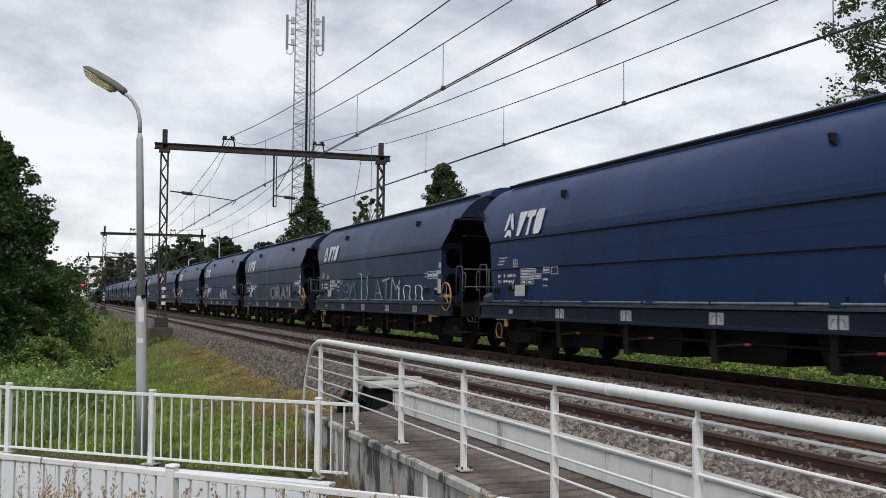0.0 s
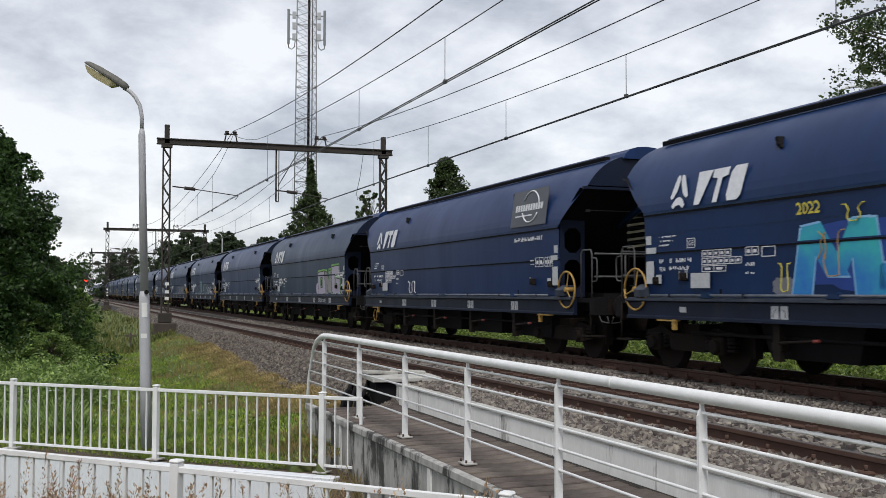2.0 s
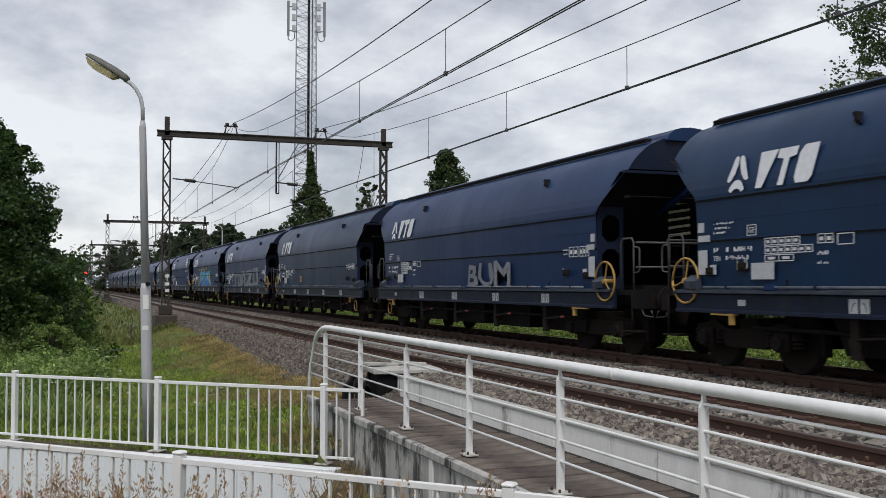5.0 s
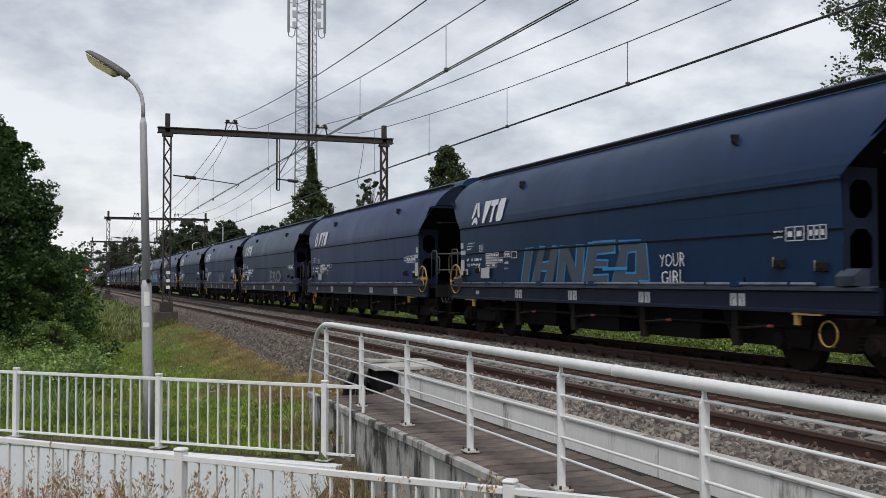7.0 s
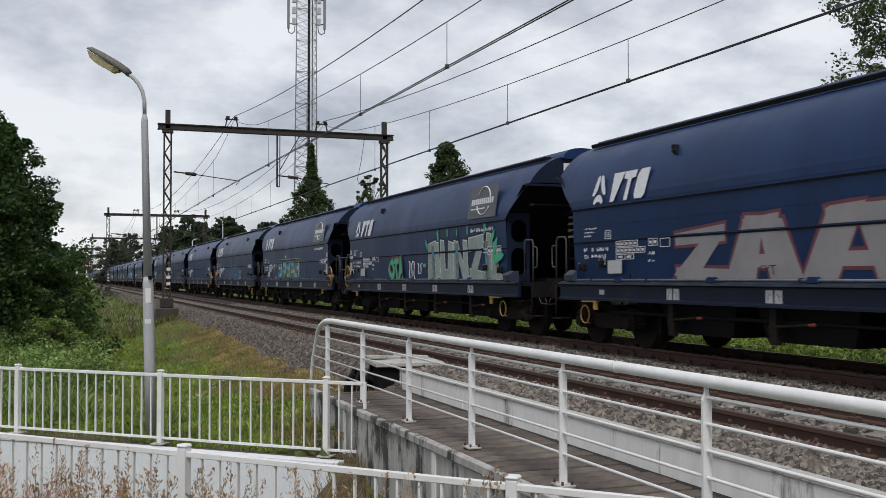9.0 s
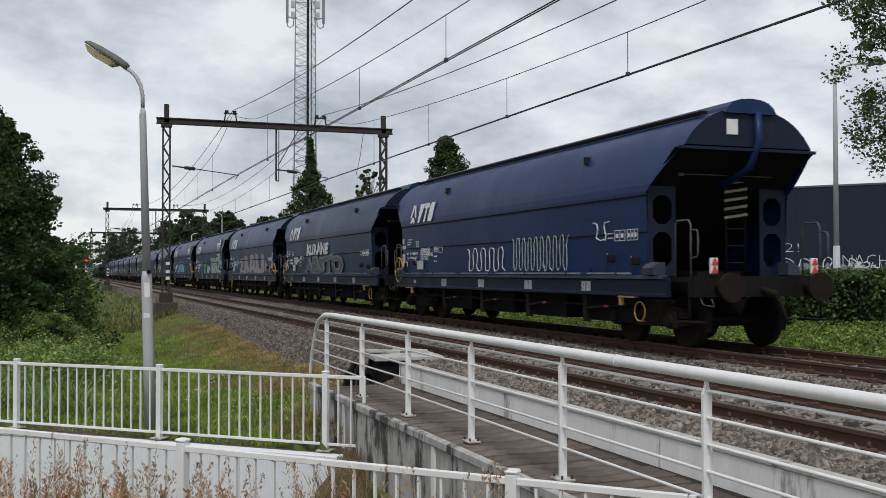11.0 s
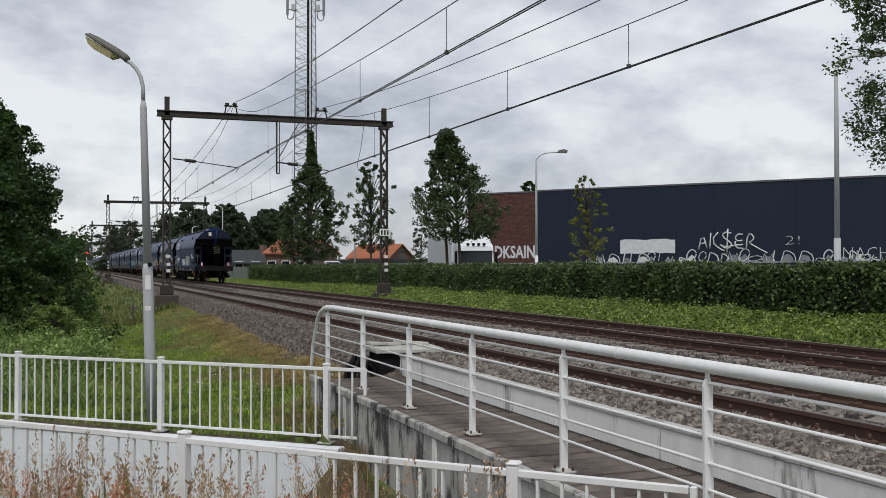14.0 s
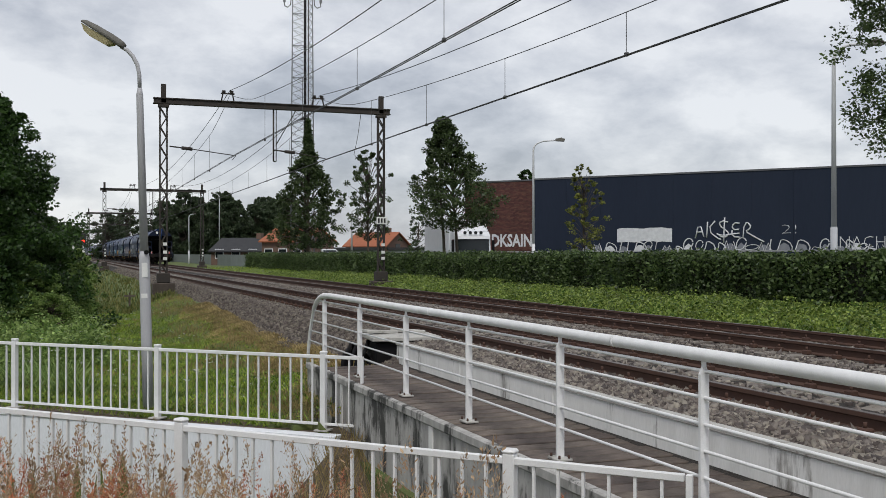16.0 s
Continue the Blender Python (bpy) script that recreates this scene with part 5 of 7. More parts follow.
piece(11, "DUNZL", 8.05, 1.26, (0.98, 0.85, 1.0, 0.92, 0.95), (0.98, 1.0, 0.98, 1.02, 1.06), (M_SPRAYPALE, M_SPRAYPALE, M_SPRAYPALE, M_SPRAYPALE, M_SPRAYPALE), M_SPRAYWHITE, 0.026, 0.05, M_SPRAYBLACK)
for yy in (8.45, 10.25, 12.2):
    slab(11, yy, 1.30, 0.20, 0.88, M_SPRAYOLIVE, 0.009)
    for q in range(3):
        dot(11, yy + 0.03, 1.40 + 0.24 * q, 0.13, 0.15, M_SPRAYBLUE, 0.011)
for yy, zz, ang, ln in ((8.05, 1.75, 170, 0.3), (8.2, 2.2, 125, 0.35), (9.0, 2.42, 95, 0.35), (9.7, 2.5, 85, 0.25), (10.4, 2.5, 95, 0.2), (11.1, 2.5, 80, 0.25), (12.2, 2.48, 75, 0.35), (12.6, 2.25, 50, 0.4), (12.75, 1.95, 60, 0.5), (12.8, 1.85, 10, 0.6)):
    spike(11, yy, zz - 0.12, ang, ln, M_SPRAYJADE)
spray(11, "LOW", 12.95, 1.43, 0.5, 0.15, M_SPRAYWHITE, None, 0.0)
piece(12, "ZAAU**", 3.5, 1.26, (1.45, 1.5, 2.1, 2.1, 0.95, 0.8), (0.80, 0.92, 0.98, 1.0, 0.85, 0.55), M_SPRAYPINK, M_SPRAYRED, 0.05, -0.02)
spray(12, "SYT", 5.75, 1.52, 0.36, 0.16, M_SPRAYBLACK, None, 0.0, x=-1.475)
spray(13, "KURANE", 4.2, 1.98, 3.6, 0.42, M_SPRAYWHITE, None, 0.03, x=-1.50)
spray(13, "ARSTO", 3.6, 1.44, 6.2, 0.6, M_SPRAYDUSK, M_SPRAYOLIVE, 0.02)
scrawl(14, 5.2, 1.50, 2.3, 0.55, 9, M_SPRAYWHITE, 30, 0.012)
scrawl(14, 7.9, 1.50, 2.7, 0.72, 18, M_SPRAYPALE, 31, 0.011)
scrawl(14, 11.6, 2.05, 0.6, 0.35, 2, M_SPRAYWHITE, 40)
for k, nn in enumerate((-7, -9, -12, 6, 7)):
    spray(nn, ("TAKS", "OPER", "SNER", "BUM", "ERO")[k], 4.0 + k, 1.44, 2.6, 0.55, M_SPRAYSILVER, None, 0.02)
# tail lamps on the last wagon
for sx in (-1.0, 1.0):
    lampb = B()
    box(lampb, sx - 0.07, sx + 0.07, 0.34, 0.39, 1.26, 1.52, 0.01)
    tail = part("tail_board", lampb, M_SIGNWHITE, WAGONS[14], "white and red tail board")
    lampb = B()
    for z in (1.27, 1.40):
        prism(lampb, [(sx - 0.065, z), (sx + 0.065, z), (sx + 0.015, z + 0.11), (sx - 0.015, z + 0.11)], "y", 0.330, 0.338)
    part("red_wedge", lampb, M_SIGNRED, tail)


# seconds and the place of the first wagon's rear coupling along the track
TRAIN = [(0, 6.62), (1.5, 39.3), (3.5, 82.9), (7.0, 159.3), (9.0, 203.4), (11.5, 258.6), (12.5, 280.5), (16.0, 356.8)]


def motions():
    for n, wg in WAGONS.items():
        walk(wg, [(t, pose(FAR_TRACK, s - n * PITCH, 0)) for t, s in TRAIN])


# ---- footbridge deck, retaining walls and railings ----
def build_deck():
    ab = thing("abutment_wall", "stained grey concrete abutment under the walkway", "retaining wall", kind="structure")
    bm = B()
    box(bm, 3.70, 4.02, -6, 16.05, -3.6, -0.56)
    part("wall_face", bm, M_CONCRETE, ab)
    bm = B()
    box(bm, 3.67, 3.76, -6, 16.05, -0.56, -0.46, 0.015)
    part("coping", bm, M_CONCRETE, ab, "worn stained concrete coping")
    for y in (13.9, 10.2, 6.5):
        bm = B()
        box(bm, 3.68, 3.70, y - 0.05, y + 0.05, -3.6, -0.56)
        part("joint_strip", bm, M_WHITEWALL, ab, "pale vertical joint strip")
    deck = thing("timber_walkway", "grey-brown weathered plank walkway beside the track", "walkway", kind="structure")
    bm = B()
    box(bm, 3.77, 4.99, -6, 15.3, -0.62, -0.51)
    part("deck_beam", bm, M_PLANK, deck)
    meshes = []
    for k in range(4):
        bm = B()
        box(bm, 3.77, 4.985, -0.113, 0.113, -0.51, -0.465 - 0.004 * k, 0.008)
        meshes.append(mesh_of("plank", bm, M_PLANK))
    for k in range(84):
        again("plank", meshes[(k * 7 + k // 3) % 4], deck, pose(0, -5.6 + k * 0.25, random.uniform(-0.004, 0.004), 0, 0, random.uniform(-0.4, 0.4)))
    wall = thing("ballast_wall", "low white-washed concrete wall holding back the ballast", "retaining wall", kind="structure")
    for k in range(8):
        y = 15.4 - k * 2.75
        bm = B()
        box(bm, 4.99, 5.13, y - 2.735, y, -0.85, -0.17, 0.012)
        part("wall_panel", bm, M_WHITEWALL, wall)
    for k in range(8):
        y = 15.4 - k * 2.75
        bm = B()
        box(bm, 4.975, 5.145, y - 2.735, y, -0.168, -0.135, 0.008)
        part("capping", bm, M_COPING, wall, "worn pale capping")
    # low cover at the end of the wall
    pit = thing("cable_pit", "low concrete cable pit with a pale lifted lid", "cable pit", (5.35, 16.1, 0), turn=-6)
    bm = B()
    box(bm, -0.55, 0.45, -0.42, 0.42, -0.75, -0.16, 0.01)
    part("pit_body", bm, M_BLACK, pit, "dark pit body")
    bm = B()
    box(bm, -0.62, 0.52, -0.50, 0.48, -0.14, -0.07, 0.012)
    part("lid", bm, M_COPING, pit, "pale concrete lid")
    for dx, dy, rz in ((-0.35, 0.30, 20), (0.15, 0.38, -12)):
        bm = B()
        box(bm, -0.30, 0.30, -0.10, 0.10, -0.07, -0.02, 0.008)
        o = part("loose_slab", bm, M_COPING, pit)
        o.matrix_basis = pose(dx, dy, 0.01, 0, 4, rz)
    # Black tubes added to draw the dark hollow and shadow beside the pit.
    shade_tubes = thing("cable_bundle", "black tubes standing in for the shadowed hollow beside the pit", "cables", (4.75, 16.2, 0))
    for k in range(9):
        rnd = random.Random(k)
        bm = B()
        a, b = rnd.uniform(-0.45, 0.2), rnd.uniform(-0.3, 0.4)
        tube(bm, [(a - 0.2, b - 0.7, -0.72), (a - 0.05, b - 0.3, -0.55 + rnd.uniform(0, 0.2)), (a + 0.12, b, -0.36 + rnd.uniform(0, 0.2)), (a + 0.3, b + 0.2, -0.5), (a + 0.42, b + 0.5, -0.75)], 0.035, 7)
        # Each one is a black piece of that shadow.
        part("cable", bm, M_BLACK, shade_tubes)


M_COPING = material("worn_pale_concrete", (0.46, 0.45, 0.42), (0.30, 0.29, 0.27), rough=0.9, scale=5, fine=60, bump=0.25, stain=(0.16, 0.15, 0.13), stain_at=0.6)
RAIL_X, RAIL_Z = 3.95, 0.615


def build_railing():
    r = thing("walkway_railing", "white tubular railing with thin bars and a curved end", "railing", (RAIL_X, 0, 0))
    bm = B()
    pts = [(0, y, RAIL_Z) for y in (-4, 3, 8.0, 12, 15.6)]
    pts += [(0, 15.75 + 0.98 * math.sin(a), RAIL_Z - 0.42 * (1 - math.cos(a))) for a in np.linspace(0.25, 1.35, 8)]
    pts += [(0, 16.95, -0.05), (0, 17.06, -0.35), (0, 17.10, -0.62)]
    tube(bm, pts, [0.044] * 6 + [0.041] * 3 + [0.036] * 3 + [0.028] * 4, 14)
    part("handrail", bm, M_WHITEPAINT, r, "thick white tubular handrail")
    for y in (10.93, 6.79, 2.65):
        bm = B()
        tube(bm, [(0, y - 0.012, RAIL_Z), (0, y + 0.012, RAIL_Z)], 0.0475, 14)
        part("sleeve_joint", bm, M_WHITEPAINT, r)
    zs = (0.51, 0.335, 0.16, -0.015, -0.19, -0.365)
    for z in zs[:5]:
        bm = B()
        end = 15.75 + 0.98 * math.sin(math.acos(max(-1, 1 - (RAIL_Z - z) / 0.42))) if RAIL_Z - z < 0.42 else 16.9 + (RAIL_Z - z - 0.42) * 0.22
        tube(bm, [(0, -4, z), (0, 6, z), (0, end, z)], 0.0125, 8)
        part("bar", bm, M_WHITEPAINT, r)
    bm = B()
    prism(bm, [(-0.034, -0.45), (0.034, -0.45), (0.034, 0.49), (0.012, 0.54), (0.012, 0.59), (-0.012, 0.59), (-0.012, 0.54), (-0.034, 0.49)], "y", -0.012, 0.012)
    post = mesh_of("post", bm, M_WHITEPAINT)
    bm = B()
    box(bm, -0.07, 0.07, -0.10, 0.10, -0.462, -0.44, 0.005)
    foot = mesh_of("foot_plate", bm, M_COPING)
    bm = B()
    rod(bm, (0, 0, -0.44), (0, 0, -0.412), 0.011, 6)
    bolt = mesh_of("bolt", bm, M_RUST)
    for k in range(9):
        y = 15.93 - 2.055 * k
        p = again("post", post, r, pose(0, y, 0))
        f = again("foot_plate", foot, p, label="bolted foot plate")
        for a in (-0.045, 0.045):
            for b in (-0.075, 0.075):
                again("bolt", bolt, p, pose(a, b, 0), "rusty bolt")


def build_fence(start, direction, posts, ends, top, foot, label):
    """A bar fence: posts at the given runs along the direction; ends: where the rails stop."""
    f = thing("bar_fence", label, "fence", group="white bar fences")
    d = Vector((*direction, 0)).normalized()
    ang = math.degrees(math.atan2(d.y, d.x))
    base = Vector((*start, 0))
    h = top - foot
    bm = B()
    box(bm, -0.04, 0.04, -0.04, 0.04, 0, h, 0.006)
    box(bm, -0.047, 0.047, -0.047, 0.047, h, h + 0.03, 0.012)
    post = mesh_of("post", bm, M_WHITEPAINT)
    bm = B()
    box(bm, -0.10, 0.10, -0.10, 0.10, 0, 0.02, 0.004)
    plate = mesh_of("base_plate", bm, M_COPING)
    bm = B()
    box(bm, -0.009, 0.009, -0.012, 0.012, 0.10, h - 0.06)
    bar = mesh_of("bar", bm, M_WHITEPAINT)
    for u in posts:
        m = Matrix.Translation(base + d * u + Vector((0, 0, foot))) @ pose(0, 0, 0, 0, 0, ang)
        p = again("post", post, f, m)
        again("base_plate", plate, p)
    stops = sorted(set([ends[0]] + list(posts) + [ends[1]]))
    for a, b in zip(stops, stops[1:]):
        if b - a < 0.1:
            continue
        n = max(2, round((b - a) / 0.171))
        for z0, z1, w in ((h - 0.07, h - 0.025, 0.024), (0.075, 0.11, 0.02)):
            bm = B()
            box(bm, 0.03, b - a - 0.03, -w, w, z0, z1, 0.004)
            o = part("rail", bm, M_WHITEPAINT, f)
            o.matrix_basis = Matrix.Translation(base + d * a + Vector((0, 0, foot))) @ pose(0, 0, 0, 0, 0, ang)
        for k in range(1, n):
            u = a + (b - a) * k / n
            again("bar", bar, f, Matrix.Translation(base + d * u + Vector((0, 0, foot))) @ pose(0, 0, 0, 0, 0, ang))
    for u in (ends[1],):
        if u - posts[-1] > 0.1:
            bm = B()
            box(bm, -0.02, 0.02, -0.02, 0.02, 0.07, h - 0.025, 0.004)
            o = part("end_bar", bm, M_WHITEPAINT, f)
            o.matrix_basis = Matrix.Translation(base + d * u + Vector((0, 0, foot))) @ pose(0, 0, 0, 0, 0, ang)


def build_wing_wall():
    w = thing("wing_wall", "smooth white panelled wing wall of the sunken path", "retaining wall", kind="structure")
    d, o = Vector((*FENCE_DIR, 0)).normalized(), Vector((*FENCE_OUT, 0)).normalized()
    base = Vector((*FENCE_AT, 0)) + o * 0.14
    ang = math.degrees(math.atan2(d.y, d.x))
    for k in range(9):
        a = 3.08 - (k + 1) * 1.55
        bm = B()
        box(bm, a + 0.005, a + 1.545, -0.09, 0.09, -3.6, -1.22, 0.006)
        ob = part("wall_panel", bm, M_PANELWALL, w)
        ob.matrix_basis = Matrix.Translation(base) @ pose(0, 0, 0, 0, 0, ang)
        bm = B()
        box(bm, a + 0.004, a + 1.546, -0.11, 0.09, -1.22, -1.165, 0.01)
        ob = part("capping", bm, M_PANELWALL, w)
        ob.matrix_basis = Matrix.Translation(base) @ pose(0, 0, 0, 0, 0, ang)
    bm = B()
    box(bm, -10.6, 3.5, 0.085, 0.60, -1.40, -1.168)
    ob = part("soil_strip", bm, M_SOIL, w, "bare soil behind the capping")
    ob.matrix_basis = Matrix.Translation(base) @ pose(0, 0, 0, 0, 0, ang)
    bm = B()
    prism(bm, [(1.2, -3.6), (1.2, -1.18), (0.1, -1.2), (-3.2, -2.5), (-3.2, -3.6)], "x", 3.08, 4.6)
    ob = part("earth_wedge", bm, M_SOIL, w, "brown soil wedge")
    ob.matrix_basis = Matrix.Translation(base) @ pose(0, 0, 0, 0, 0, ang)


def build_lamp():
    l = thing("street_lamp", "tall grey lamp post with a yellowed lens, behind the white fence", "street lamp")
    foot, knee, joint = Vector((1.255, 16.21, -1.15)), Vector((1.19, 16.22, 1.22)), Vector((1.12, 16.23, 3.72))
    bm = B()
    tube(bm, [foot, foot.lerp(knee, 0.5), knee, knee + Vector((-0.003, 0, 0.10))], [0.082, 0.082, 0.08, 0.06], 16)
    part("lower_pole", bm, M_GALV, l, "thick lower pole")
    bm = B()
    tube(bm, [knee + Vector((-0.003, 0, 0.10)), joint, joint + Vector((0, 0, 0.1))], [0.064, 0.052, 0.034], 16)
    part("upper_pole", bm, M_GALV, l)
    bm = B()
    tube(bm, [joint + Vector((0, 0, 0.08)), (1.115, 16.23, 4.02), (1.085, 16.24, 4.18), (1.02, 16.265, 4.31), (0.94, 16.29, 4.40), (0.85, 16.325, 4.455)], 0.031, 12)
    part("swan_neck", bm, M_GALV, l)
    # head: a long hood with a trapezoid lens under it
    a, b = Vector((0.90, 16.31, 4.44)), Vector((0.30, 16.53, 4.83))
    ax = (b - a).normalized()
    side = Vector((0, 0, 1)).cross(ax).normalized()
    upv = ax.cross(side)
    m = Matrix((ax, side, upv)).transposed().to_4x4()
    m.translation = a
    bm = B()
    n = (b - a).length
    secs = [(0.0, 0.045, -0.03, 0.05), (0.07, 0.075, -0.035, 0.075), (0.22, 0.115, -0.02, 0.085), (0.5, 0.135, -0.015, 0.08), (n - 0.06, 0.12, -0.01, 0.06), (n, 0.09, -0.005, 0.03)]
    rows = []
    for u, w, lo, hi in secs:
        rows.append([bm.verts.new((u, y, z)) for y, z in ((-w, lo), (-w * 0.98, (lo + hi) / 2), (-w * 0.6, hi), (w * 0.6, hi), (w * 0.98, (lo + hi) / 2), (w, lo))])
    for p, q in zip(rows, rows[1:]):
        for k in range(6):
            bm.faces.new((p[k], p[(k + 1) % 6], q[(k + 1) % 6], q[k])).smooth = k != 5
    bm.faces.new(rows[0])
    bm.faces.new(rows[-1][::-1])
    o = part("hood", bm, M_LAMPHOOD, l, "weathered grey hood")
    o.matrix_basis = m
    bm = B()
    rows = [[bm.verts.new((u, y, z)) for y, z in ((-w, -0.018), (-w * 0.72, d), (w * 0.72, d), (w, -0.018))] for u, w, d in ((0.16, 0.09, -0.05), (0.24, 0.112, -0.115), (0.52, 0.125, -0.125), (n - 0.11, 0.112, -0.10), (n - 0.02, 0.095, -0.03))]
    for p, q in zip(rows, rows[1:]):
        for k in range(3):
            bm.faces.new((p[k], p[k + 1], q[k + 1], q[k]))
    bm.faces.new(rows[0])
    bm.faces.new(rows[-1][::-1])
    o = part("lens", bm, M_LENS, l, "yellowed plastic lens")
    o.matrix_basis = m
    for z, h, w in ((0.92, 0.22, 0.055), (0.60, 0.07, 0.05)):
        bm = B()
        arc = [(-0.084 * math.sin(t), -0.084 * math.cos(t)) for t in np.linspace(-0.3, 0.9, 6)]
        vs = [(bm.verts.new((1.21 + x, 16.215 + y, z)), bm.verts.new((1.205 + x, 16.215 + y, z + h))) for x, y in arc]
        for p, q in zip(vs, vs[1:]):
            bm.faces.new((p[0], q[0], q[1], p[1]))
        part("sticker", bm, M_SIGNWHITE, l, "peeling white sticker")
    bm = B()
    rod(bm, (1.215, 16.14, 1.30), (1.215, 16.12, 1.30), 0.035, 10)
    part("access_cover", bm, M_BLACK, l, "dark access hole cover")


def build_mast():
    x, y = 24.4, 108.3
    m = thing("radio_mast", "tall galvanised lattice radio mast with panel antennas", "radio mast", (x, y, 0), turn=-12)
    m.scale = (1.2, 1.2, 1.2)
    top, w0 = 33.0, 1.05
    legs = [(-0.95, -0.25), (0.95, -0.25), (0.30, 0.9)]
    for a, b in legs:
        bm = B()
        rod(bm, (a * 1.12, b * 1.12, -0.6), (a * 0.86, b * 0.86, top), 0.055, 8)
        part("leg", bm, M_MAST, m)
    n = 46
    for s, (i, j) in enumerate(((0, 1), (1, 2), (2, 0))):
        bm = B()
        for k in range(n):
            z0, z1 = -0.3 + (top) * k / n, -0.3 + (top) * (k + 1) / n
            f0, f1 = 1.12 - 0.26 * z0 / top, 1.12 - 0.26 * z1 / top
            A, C = legs[i], legs[j]
            rod(bm, (A[0] * f0, A[1] * f0, z0), (C[0] * f1, C[1] * f1, z1), 0.022, 4)
            rod(bm, (C[0] * f0, C[1] * f0, z0), (A[0] * f1, A[1] * f1, z1), 0.022, 4)
            if k % 4 == 0:
                rod(bm, (A[0] * f0, A[1] * f0, z0), (C[0] * f0, C[1] * f0, z0), 0.03, 4)
        part("lattice_face", bm, M_MAST, m)
    bm = B()
    box(bm, 0.12, 0.34, 0.1, 0.2, -0.5, top)
    part("cable_ladder", bm, M_BLACK, m, "dark cable ladder")
    bm = B()
    box(bm, 0.50, 0.58, 0.0, 0.1, -0.5, top)
    part("feeder_cable", bm, M_GANTRY, m)
    for sx in (-1, 1):
        bm = B()
        cx = sx * 1.62
        box(bm, cx - 0.12, cx + 0.12, -0.5, -0.36, 23.6, 26.8, 0.03)
        ant = part("panel_antenna", bm, M_MAST, m, "grey panel antenna")
        for z in (24.0, 25.0, 26.0):
            bm = B()
            box(bm, sx * 0.9 - 0.16 + sx * 0.22, sx * 0.9 + 0.16 + sx * 0.22, -0.5, -0.2, z, z + 0.6, 0.02)
            part("radio_unit", bm, M_GALV, m, "grey radio unit")
        for z in (24.1, 26.3):
            bm = B()
            rod(bm, (sx * 0.8, -0.25, z), (cx, -0.4, z), 0.04, 6)
            part("bracket", bm, M_GANTRY, m)
        bm = B()
        tube(bm, [(cx, -0.42, 23.6), (cx, -0.42, 23.3), (cx - sx * 0.3, -0.4, 23.15), (cx - sx * 0.55, -0.35, 23.4), (cx - sx * 0.6, -0.3, 24.0)], 0.04, 6)
        part("looped_cable", bm, M_GANTRY, m)


# ---- vegetation ----
def rand_unit(rng, n):
    v = rng.normal(size=(n, 3))
    return v / np.linalg.norm(v, axis=1, keepdims=True)


def leaves(name, centres, size, mat, rng, droop=0.0):
    n = len(centres)
    u = rand_unit(rng, n)
    u[:, 2] = u[:, 2] * 0.7 - droop
    s = np.cross(u, rand_unit(rng, n))
    s /= np.linalg.norm(s, axis=1, keepdims=True) + 1e-9
    k = size * rng.uniform(0.6, 1.3, (n, 1))
    return quads(name, centres, u * k * 0.75, s * k * 0.45, mat)


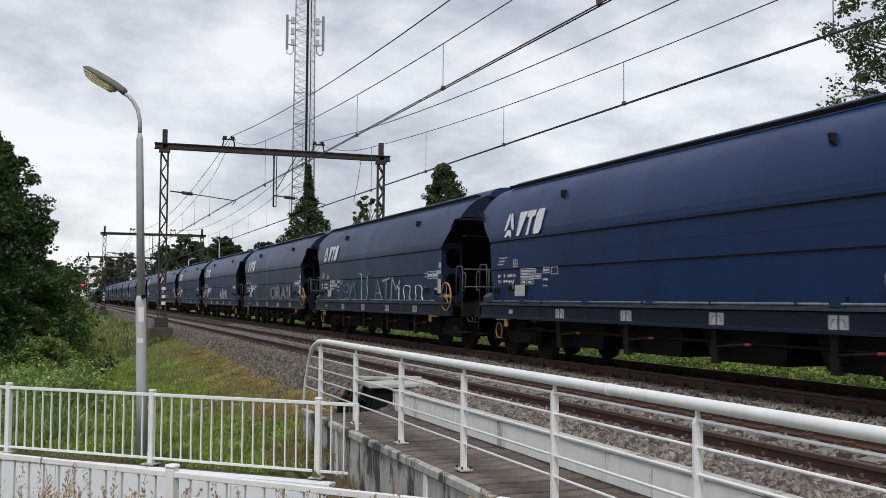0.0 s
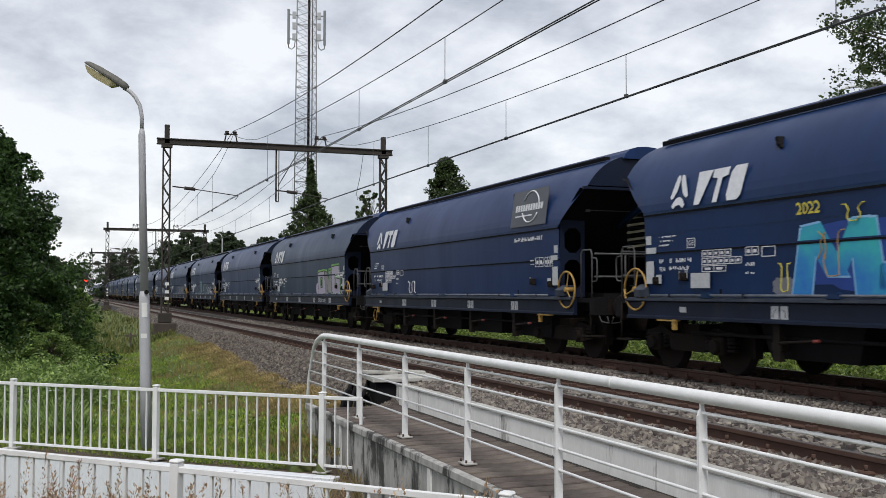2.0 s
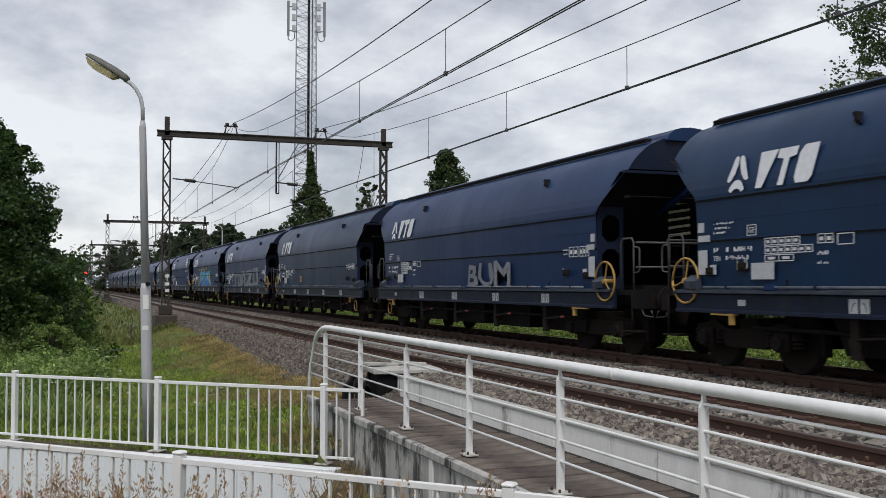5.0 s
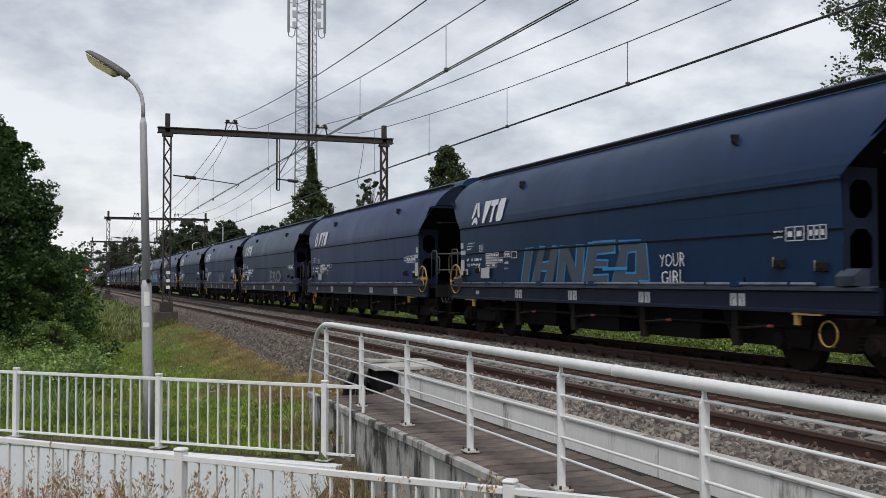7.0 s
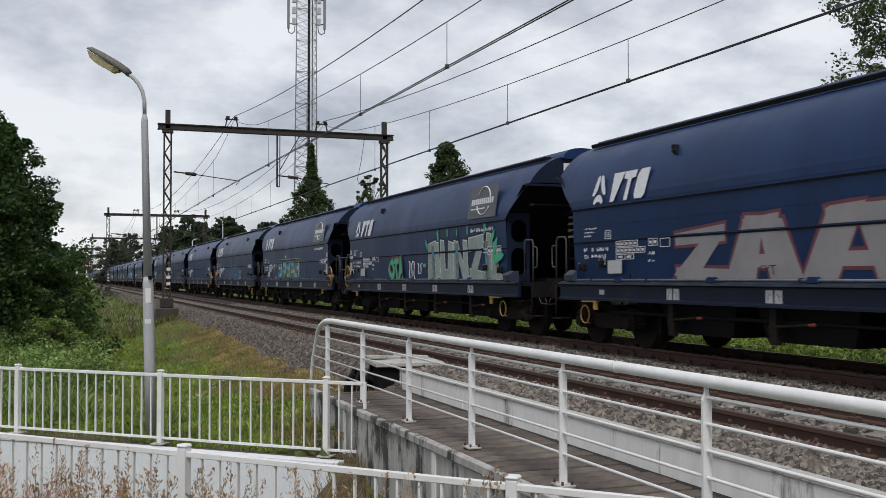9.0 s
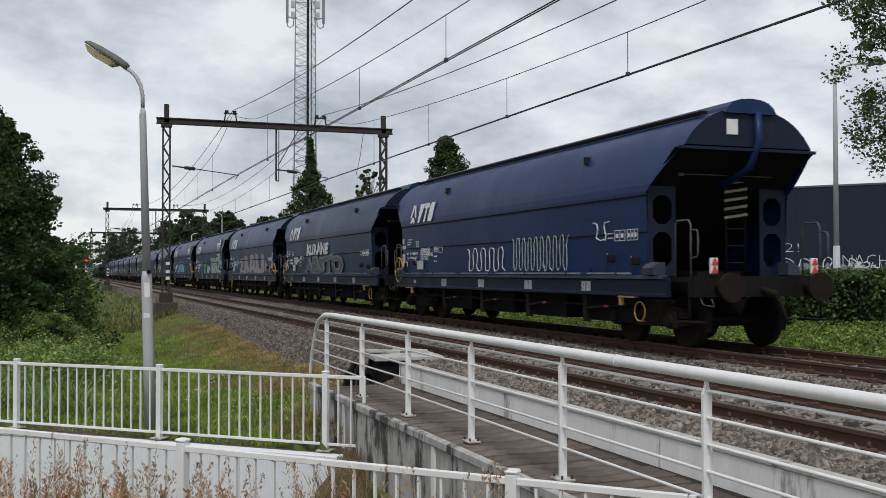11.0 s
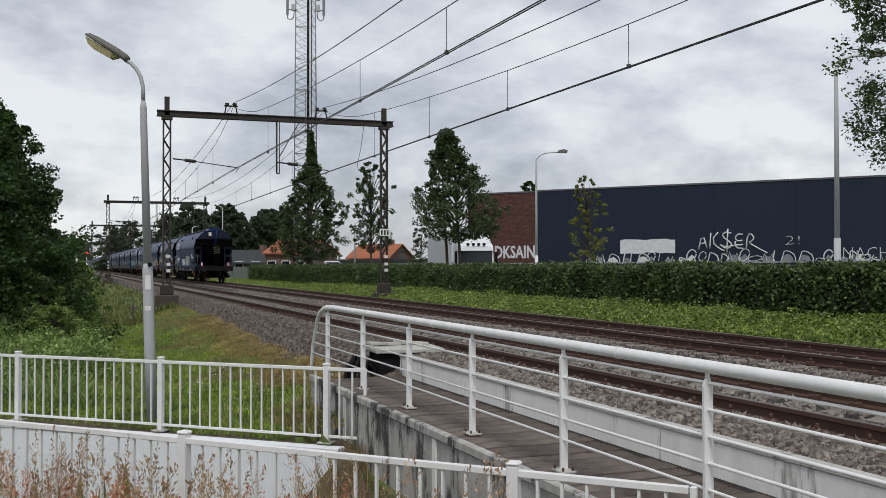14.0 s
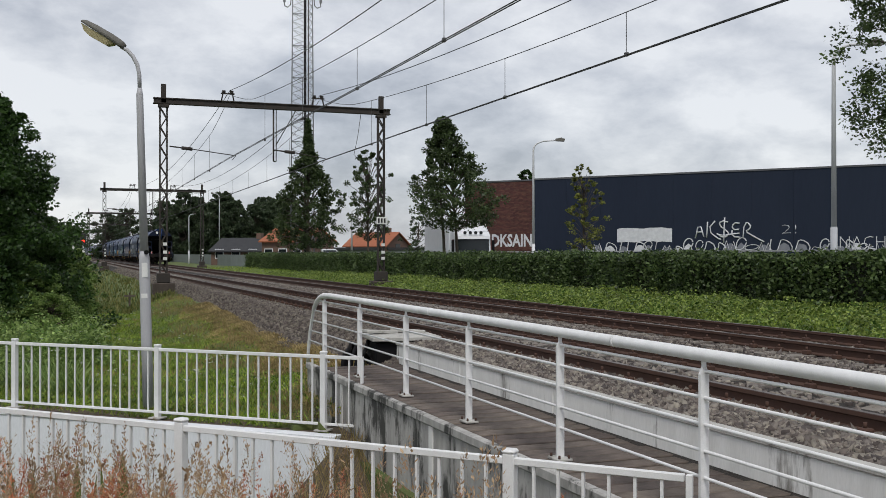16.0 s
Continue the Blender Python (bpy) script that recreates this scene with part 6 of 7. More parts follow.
def build_tree(label, at, height, crown_from, radius, mat, clumps, per, leaf, seed, shape="round", trunks=((0, 0),), trunk_r=0.12, lean=0.0, category="tree", name="tree", squeeze=1.0, spread=0.22):
    rng = np.random.default_rng(seed)
    rnd = random.Random(seed)
    t = thing(name, label, category, at)
    def width(h):
        if shape == "cone":
            return radius * (0.05 + 0.95 * (1 - h) ** 1.05) * (0.5 + 0.5 * min(1, h * 4.5))
        if shape == "spire":
            return radius * (0.30 * (1 - h) + 0.70 * max(0.0, 1 - h * 1.30) ** 0.75) * (0.55 + 0.45 * min(1, h * 5))
        if shape == "dome":
            return radius * math.sqrt(max(0.0, 1 - h * h))
        if shape == "flame":
            return radius * (0.06 + 0.94 * max(0.0, 1 - h) ** 1.12) * (0.45 + 0.55 * min(1, h * 4.2))
        if shape == "bush":
            return radius * (1 - h ** 1.5) ** 0.6
        return radius * max(0.06, math.sin(math.pi * (0.10 + 0.86 * h) ** 0.85)) ** 0.7
    cents = []
    for k in range(clumps):
        h = (k + rng.uniform(0, 1)) / clumps
        h = h ** (1.15 if shape == "cone" else 0.95)
        a = rng.uniform(0, math.tau)
        r = width(h) * (rng.uniform(0.2, 1.0) ** 0.5) * rng.uniform(0.72, 1.08) * (1.28 if rng.uniform() < 0.1 and shape != "bush" else 1.0)
        cents.append((r * math.cos(a) * squeeze + lean * h, r * math.sin(a), crown_from + (height - crown_from) * h))
    cents = np.array(cents)
    bm = B()
    for dx, dy in trunks:
        n = 7
        pts = [(dx + 0.05 * math.sin(i * 1.7 + seed) * i / n + lean * 0.6 * i / n, dy + 0.05 * math.cos(i * 2.1), -0.2 + (height * 0.9) * i / (n - 1)) for i in range(n)]
        tube(bm, pts, [trunk_r * (1 - 0.82 * i / (n - 1)) for i in range(n)], 9)
    part("trunk", bm, M_BARK, t)
    bm = B()
    for c in cents[:: max(1, clumps // 60)]:
        z0 = max(0.4, crown_from * 0.85 + (c[2] - crown_from) * 0.72)
        base = Vector((lean * 0.6 * z0 / height, 0, z0))
        tip = Vector(c)
        mid = base.lerp(tip, 0.5) + Vector((rnd.uniform(-0.1, 0.1), rnd.uniform(-0.1, 0.1), 0.12 * (tip - base).length))
        tube(bm, [base, mid, tip], [trunk_r * 0.32, trunk_r * 0.2, trunk_r * 0.06], 5)
    part("branching", bm, M_BARK, t)
    rad = spread * radius * rng.uniform(0.5, 1.4, (clumps, 1)) * (1.0 - 0.55 * (cents[:, 2:3] - crown_from) / (height - crown_from))
    pts = np.repeat(cents, per, axis=0) + rand_unit(rng, clumps * per) * np.repeat(rad, per, axis=0) * rng.uniform(0.1, 1, (clumps * per, 1)) ** 0.6 * np.array([1, 1, 0.75])
    me = leaves("crown", pts, leaf, mat, rng, 0.25)
    ob = new("crown", me)
    ob.parent = t
    return t


def stuff(name, me, label, category):
    return tagged(new(name, me), label, category, kind="stuff")


def blades(name, pts, height, width, mat, rng, lean=0.35):
    n = len(pts)
    h = height * rng.uniform(0.5, 1.25, (n, 1))
    a = rng.uniform(0, math.tau, n)
    up = np.stack([np.cos(a) * lean, np.sin(a) * lean, np.ones(n)], 1) * rng.uniform(0.7, 1.1, (n, 1))
    up = up / np.linalg.norm(up, axis=1, keepdims=True) * h * 0.5
    b = rng.uniform(0, math.tau, n)
    s = np.stack([np.cos(b), np.sin(b), np.zeros(n)], 1) * width * rng.uniform(0.6, 1.4, (n, 1))
    return quads(name, pts + up * 0.9, up, s, mat)


def scatter(rng, n, x0, x1, y0, y1, keep=None, near=0.0):
    """Random ground points, thicker towards y0 where near > 0."""
    x = rng.uniform(x0, x1, n)
    u = rng.uniform(0, 1, n)
    y = y0 + (y1 - y0) * u ** (1 + near)
    if keep is not None:
        ok = keep(x, y)
        x, y = x[ok], y[ok]
    return np.stack([x, y, ground_z(x, y)], 1)


def side_of(x, y):
    return (x - FENCE_AT.x) * FENCE_OUT.x + (y - FENCE_AT.y) * FENCE_OUT.y


def patchy(x, y, f, lo):
    v = np.sin(x * f + 1.3 * np.sin(y * f * 0.7)) * np.cos(y * f * 0.9 + 0.8 * np.sin(x * f * 1.3))
    return v > lo


def build_vegetation():
    rng = np.random.default_rng(5)
    behind = lambda x, y: (side_of(x, y) < -0.05) & (x < 4.55)
    p = scatter(rng, 210000, -9, 4.5, 12, 42, behind, 1.1)
    fresh = ((p[:, 0] < 3.1 + 0.5 * np.sin(p[:, 1] * 0.8) + 0.3 * np.sin(p[:, 1] * 2.3)) & (rng.uniform(0, 1, len(p)) < np.where(patchy(p[:, 0], p[:, 1], 1.9, 0.25), 0.66, 0.93))) | (rng.uniform(0, 1, len(p)) < np.where(patchy(p[:, 0], p[:, 1], 1.3, 0.1), 0.12, 0.35))
    stuff("grass", blades("grass", p[fresh], 0.13, 0.009, L_GRASS, rng, 0.8), "fresh green meadow grass", "grass")
    q = p[~fresh]
    stuff("dry_grass", blades("dry_grass", q, 0.12, 0.007, L_DRY, rng), "dry yellowed grass along the ballast", "grass")
    p = scatter(rng, 30000, -6, 3.9, 12, 34, behind, 0.8)
    p = p[patchy(p[:, 0], p[:, 1], 1.4, -0.15)]
    p[:, 2] += rng.uniform(0.02, 0.13, len(p))
    stuff("meadow_herbs", leaves("meadow_herbs", p, 0.032, L_WEED, rng, -0.1), "clover and low broad-leaved herbs in the meadow", "herbs")
    p = scatter(rng, 1500, -4, 1.0, 22, 34, lambda x, y: x < 1.0 - (y - 22) * 0.03, 0.2)
    tall = rng.uniform(0.35, 1.0, len(p)) * np.where(patchy(p[:, 0], p[:, 1], 1.2, -0.2), 1.0, 0.55)
    q = np.repeat(p, 26, axis=0)
    f = rng.uniform(0.1, 1, len(q))
    q = q + rng.normal(0, 0.075, (len(q), 3)) * np.array([1, 1, 0.3])
    q[:, 2] += np.repeat(tall, 26) * f
    stuff("rank_weeds", leaves("rank_weeds", q, 0.06, L_MID, rng, 0.2), "tall leafy nettles and weeds at the foot of the bush", "weeds")
    p = scatter(rng, 60000, 3.1, 4.75, 15.2, 36, lambda x, y: (side_of(x, y) < -0.05) & (x > 3.8 + 0.3 * np.sin(y * 0.9)), 0.6)
    p[:, 2] += smooth(4.3, 4.75, p[:, 0]) * 0.12
    stuff("withered_grass", blades("withered_grass", p, 0.10, 0.011, L_THATCH, rng, 0.9), "matted straw-coloured dry grass at the foot of the ballast", "grass")
    p = scatter(rng, 26000, -14, 4.3, 42, 130, lambda x, y: x < 4.3, 0.8)
    stuff("far_grass", blades("far_grass", p, 0.28, 0.025, L_MEADOW, rng), "grass farther along the line", "grass")
    p = scatter(rng, 18000, -9, 0.6, 18, 34, lambda x, y: (side_of(x, y) < -1.2) & (x < 0.4 - (y - 20) * 0.03), 0.3)
    stuff("tall_grass", blades("tall_grass", p, 0.50, 0.012, L_MID, rng, 0.9), "tall rank grass in front of the bushes", "grass")
    p = scatter(rng, 260, -7, 3.0, 15, 36, lambda x, y: side_of(x, y) < -0.4, 0.4)
    p[:, 2] += rng.uniform(0.15, 0.6, len(p))
    p = np.repeat(p, 7, axis=0) + rng.normal(0, 0.035, (len(p) * 7, 3)) * np.array([1, 1, 0.3])
    stuff("white_umbels", leaves("white_umbels", p, 0.02, L_UMBEL, rng), "small white umbel flowers in the tall grass", "flowers")
    # weeds on the far verge
    verge = lambda x, y: x > 12.75 + 0.25 * np.sin(y * 0.9)
    p = scatter(rng, 180000, 12.6, 18.9, 4, 70, verge, 0.7)
    p[:, 2] += rng.uniform(0.0, 1.0, len(p)) * (0.10 + 0.16 * patchy(p[:, 0], p[:, 1], 1.1, 0.0) + 0.14 * patchy(p[:, 0], p[:, 1], 2.7, 0.3))
    me = leaves("verge_weeds", p, 0.062, L_WEED, rng, -0.1)
    stuff("verge_weeds", me, "bright green weeds and nettles on the verge", "weeds")
    p = scatter(rng, 14000, 12.9, 18.9, 6, 112, None, 0.5)
    stuff("verge_grass", blades("verge_grass", p, 0.24, 0.012, L_GRASS, rng, 0.7), "long grass on the far verge", "grass")
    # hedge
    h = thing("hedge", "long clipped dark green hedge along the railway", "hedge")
    # A solid near-black box puts the hedge's inner shade behind the leaves.
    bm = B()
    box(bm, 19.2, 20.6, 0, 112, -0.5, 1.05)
    part("hedge_core", bm, M_HEDGECORE, h, "dark filler box, the hedge's inner shade")
    n = 210000
    y = 2 + 110 * rng.uniform(0, 1, n) ** 1.35
    face = rng.uniform(0, 1, n) < 0.62
    x = np.where(face, 19.07 + rng.normal(0, 0.19, n) + 0.14 * np.sin(y * 1.3) + 0.12 * np.sin(y * 3.1), rng.uniform(19.0, 20.7, n))
    z = np.where(face, rng.uniform(-0.45, 1.22, n), 1.16 + rng.normal(0, 0.085, n) + 0.06 * np.sin(y * 0.7) + 0.04 * np.sin(y * 2.3))
    ob = new("hedge_leaves", leaves("hedge_leaves", np.stack([x, y, z], 1), 0.088, L_HEDGE, rng, 0.15))
    ob.parent = h
    # foreground: seeding grasses and sorrel on the near bank
    near = lambda x, y: (side_of(x, y) > 5.62) & (side_of(x, y) < 9.5) & (x < 3.4) & (x > -4)
    p = scatter(rng, 24000, -3.5, 3.4, 2.6, 11, near)
    stuff("bank_grass", blades("bank_grass", p, 0.46, 0.0048, L_DRY, rng, 0.35), "yellowing grass on the near bank", "grass")
    p = scatter(rng, 14000, -3.5, 3.4, 2.6, 11, near)
    stuff("bank_green_grass", blades("bank_green_grass", p, 0.40, 0.004, L_GRASS, rng, 0.35), "green blades on the near bank", "grass")

    def plumes(name, count, where, tall, mat_head, label, seed, grains, gsize):
        r = np.random.default_rng(seed)
        pts = scatter(r, count * 6, -3.2, 3.2, 3.4, 9.5, where)[:count]
        cs, us, ss = [], [], []
        for q in pts:
            hgt = tall * r.uniform(0.6, 1.1)
            lean = r.normal(0, 0.12, 2)
            k = 9
            for i in range(k):
                f0, f1 = i / k, (i + 1) / k
                a = q + np.array([lean[0] * f0 * f0, lean[1] * f0 * f0, hgt * f0])
                b = q + np.array([lean[0] * f1 * f1, lean[1] * f1 * f1, hgt * f1])
                d = (b - a) * 0.55
                cs.append((a + b) / 2)
                us.append(d)
                ss.append(np.array([r.normal() * 0.0016, r.normal() * 0.0016, 0]))
            for _ in range(grains):
                f = 0.66 + 0.36 * r.uniform()
                side = r.normal(0, 1, 3) * np.array([0.022, 0.022, 0.016]) * (1.15 - f) * 3.0
                cs.append(q + np.array([lean[0] * f * f, lean[1] * f * f, hgt * f]) + side)
                us.append(np.array([side[0] * 0.3 + r.normal() * 0.003, side[1] * 0.3 + r.normal() * 0.003, gsize * r.uniform(0.6, 1.4)]))
                ss.append(np.array([r.normal() * gsize * 0.30, r.normal() * gsize * 0.30, 0]))
        stuff(name, quads(name, cs, us, ss, mat_head), label, "grass")
    leftish = lambda x, y: near(x, y) & (rng.uniform(0, 1, len(x)) < np.clip(1.15 - (x * 0.94 - y * 0.02 + 0.2) * 0.36, 0.12, 1))
    plumes("seeding_grass", 400, leftish, 0.98, L_STRAW, "tall pale seeding grasses on the near bank", 11, 75, 0.011)
    right = lambda x, y: near(x, y) & (x > 0.9)
    plumes("pale_stalks", 70, right, 0.85, L_STRAW, "thin pale dry stalks before the fence", 14, 40, 0.010)
    n = 700
    u, vv = rng.uniform(3.1, 4.3, n), rng.uniform(0.2, 2.6, n)
    px = FENCE_AT.x + FENCE_DIR.x * u + FENCE_OUT.x * (vv + 0.14)
    py = FENCE_AT.y + FENCE_DIR.y * u + FENCE_OUT.y * (vv + 0.14)
    pts = np.stack([px, py, -1.2 - (vv - 0.1) * 0.394], 1)
    stuff("slope_weeds", blades("slope_weeds", pts[px < 3.66], 0.38, 0.007, L_DRY, rng, 0.5), "withered weeds on the soil slope", "weeds")
    plumes("sorrel", 320, leftish, 0.80, L_SORREL, "rust-red sorrel stalks on the near bank", 12, 150, 0.009)


# Shade inside the hedge, as a plain dark colour.
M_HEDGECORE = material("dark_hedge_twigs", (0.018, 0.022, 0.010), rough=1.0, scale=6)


def stones():
    rng = np.random.default_rng(9)

    def zone(n, x0, x1, y0, y1, zf, size, near=0.8):
        x = rng.uniform(x0, x1, n)
        y = y0 + (y1 - y0) * rng.uniform(0, 1, n) ** (1 + near)
        return np.stack([x, y, zf(x)], 1), np.full(n, size)
    bed = lambda x: np.interp(x, [4.55, 5.35, 5.55, 8.15, 8.85, 9.55, 12.1, 12.5, 13.1], [-0.72, -0.24, -0.20, -0.20, -0.26, -0.20, -0.20, -0.28, -0.6])
    parts = [zone(15000, 5.15, 6.05, 1.5, 17, lambda x: np.interp(x, [5.1, 5.4, 6.1], [-0.215, -0.175, -0.16]), 0.033, 0.3),
             zone(26000, 7.65, 10.05, 2, 60, bed, 0.030, 0.8),
             zone(4500, 6.15, 7.55, 2, 30, lambda x: bed(x) + 0.0, 0.030, 0.7),
             zone(3500, 10.15, 11.55, 3, 30, lambda x: bed(x), 0.030, 0.7),
             zone(3000, 11.65, 12.9, 4, 45, bed, 0.032, 0.7)]
    shoulder = [zone(36000, 4.5, 6.05, 15.3, 110, bed, 0.034, 1.1)]
    pile(rng, parts, "ballast_stones", M_STONE, "loose grey-brown crushed stones between and beside the rails")
    pile(rng, shoulder, "shoulder_stones", M_DIRTYSTONE, "darker weathered crushed stones on the ballast shoulder")


def pile(rng, parts, name, mat, label):
    c = np.concatenate([p[0] for p in parts])
    s = np.concatenate([p[1] for p in parts]) * rng.uniform(0.6, 1.45, len(c))
    n = len(c)
    corner = np.array([(a, b, d) for a in (-1, 1) for b in (-1, 1) for d in (-1, 1)], float)
    v = corner[None] * rng.uniform(0.55, 0.95, (n, 8, 3)) * np.stack([np.ones(n), rng.uniform(0.6, 1, n), rng.uniform(0.5, 0.9, n)], 1)[:, None, :]
    a = rng.uniform(0, math.tau, n)
    ca, sa = np.cos(a)[:, None], np.sin(a)[:, None]
    v = np.stack([v[..., 0] * ca - v[..., 1] * sa, v[..., 0] * sa + v[..., 1] * ca, v[..., 2] + 0.5 * rng.normal(size=(n, 1)) * v[..., 0] + 0.35 * rng.normal(size=(n, 1)) * v[..., 1]], -1)
    v = v * s[:, None, None] + c[:, None, :]
    q = np.array([(0, 1, 3, 2), (4, 6, 7, 5), (0, 4, 5, 1), (2, 3, 7, 6), (0, 2, 6, 4), (1, 5, 7, 3)], np.int32)
    f = (q[None] + (np.arange(n, dtype=np.int32) * 8)[:, None, None]).reshape(-1)
    me = bpy.data.meshes.new(name)
    me.vertices.add(n * 8)
    me.vertices.foreach_set("co", v.reshape(-1))
    me.loops.add(len(f))
    me.loops.foreach_set("vertex_index", f)
    me.polygons.add(n * 6)
    me.polygons.foreach_set("loop_start", np.arange(n * 6, dtype=np.int32) * 4)
    me.update(calc_edges=True)
    me.materials.append(mat)
    stuff(name, me, label, "ballast")


# ---- beyond the tracks ----
WALL_C, WALL_D = Vector((36.95, 76.89, 0)), Vector((0.6222, -0.7828, 0))
WALL_TURN = math.degrees(math.atan2(WALL_D.y, WALL_D.x))


def build_hall():
    hall = thing("warehouse", "long windowless hall with charcoal cladding and a brick end", "warehouse", tuple(WALL_C), turn=WALL_TURN)
    bm = B()
    box(bm, 0.0, 52, 0, 18, -0.8, 7.42)
    body = part("clad_wall", bm, M_DARKPANEL, hall, "charcoal blue cladding")
    for k in range(17):
        bm = B()
        box(bm, k * 3.0 + 0.004, k * 3.0 + 2.996, -0.05, -0.002, -0.8, 7.40, 0.002)
        part("cladding_panel", bm, M_DARKPANEL, body)
    bm = B()
    box(bm, -0.02, 52, -0.10, 0.2, 7.42, 7.55)
    part("roof_edge", bm, M_GREYROOF, hall)
    bm = B()
    box(bm, -6.6, -0.02, 0, 14, -0.8, 7.38)
    bw = part("brick_wall", bm, M_MORTAR, hall, "dark red brick end wall")
    vs, fs = [], []
    rows = 64
    for r in range(rows):
        z = 0.6 + r * (6.75 / rows)
        x = -6.6 + (0.12 if r % 2 else 0)
        while x < -0.1:
            w = min(0.235, -0.03 - x)
            b = len(vs)
            vs += [(xx, yy, zz) for xx in (x, x + w) for yy in (-0.012, 0.002) for zz in (z, z + 0.088)]
            fs += [tuple(b + i for i in qd) for qd in ((0, 4, 5, 1), (0, 1, 3, 2), (4, 6, 7, 5), (0, 2, 6, 4), (1, 5, 7, 3))]
            x += 0.245
    o = new("bricks", from_arrays("bricks", vs, fs, M_BRICK))
    o.parent = bw
    tagged(o, "rows of dark red bricks", kind="stuff")
    bm = B()
    box(bm, -6.65, 0, -0.06, 0.3, 7.38, 7.5)
    part("parapet", bm, M_GREYROOF, hall)

    def word(text, u, z, width, height, mat, bold=0.0, y=-0.062):
        me = word_mesh(text, height * 1.38, mat, width, 0, bold)
        for v in me.vertices:
            v.co = Vector((-v.co.y, 0, v.co.z))
        again("graffiti_lettering", me, hall, pose(u, y, z), "white sprayed letters")
    strokes = (
        ((0.0, 0.0), (0.35, 1.3), (0.75, 0.1)), ((0.15, 0.45), (0.62, 0.5)),
        ((1.0, 0.05), (1.1, 1.25)), ((1.75, 1.3), (1.08, 0.65), (1.9, 0.0), (2.3, -0.1)),
        ((2.9, 1.2), (2.3, 1.35), (2.05, 0.95), (2.8, 0.6), (3.0, 0.2), (2.4, 0.0), (2.05, 0.3)), ((2.6, 1.55), (2.5, -0.35)),
        ((3.9, 1.1), (3.3, 1.15), (3.25, 0.6), (3.85, 0.65)), ((3.25, 0.6), (3.2, 0.1), (3.95, 0.05)),
        ((4.2, 0.0), (4.3, 1.2), (4.85, 1.05), (4.8, 0.6), (4.3, 0.55), (5.0, 0.15), (6.0, -0.3)),
        ((1.9, 0.35), (2.4, 0.15), (3.1, 0.3), (3.9, 0.35)))
    for line in strokes:
        bm = B()
        pts = [(13.75 + u * 0.86, -0.07, 2.45 + z) for u, z in line]
        smoothed = [pts[0]]
        for p, q in zip(pts, pts[1:]):
            smoothed += [tuple(p[i] + (q[i] - p[i]) * f for i in range(3)) for f in (0.35, 0.65)]
        tube(bm, smoothed + [pts[-1]], 0.055, 5)
        part("graffiti_line", bm, M_SPRAYWHITE, hall, "white sprayed letter stroke")
    word("2!", 20.2, 2.75, 1.0, 0.7, M_SPRAYWHITE, -0.03)
    word("NACH", 24.2, 1.7, 3.0, 0.9, M_SPRAYWHITE, -0.03)
    word("DKSAIN", -3.95, 1.85, 3.8, 1.05, M_SPRAYWHITE, 0.04, -0.02)
    bm = B()
    rnd = random.Random(4)
    lo = [(7.4 + 4.5 * k / 12, 2.22 + rnd.uniform(-0.06, 0.06)) for k in range(13)]
    hi = [(11.9 - 4.5 * k / 12, 3.28 + rnd.uniform(-0.06, 0.05)) for k in range(13)]
    bm.faces.new([bm.verts.new((u, -0.06, z)) for u, z in lo + hi])
    part("sprayed_block", bm, M_SPRAYWHITE, hall, "pale sprayed block")
    u = 4.4
    while u < 34:
        w, h = rnd.uniform(0.5, 1.1), rnd.uniform(0.35, 0.95)
        kind = rnd.choice(("arch", "zig", "loop", "arch", "bar"))
        if kind == "arch":
            pts = [(u + w * 0.5 * (1 - math.cos(a)) + 0.1 * math.sin(3 * a), -0.065, 1.40 + h * math.sin(a)) for a in np.linspace(0, math.pi, 9)]
        elif kind == "zig":
            pts = [(u + w * q / 4 + rnd.uniform(-0.05, 0.05), -0.065, 1.40 + h * (q % 2) * rnd.uniform(0.7, 1.0)) for q in range(5)]
        elif kind == "loop":
            pts = [(u + w * 0.5 + 0.5 * w * math.cos(a), -0.065, 1.55 + h * 0.5 + h * 0.5 * math.sin(a * 1.1)) for a in np.linspace(0.4, 5.9, 13)]
        else:
            pts = [(u + rnd.uniform(0, 0.2), -0.065, 1.35), (u + w * 0.2, -0.065, 1.5 + h * 0.6), (u + w * 0.3, -0.065, 1.7 + h * 0.7)]
        bm = B()
        tube(bm, pts, rnd.uniform(0.03, 0.055), 4)
        part("graffiti_line", bm, M_SPRAYWHITE, hall)
        if rnd.random() < 0.6:
            bm = B()
            bm.faces.new([bm.verts.new((u + w * 0.5 + w * 0.45 * math.cos(a) * rnd.uniform(0.8, 1.1), -0.058, 1.42 + h * 0.75 * math.sin(a) * rnd.uniform(0.8, 1.0))) for a in np.linspace(0, math.pi, 9)])
            part("graffiti_patch", bm, rnd.choice((M_SPRAYSILVER, M_SPRAYSILVER, M_SPRAYWHITE)), hall)
        u += w * rnd.uniform(0.7, 1.25)


M_MORTAR = material("dark_mortar", (0.05, 0.04, 0.037), rough=0.95, scale=2)


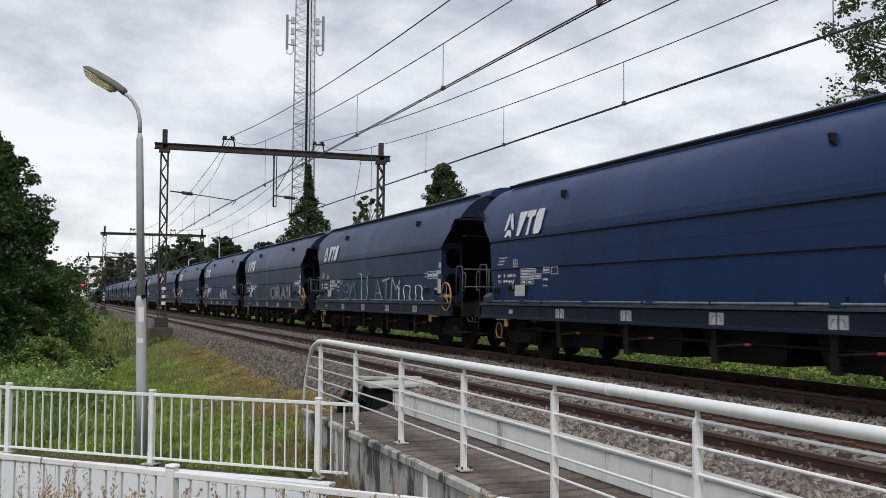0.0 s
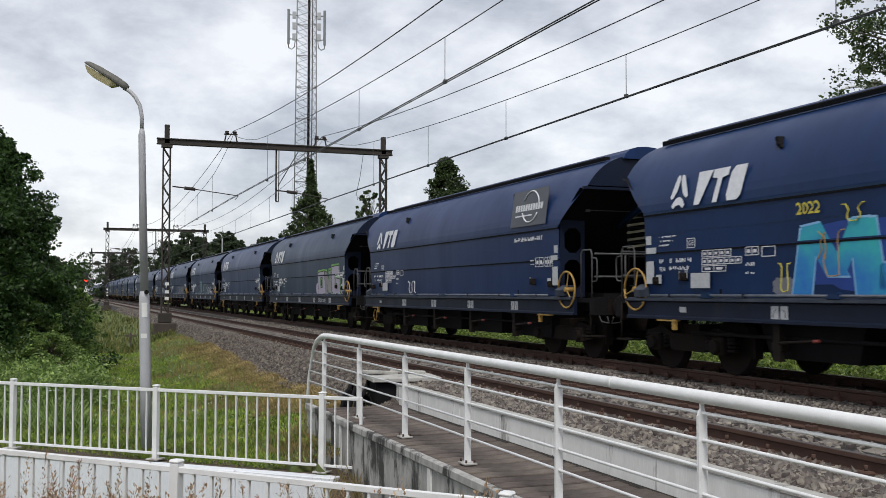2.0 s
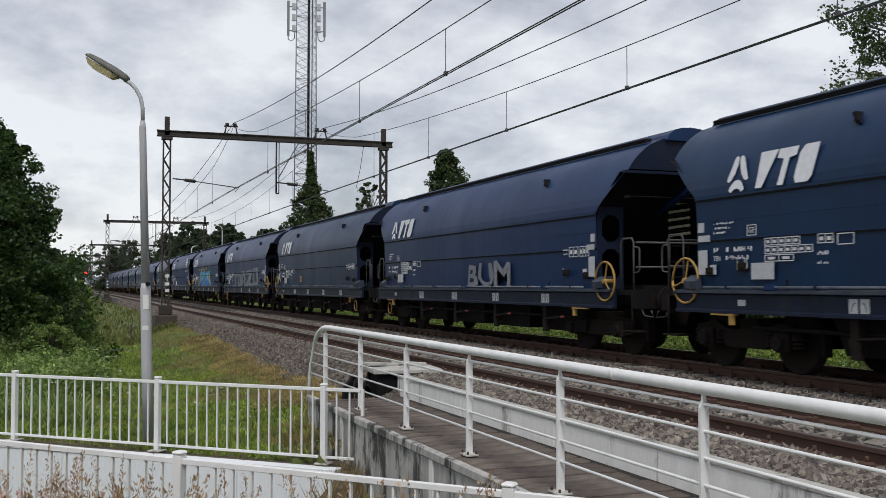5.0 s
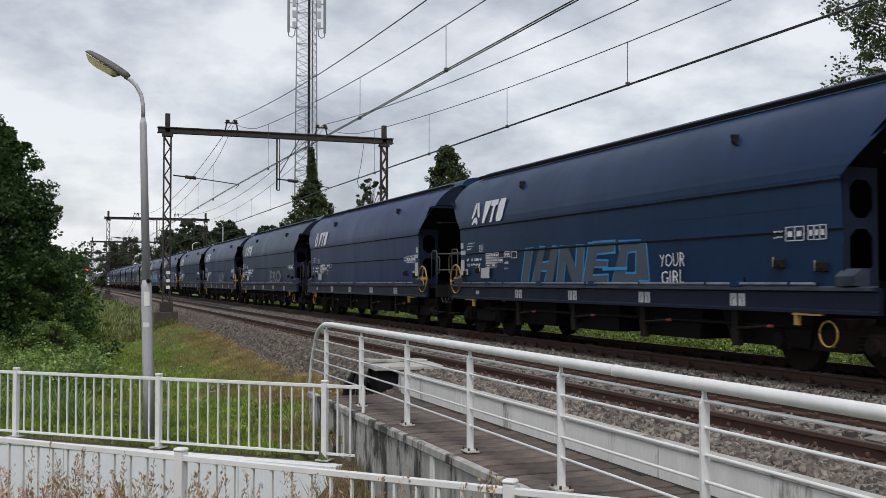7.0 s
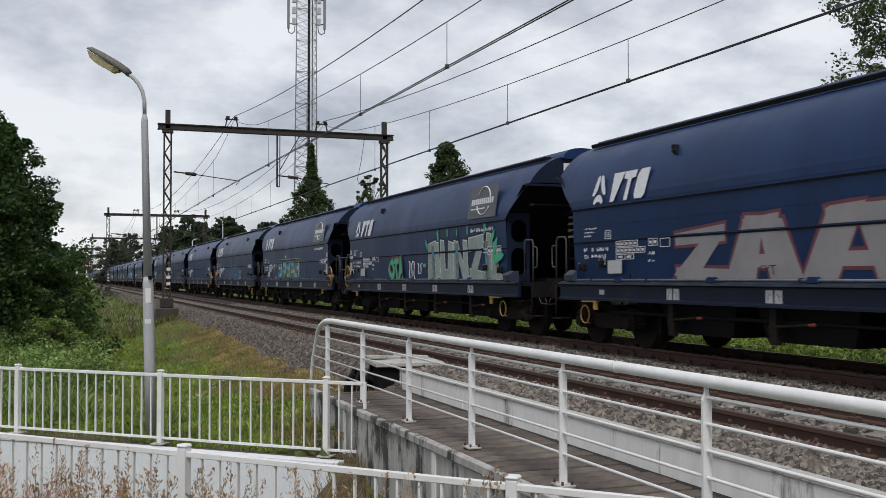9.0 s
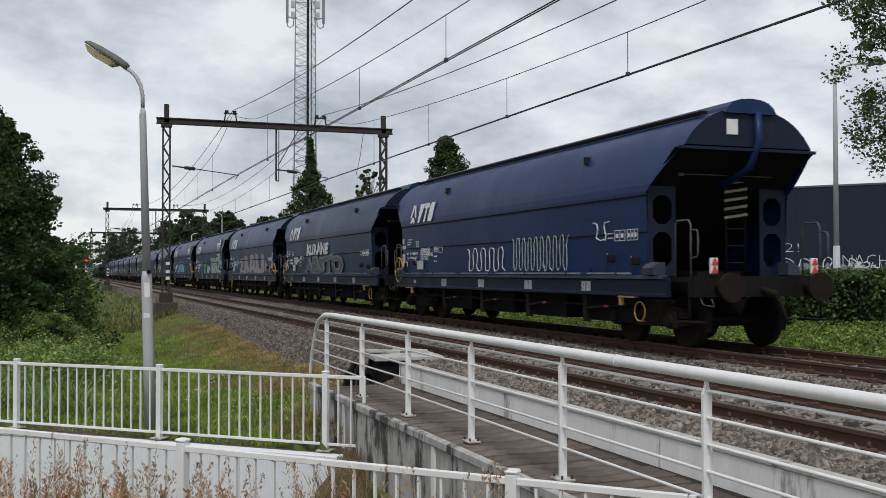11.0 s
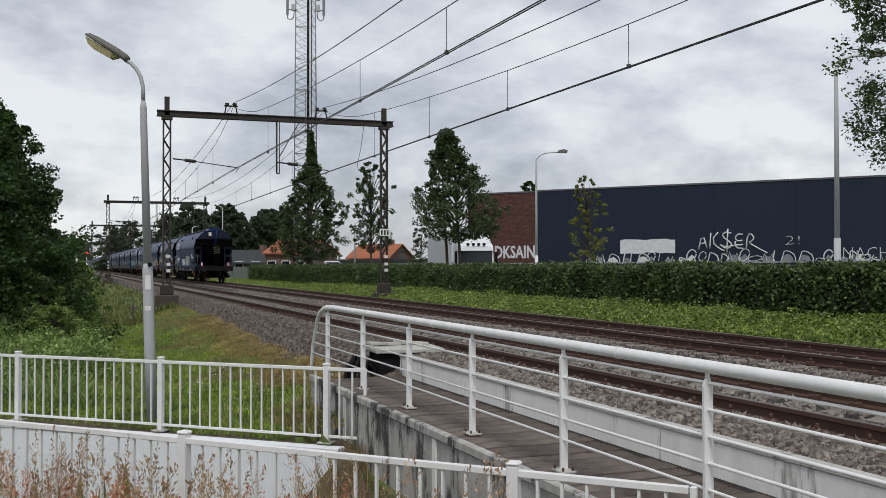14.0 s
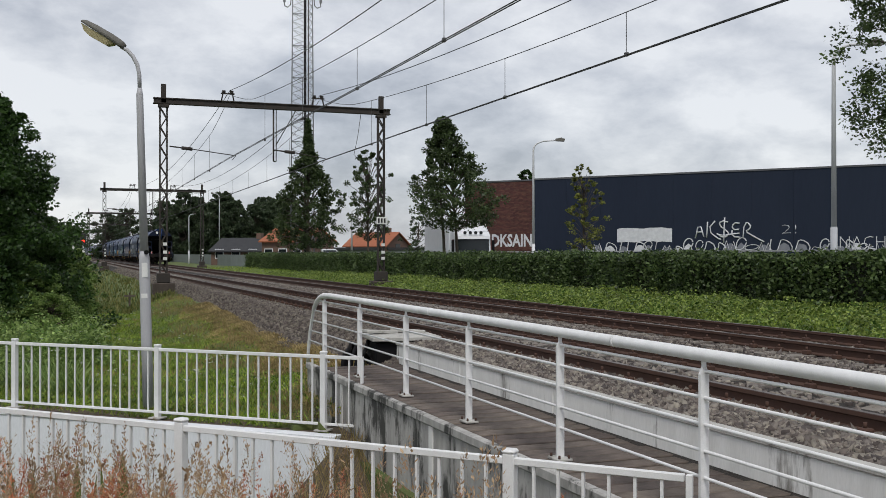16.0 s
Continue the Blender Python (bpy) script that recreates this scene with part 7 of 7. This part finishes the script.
def build_pole_lamp(at, height, arm, label, r=0.07, turn=0.0):
    l = thing("street_lamp", label, "street lamp", at, turn=turn, group="street lamps behind the hedge")
    bm = B()
    tube(bm, [(0, 0, -0.3), (0, 0, height * 0.28)], [r, r * 0.95], 10)
    part("lower_pole", bm, M_PALEPOLE, l)
    bm = B()
    pts = [(0, 0, height * 0.28), (0, 0, height * 0.94)] + [(arm * (1 - math.cos(a)) * 0.45, 0, height * 0.94 + height * 0.06 * math.sin(a)) for a in (0.4, 0.8, 1.2, 1.57)] + [(arm * 0.75, 0, height * 1.003)]
    tube(bm, pts, [r * 0.78, r * 0.55, r * 0.5, r * 0.45, r * 0.45, r * 0.42, r * 0.4], 9)
    part("upper_pole", bm, M_PALEPOLE, l)
    bm = B()
    prism(bm, [(arm * 0.72, height * 0.998), (arm, height * 0.995), (arm * 1.02, height * 1.012), (arm * 0.9, height * 1.022), (arm * 0.72, height * 1.014)], "y", -0.13, 0.13)
    part("lamp_head", bm, M_LAMPHOOD, l, "flat grey lamp head")


def build_truck():
    t = thing("lorry", "white articulated lorry parked behind the hedge", "lorry", (26.2, 64.0, -0.35), turn=-12)
    bm = B()
    prism(bm, [(0.0, 0.9), (-0.05, 1.9), (0.12, 2.9), (0.55, 3.15), (2.2, 3.15), (2.2, 0.9)], "x", -1.22, 1.22)
    bmesh.ops.bevel(bm, geom=bm.edges[:], offset=0.05, segments=2, affect="EDGES")
    cab = part("cab", bm, M_TRUCKWHITE, t, "white lorry cab")
    bm = B()
    prism(bm, [(0.5, 3.14), (0.75, 3.3), (1.5, 3.95), (2.2, 3.95), (2.2, 3.14)], "x", -1.15, 1.15)
    bmesh.ops.bevel(bm, geom=bm.edges[:], offset=0.06, segments=2, affect="EDGES")
    part("wind_deflector", bm, M_TRUCKWHITE, t)
    bm = B()
    prism(bm, [(-0.12, 1.72), (-0.06, 1.72), (0.10, 2.62), (0.0, 2.62)], "x", -1.10, 1.10)
    part("windscreen", bm, M_GLASSDARK, cab, "dark windscreen")
    bm = B()
    prism(bm, [(-0.16, 2.62), (0.05, 2.60), (0.08, 2.86), (-0.10, 2.84)], "x", -1.16, 1.16)
    part("sun_visor", bm, M_TRUCKWHITE, cab)
    for k in range(4):
        bm = B()
        rod(bm, (-0.55 + 0.37 * k, -0.02, 3.05), (-0.55 + 0.37 * k, 0.12, 3.05), 0.11, 10)
        part("roof_lamp", bm, M_GLASSDARK, cab, "round roof lamps")
    for s in (-1, 1):
        bm = B()
        box(bm, s * 1.30, s * 1.48, -0.10, 0.05, 1.75, 2.55, 0.03)
        part("mirror", bm, M_BLACK, cab, "dark door mirror")
        bm = B()
        box(bm, s * 1.235 - 0.004, s * 1.235 + 0.004, 0.35, 1.3, 1.85, 2.6)
        part("side_window", bm, M_GLASSDARK, cab)
    bm = B()
    for k in range(5):
        box(bm, -0.95, 0.95, -0.07, -0.02, 0.95 + k * 0.13, 1.03 + k * 0.13)
    part("grille", bm, M_BLACK, cab)
    bm = B()
    box(bm, -1.22, 1.22, -0.12, 0.3, 0.35, 0.88, 0.05)
    part("bumper", bm, M_TRUCKWHITE, t)
    bm = B()
    box(bm, -1.27, 1.27, 2.6, 15.5, 1.1, 3.95, 0.02)
    part("trailer", bm, M_TRUCKWHITE, t, "white box trailer")
    bm = B()
    rod(bm, (-1.05, 0, 0), (-0.75, 0, 0), 0.5, 18)
    me = mesh_of("wheel", bm, M_BLACK)
    for y in (1.4, 5.0, 12.0, 13.3):
        for x in (0, 1.8):
            again("wheel", me, t, pose(x, y, 0.5))


def build_house(at, w, d, eave, ridge, turn, label, roof):
    h = thing("house", label, "house", at, turn=turn, group="houses beyond the road")
    bm = B()
    prism(bm, [(-d / 2, -0.6), (d / 2, -0.6), (d / 2, eave), (0, ridge - 0.1), (-d / 2, eave)], "x", -w / 2, w / 2)
    part("wall", bm, M_HOUSEBRICK, h)
    for s in (-1, 1):
        bm = B()
        n = 1
        for k in range(n):
            f0, f1 = k / n, (k + 1) / n
            y0, z0 = s * (d / 2 + 0.35) * (1 - f0), eave - 0.15 + (ridge - eave + 0.15) * f0
            y1, z1 = s * (d / 2 + 0.35) * (1 - f1), eave - 0.15 + (ridge - eave + 0.15) * f1
            prism(bm, [(y0, z0), (y1, z1), (y1, z1 + 0.10), (y0, z0 + 0.16)], "x", -w / 2 - 0.3, w / 2 + 0.3)
        r = part("roof", bm, roof, h, "tiled roof slope")
    bm = B()
    box(bm, w * 0.2, w * 0.2 + 0.7, -0.3, 0.4, ridge - 0.5, ridge + 0.7)
    part("chimney", bm, M_HOUSEBRICK, h)
    for k in range(3):
        x = -w / 2 + w * (k + 0.5) / 3
        bm = B()
        box(bm, x - 0.65, x + 0.65, -d / 2 - 0.04, -d / 2 + 0.02, 0.9, 2.2)
        wd = part("window", bm, M_TRUCKWHITE, h, "white framed window")
        bm = B()
        box(bm, x - 0.55, x + 0.55, -d / 2 - 0.06, -d / 2 - 0.042, 1.0, 2.1)
        part("pane", bm, M_GLASSDARK, wd)
    bm = B()
    box(bm, w / 2 - 0.01, w / 2 + 0.04, -0.6, 0.6, eave - 0.9, eave + 0.3)
    part("gable_window", bm, M_GLASSDARK, h)


def build_signal():
    s = thing("railway_signal", "black colour-light signal showing red beside the track", "railway signal", (3.0, 159, 0))
    bm = B()
    rod(bm, (0, 0, -0.8), (0, 0, 3.0), 0.09, 8)
    part("post", bm, M_GALV, s)
    bm = B()
    box(bm, -0.35, 0.35, -0.1, 0.1, 2.5, 4.3, 0.1)
    hd = part("signal_head", bm, M_INK, s, "black oval signal head")
    bm = B()
    rod(bm, (0, -0.16, 3.15), (0, -0.11, 3.15), 0.22, 14)
    part("red_lens", bm, glow("red_signal_light", (1.0, 0.03, 0.02), 4.0), hd, "lit red lens")
    for z, mt in ((0.2, M_SIGNWHITE), (0.9, M_INK), (1.4, M_SIGNWHITE)):
        bm = B()
        box(bm, -0.22, 0.22, -0.14, -0.10, z, z + 0.55)
        part("marker_board", bm, mt, s)
    p = thing("white_marker_post", "thin white post beside the signal", "marker post", (1.6, 155, 0))
    bm = B()
    box(bm, -0.12, 0.12, -0.05, 0.05, -0.8, 1.2)
    part("post", bm, M_SIGNWHITE, p)
    bm = B()
    box(bm, -0.2, 0.2, -0.06, 0.04, 2.0, 2.9)
    box(bm, -0.06, 0.06, -0.04, 0.04, 1.2, 2.0)
    part("board", bm, M_SIGNWHITE, p)


def build_background():
    w = thing("noise_barrier", "low grey-green sheet barrier along the railway", "barrier", (19.4, 0, 0))
    for k in range(24):
        bm = B()
        box(bm, -0.08, 0.08, 112.5 + k * 6, 118.4 + k * 6, -0.5, 1.15)
        part("barrier_panel", bm, M_GREENSHEET, w)
    g = thing("guard_rail", "grey steel guard rail behind the hedge", "guard rail", (0, 0, 0))
    for k in range(26):
        y = 24 + k * 4.0
        bm = B()
        box(bm, 23.96, 24.04, y - 0.05, y + 0.05, -0.4, 1.42)
        part("post", bm, M_GALV, g)
    for z in (1.38,):
        bm = B()
        box(bm, 23.92, 23.96, 20, 128, z - 0.03, z + 0.03)
        part("rail", bm, M_GALV, g)
    rd = thing("road", "grey asphalt road behind the hedge", "road", (0, 0, 0), kind="structure")
    bm = B()
    box(bm, 23.5, 32.5, -40, 400, -0.42, -0.30)
    part("asphalt", bm, M_GREYROOF, rd)
    yard = thing("yard_wall", "long low grey wall beyond the road", "wall")
    for k in range(10):
        bm = B()
        box(bm, 33, 33.2, 86 + k * 8, 93.9 + k * 8, -0.5, 1.5)
        part("wall_panel", bm, M_GREENSHEET, yard)
    for at, w_, h_ in (((31.0, 120, -0.35), 2.0, 2.2), ((30.5, 146, -0.35), 2.0, 2.2)):
        v = thing("parked_van", "white van parked beyond the hedge", "van", at, turn=10)
        bm = B()
        prism(bm, [(0, 0.35), (0, 1.1), (0.9, 1.35), (1.5, h_ - 0.1), (1.8, h_), (5.4, h_), (5.5, 0.35)], "x", -w_ / 2, w_ / 2)
        bmesh.ops.bevel(bm, geom=bm.edges[:], offset=0.06, segments=2, affect="EDGES")
        b = part("body", bm, M_TRUCKWHITE, v)
        bm = B()
        prism(bm, [(0.92, 1.38), (1.46, h_ - 0.16), (1.43, h_ - 0.16), (0.88, 1.38)], "x", -w_ / 2 + 0.12, w_ / 2 - 0.12)
        part("windscreen", bm, M_GLASSDARK, b)
        bm = B()
        rod(bm, (-w_ / 2 - 0.02, 0, 0), (-w_ / 2 + 0.2, 0, 0), 0.34, 14)
        me = mesh_of("wheel", bm, M_BLACK)
        for yy in (1.0, 4.4):
            for xx in (0, w_ - 0.18):
                again("wheel", me, v, pose(xx, yy, 0.34))
    shed = thing("flat_roofed_shed", "long dark flat-roofed shed beyond the road", "shed", (40, 130, 0), turn=-20)
    bm = B()
    box(bm, -14, 14, 0, 8, -0.6, 1.75)
    part("wall", bm, M_GREENSHEET, shed)
    bm = B()
    box(bm, -14.3, 14.3, -0.3, 8.3, 1.75, 2.1)
    part("roof", bm, M_SLATE, shed)


def build_trees():
    build_tree("dark green leafy tree with a pointed crown behind the hedge", (21.1, 91.4, -0.4), 13.9, 2.2, 4.6, L_TREE, 420, 75, 0.15, 21, "spire", trunk_r=0.2, spread=0.12)
    build_tree("slender young tree with an open crown behind the hedge", (21.5, 73.3, -0.4), 9.4, 2.8, 2.0, L_TREE, 110, 60, 0.125, 22, "round", trunk_r=0.1, spread=0.19)
    build_tree("dense dark green tree with two stems behind the hedge", (22.75, 57.9, -0.4), 9.9, 3.3, 4.3, L_TREE, 290, 80, 0.115, 23, "flame", spread=0.13, trunks=((0, 0), (-0.5, 0.9)), trunk_r=0.12, lean=-1.0)
    build_tree("young yellow-green sapling before the dark hall", (28.9, 53.3, -0.4), 6.9, 1.9, 1.3, L_LIME, 75, 42, 0.095, 24, "round", trunk_r=0.06, spread=0.2)
    build_tree("loose-crowned birch with hanging twigs", (23.3, 21.2, -0.4), 15.2, 4.4, 3.8, L_BIRCH, 500, 110, 0.082, 25, "round", trunk_r=0.2, spread=0.16)
    build_tree("big dark green bush beside the meadow", (-3.35, 33.2, -0.9), 7.45, -0.1, 4.1, L_DARK, 1600, 125, 0.088, 26, "dome", trunk_r=0.12, name="bush", category="bush", spread=0.14)
    build_tree("low leafy shrub at the foot of the bushes", (0.35, 33.5, -1.1), 1.9, -0.1, 0.9, L_MID, 130, 130, 0.045, 27, "bush", trunk_r=0.04, name="shrub", category="shrub", spread=0.22)
    build_tree("low leafy shrub at the foot of the bushes", (-2.2, 29.6, -1.1), 1.2, -0.1, 1.7, L_MID, 120, 130, 0.042, 28, "bush", trunk_r=0.04, name="shrub", category="shrub", spread=0.2)
    build_tree("low leafy shrub at the foot of the bushes", (-0.3, 30.2, -1.1), 1.25, -0.1, 1.3, L_MID, 110, 130, 0.045, 29, "bush", trunk_r=0.04, name="shrub", category="shrub", spread=0.2)
    build_tree("light green leafy shrub at the foot of the bushes", (-0.7, 31.2, -1.1), 2.1, -0.1, 1.25, L_MID, 150, 120, 0.048, 36, "bush", trunk_r=0.04, name="shrub", category="shrub", spread=0.2)
    build_tree("feathery light green shrub beside the meadow", (0.55, 35.0, -1.1), 2.5, -0.1, 0.95, L_MID, 120, 110, 0.048, 35, "bush", trunk_r=0.04, name="shrub", category="shrub", spread=0.22)
    build_tree("small tree top behind the warehouse", (42.7, 90.8, 0), 9.4, 4.0, 1.9, L_DARK, 60, 50, 0.26, 30, "round", trunk_r=0.15)
    build_tree("pale bare-looking tree beyond the road", (42.7, 122.8, 0), 6.0, 1.0, 2.2, L_FAR, 40, 26, 0.22, 31, "round", trunk_r=0.12)
    rnd = random.Random(3)
    for k in range(15):
        s = k / 14
        at = (19 + 22 * s + rnd.uniform(-1, 1), 200 - 8 * s + rnd.uniform(-6, 6), -0.5)
        build_tree("tall dark broadleaf tree in the far tree line", at, rnd.uniform(10.5, 13.5), 1.0, rnd.uniform(3.6, 4.8), L_FAR, 130, 90, 0.30, 40 + k, "round", trunk_r=0.3, spread=0.25)
    for k, (x, y, h, r) in enumerate(((10.5, 262, 11.5, 5.2), (15.5, 268, 13, 5.0), (-4, 290, 9, 5.0), (2, 300, 9.5, 4.6), (-12, 300, 10, 6), (0.5, 190, 5.5, 2.4), (-2.5, 170, 5.0, 2.6), (27, 300, 12, 6), (36, 330, 12, 6), (50, 240, 12, 5), (-9, 60, 6.0, 3.4), (-6.5, 46, 6.0, 3.2), (-1.0, 75, 3.0, 2.0), (-0.5, 100, 3.4, 2.2), (-2.4, 122, 6.0, 3.0), (-1.6, 145, 6.5, 3.0), (-0.5, 225, 8, 3.5), (0.5, 330, 10, 5), (-14, 380, 12, 8), (22, 420, 13, 9), (36, 400, 12, 8), (-26, 340, 12, 8), (6, 520, 14, 10))):
        build_tree("far broadleaf tree along the railway", (x, y, -0.5), h, 0.6, r, L_FAR if y > 120 else L_DARK, 110, 70, 0.34 if y > 120 else 0.17, 60 + k, "round", trunk_r=0.25, spread=0.25)


def build_stake():
    st = thing("wooden_stake", "small weathered wooden stake with a crossbar in the grass", "stake", (2.66, 44.3, -1.1), turn=15)
    bm = B()
    box(bm, -0.035, 0.035, -0.03, 0.03, -0.1, 0.75, 0.008)
    part("upright", bm, M_PLANK, st)
    bm = B()
    box(bm, -0.24, 0.24, -0.05, -0.03, 0.58, 0.66, 0.006)
    part("crossbar", bm, M_PLANK, st)


build_stake()
build_deck()
build_railing()
build_fence((1.33, 15.51), FENCE_DIR, [-8.22, -5.48, -2.74, 0.0, 2.77], (-8.3, 3.36), -0.085, -1.145, "white painted bar fence above the wing wall")
build_fence((0.88, 8.18), (1.89, -2.05), [-2.79, 0.0, 2.79], (-5.0, 3.97), -0.035, -1.15, "white painted bar fence on the near bank")
build_wing_wall()
build_lamp()
build_mast()
build_hall()
build_pole_lamp((24.35, 50.7, -0.4), 7.9, 1.7, "grey street lamp with a flat head before the hall", 0.1, -20)
build_pole_lamp((27.0, 30.4, -0.4), 9.5, 1.8, "grey lamp post half hidden by birch leaves", 0.13, -20)
build_pole_lamp((21.8, 152, -0.4), 10.5, 1.2, "distant grey lamp post", 0.12, 180)
build_pole_lamp((17.6, 153.6, -0.4), 7.5, 1.0, "distant grey lamp post", 0.12, 0)
build_pole_lamp((23.2, 84.0, -0.4), 5.4, 0.5, "pale lamp post beyond the hedge", 0.12, 0)
build_truck()
build_house((27.4, 124.0, -0.3), 6.5, 6, 3.1, 4.65, -50, "small brick house with an orange tiled roof", M_ROOFTILE)
build_house((40.6, 133.7, -0.3), 6.5, 6, 2.6, 4.4, -50, "low brick house with an orange tiled roof", M_ROOFTILE)
build_house((23.4, 137.0, -0.3), 7.5, 6, 1.9, 3.6, -40, "low house with a dark slate roof", M_SLATE)
build_signal()
build_background()
build_trees()
build_vegetation()
stones()


motions()
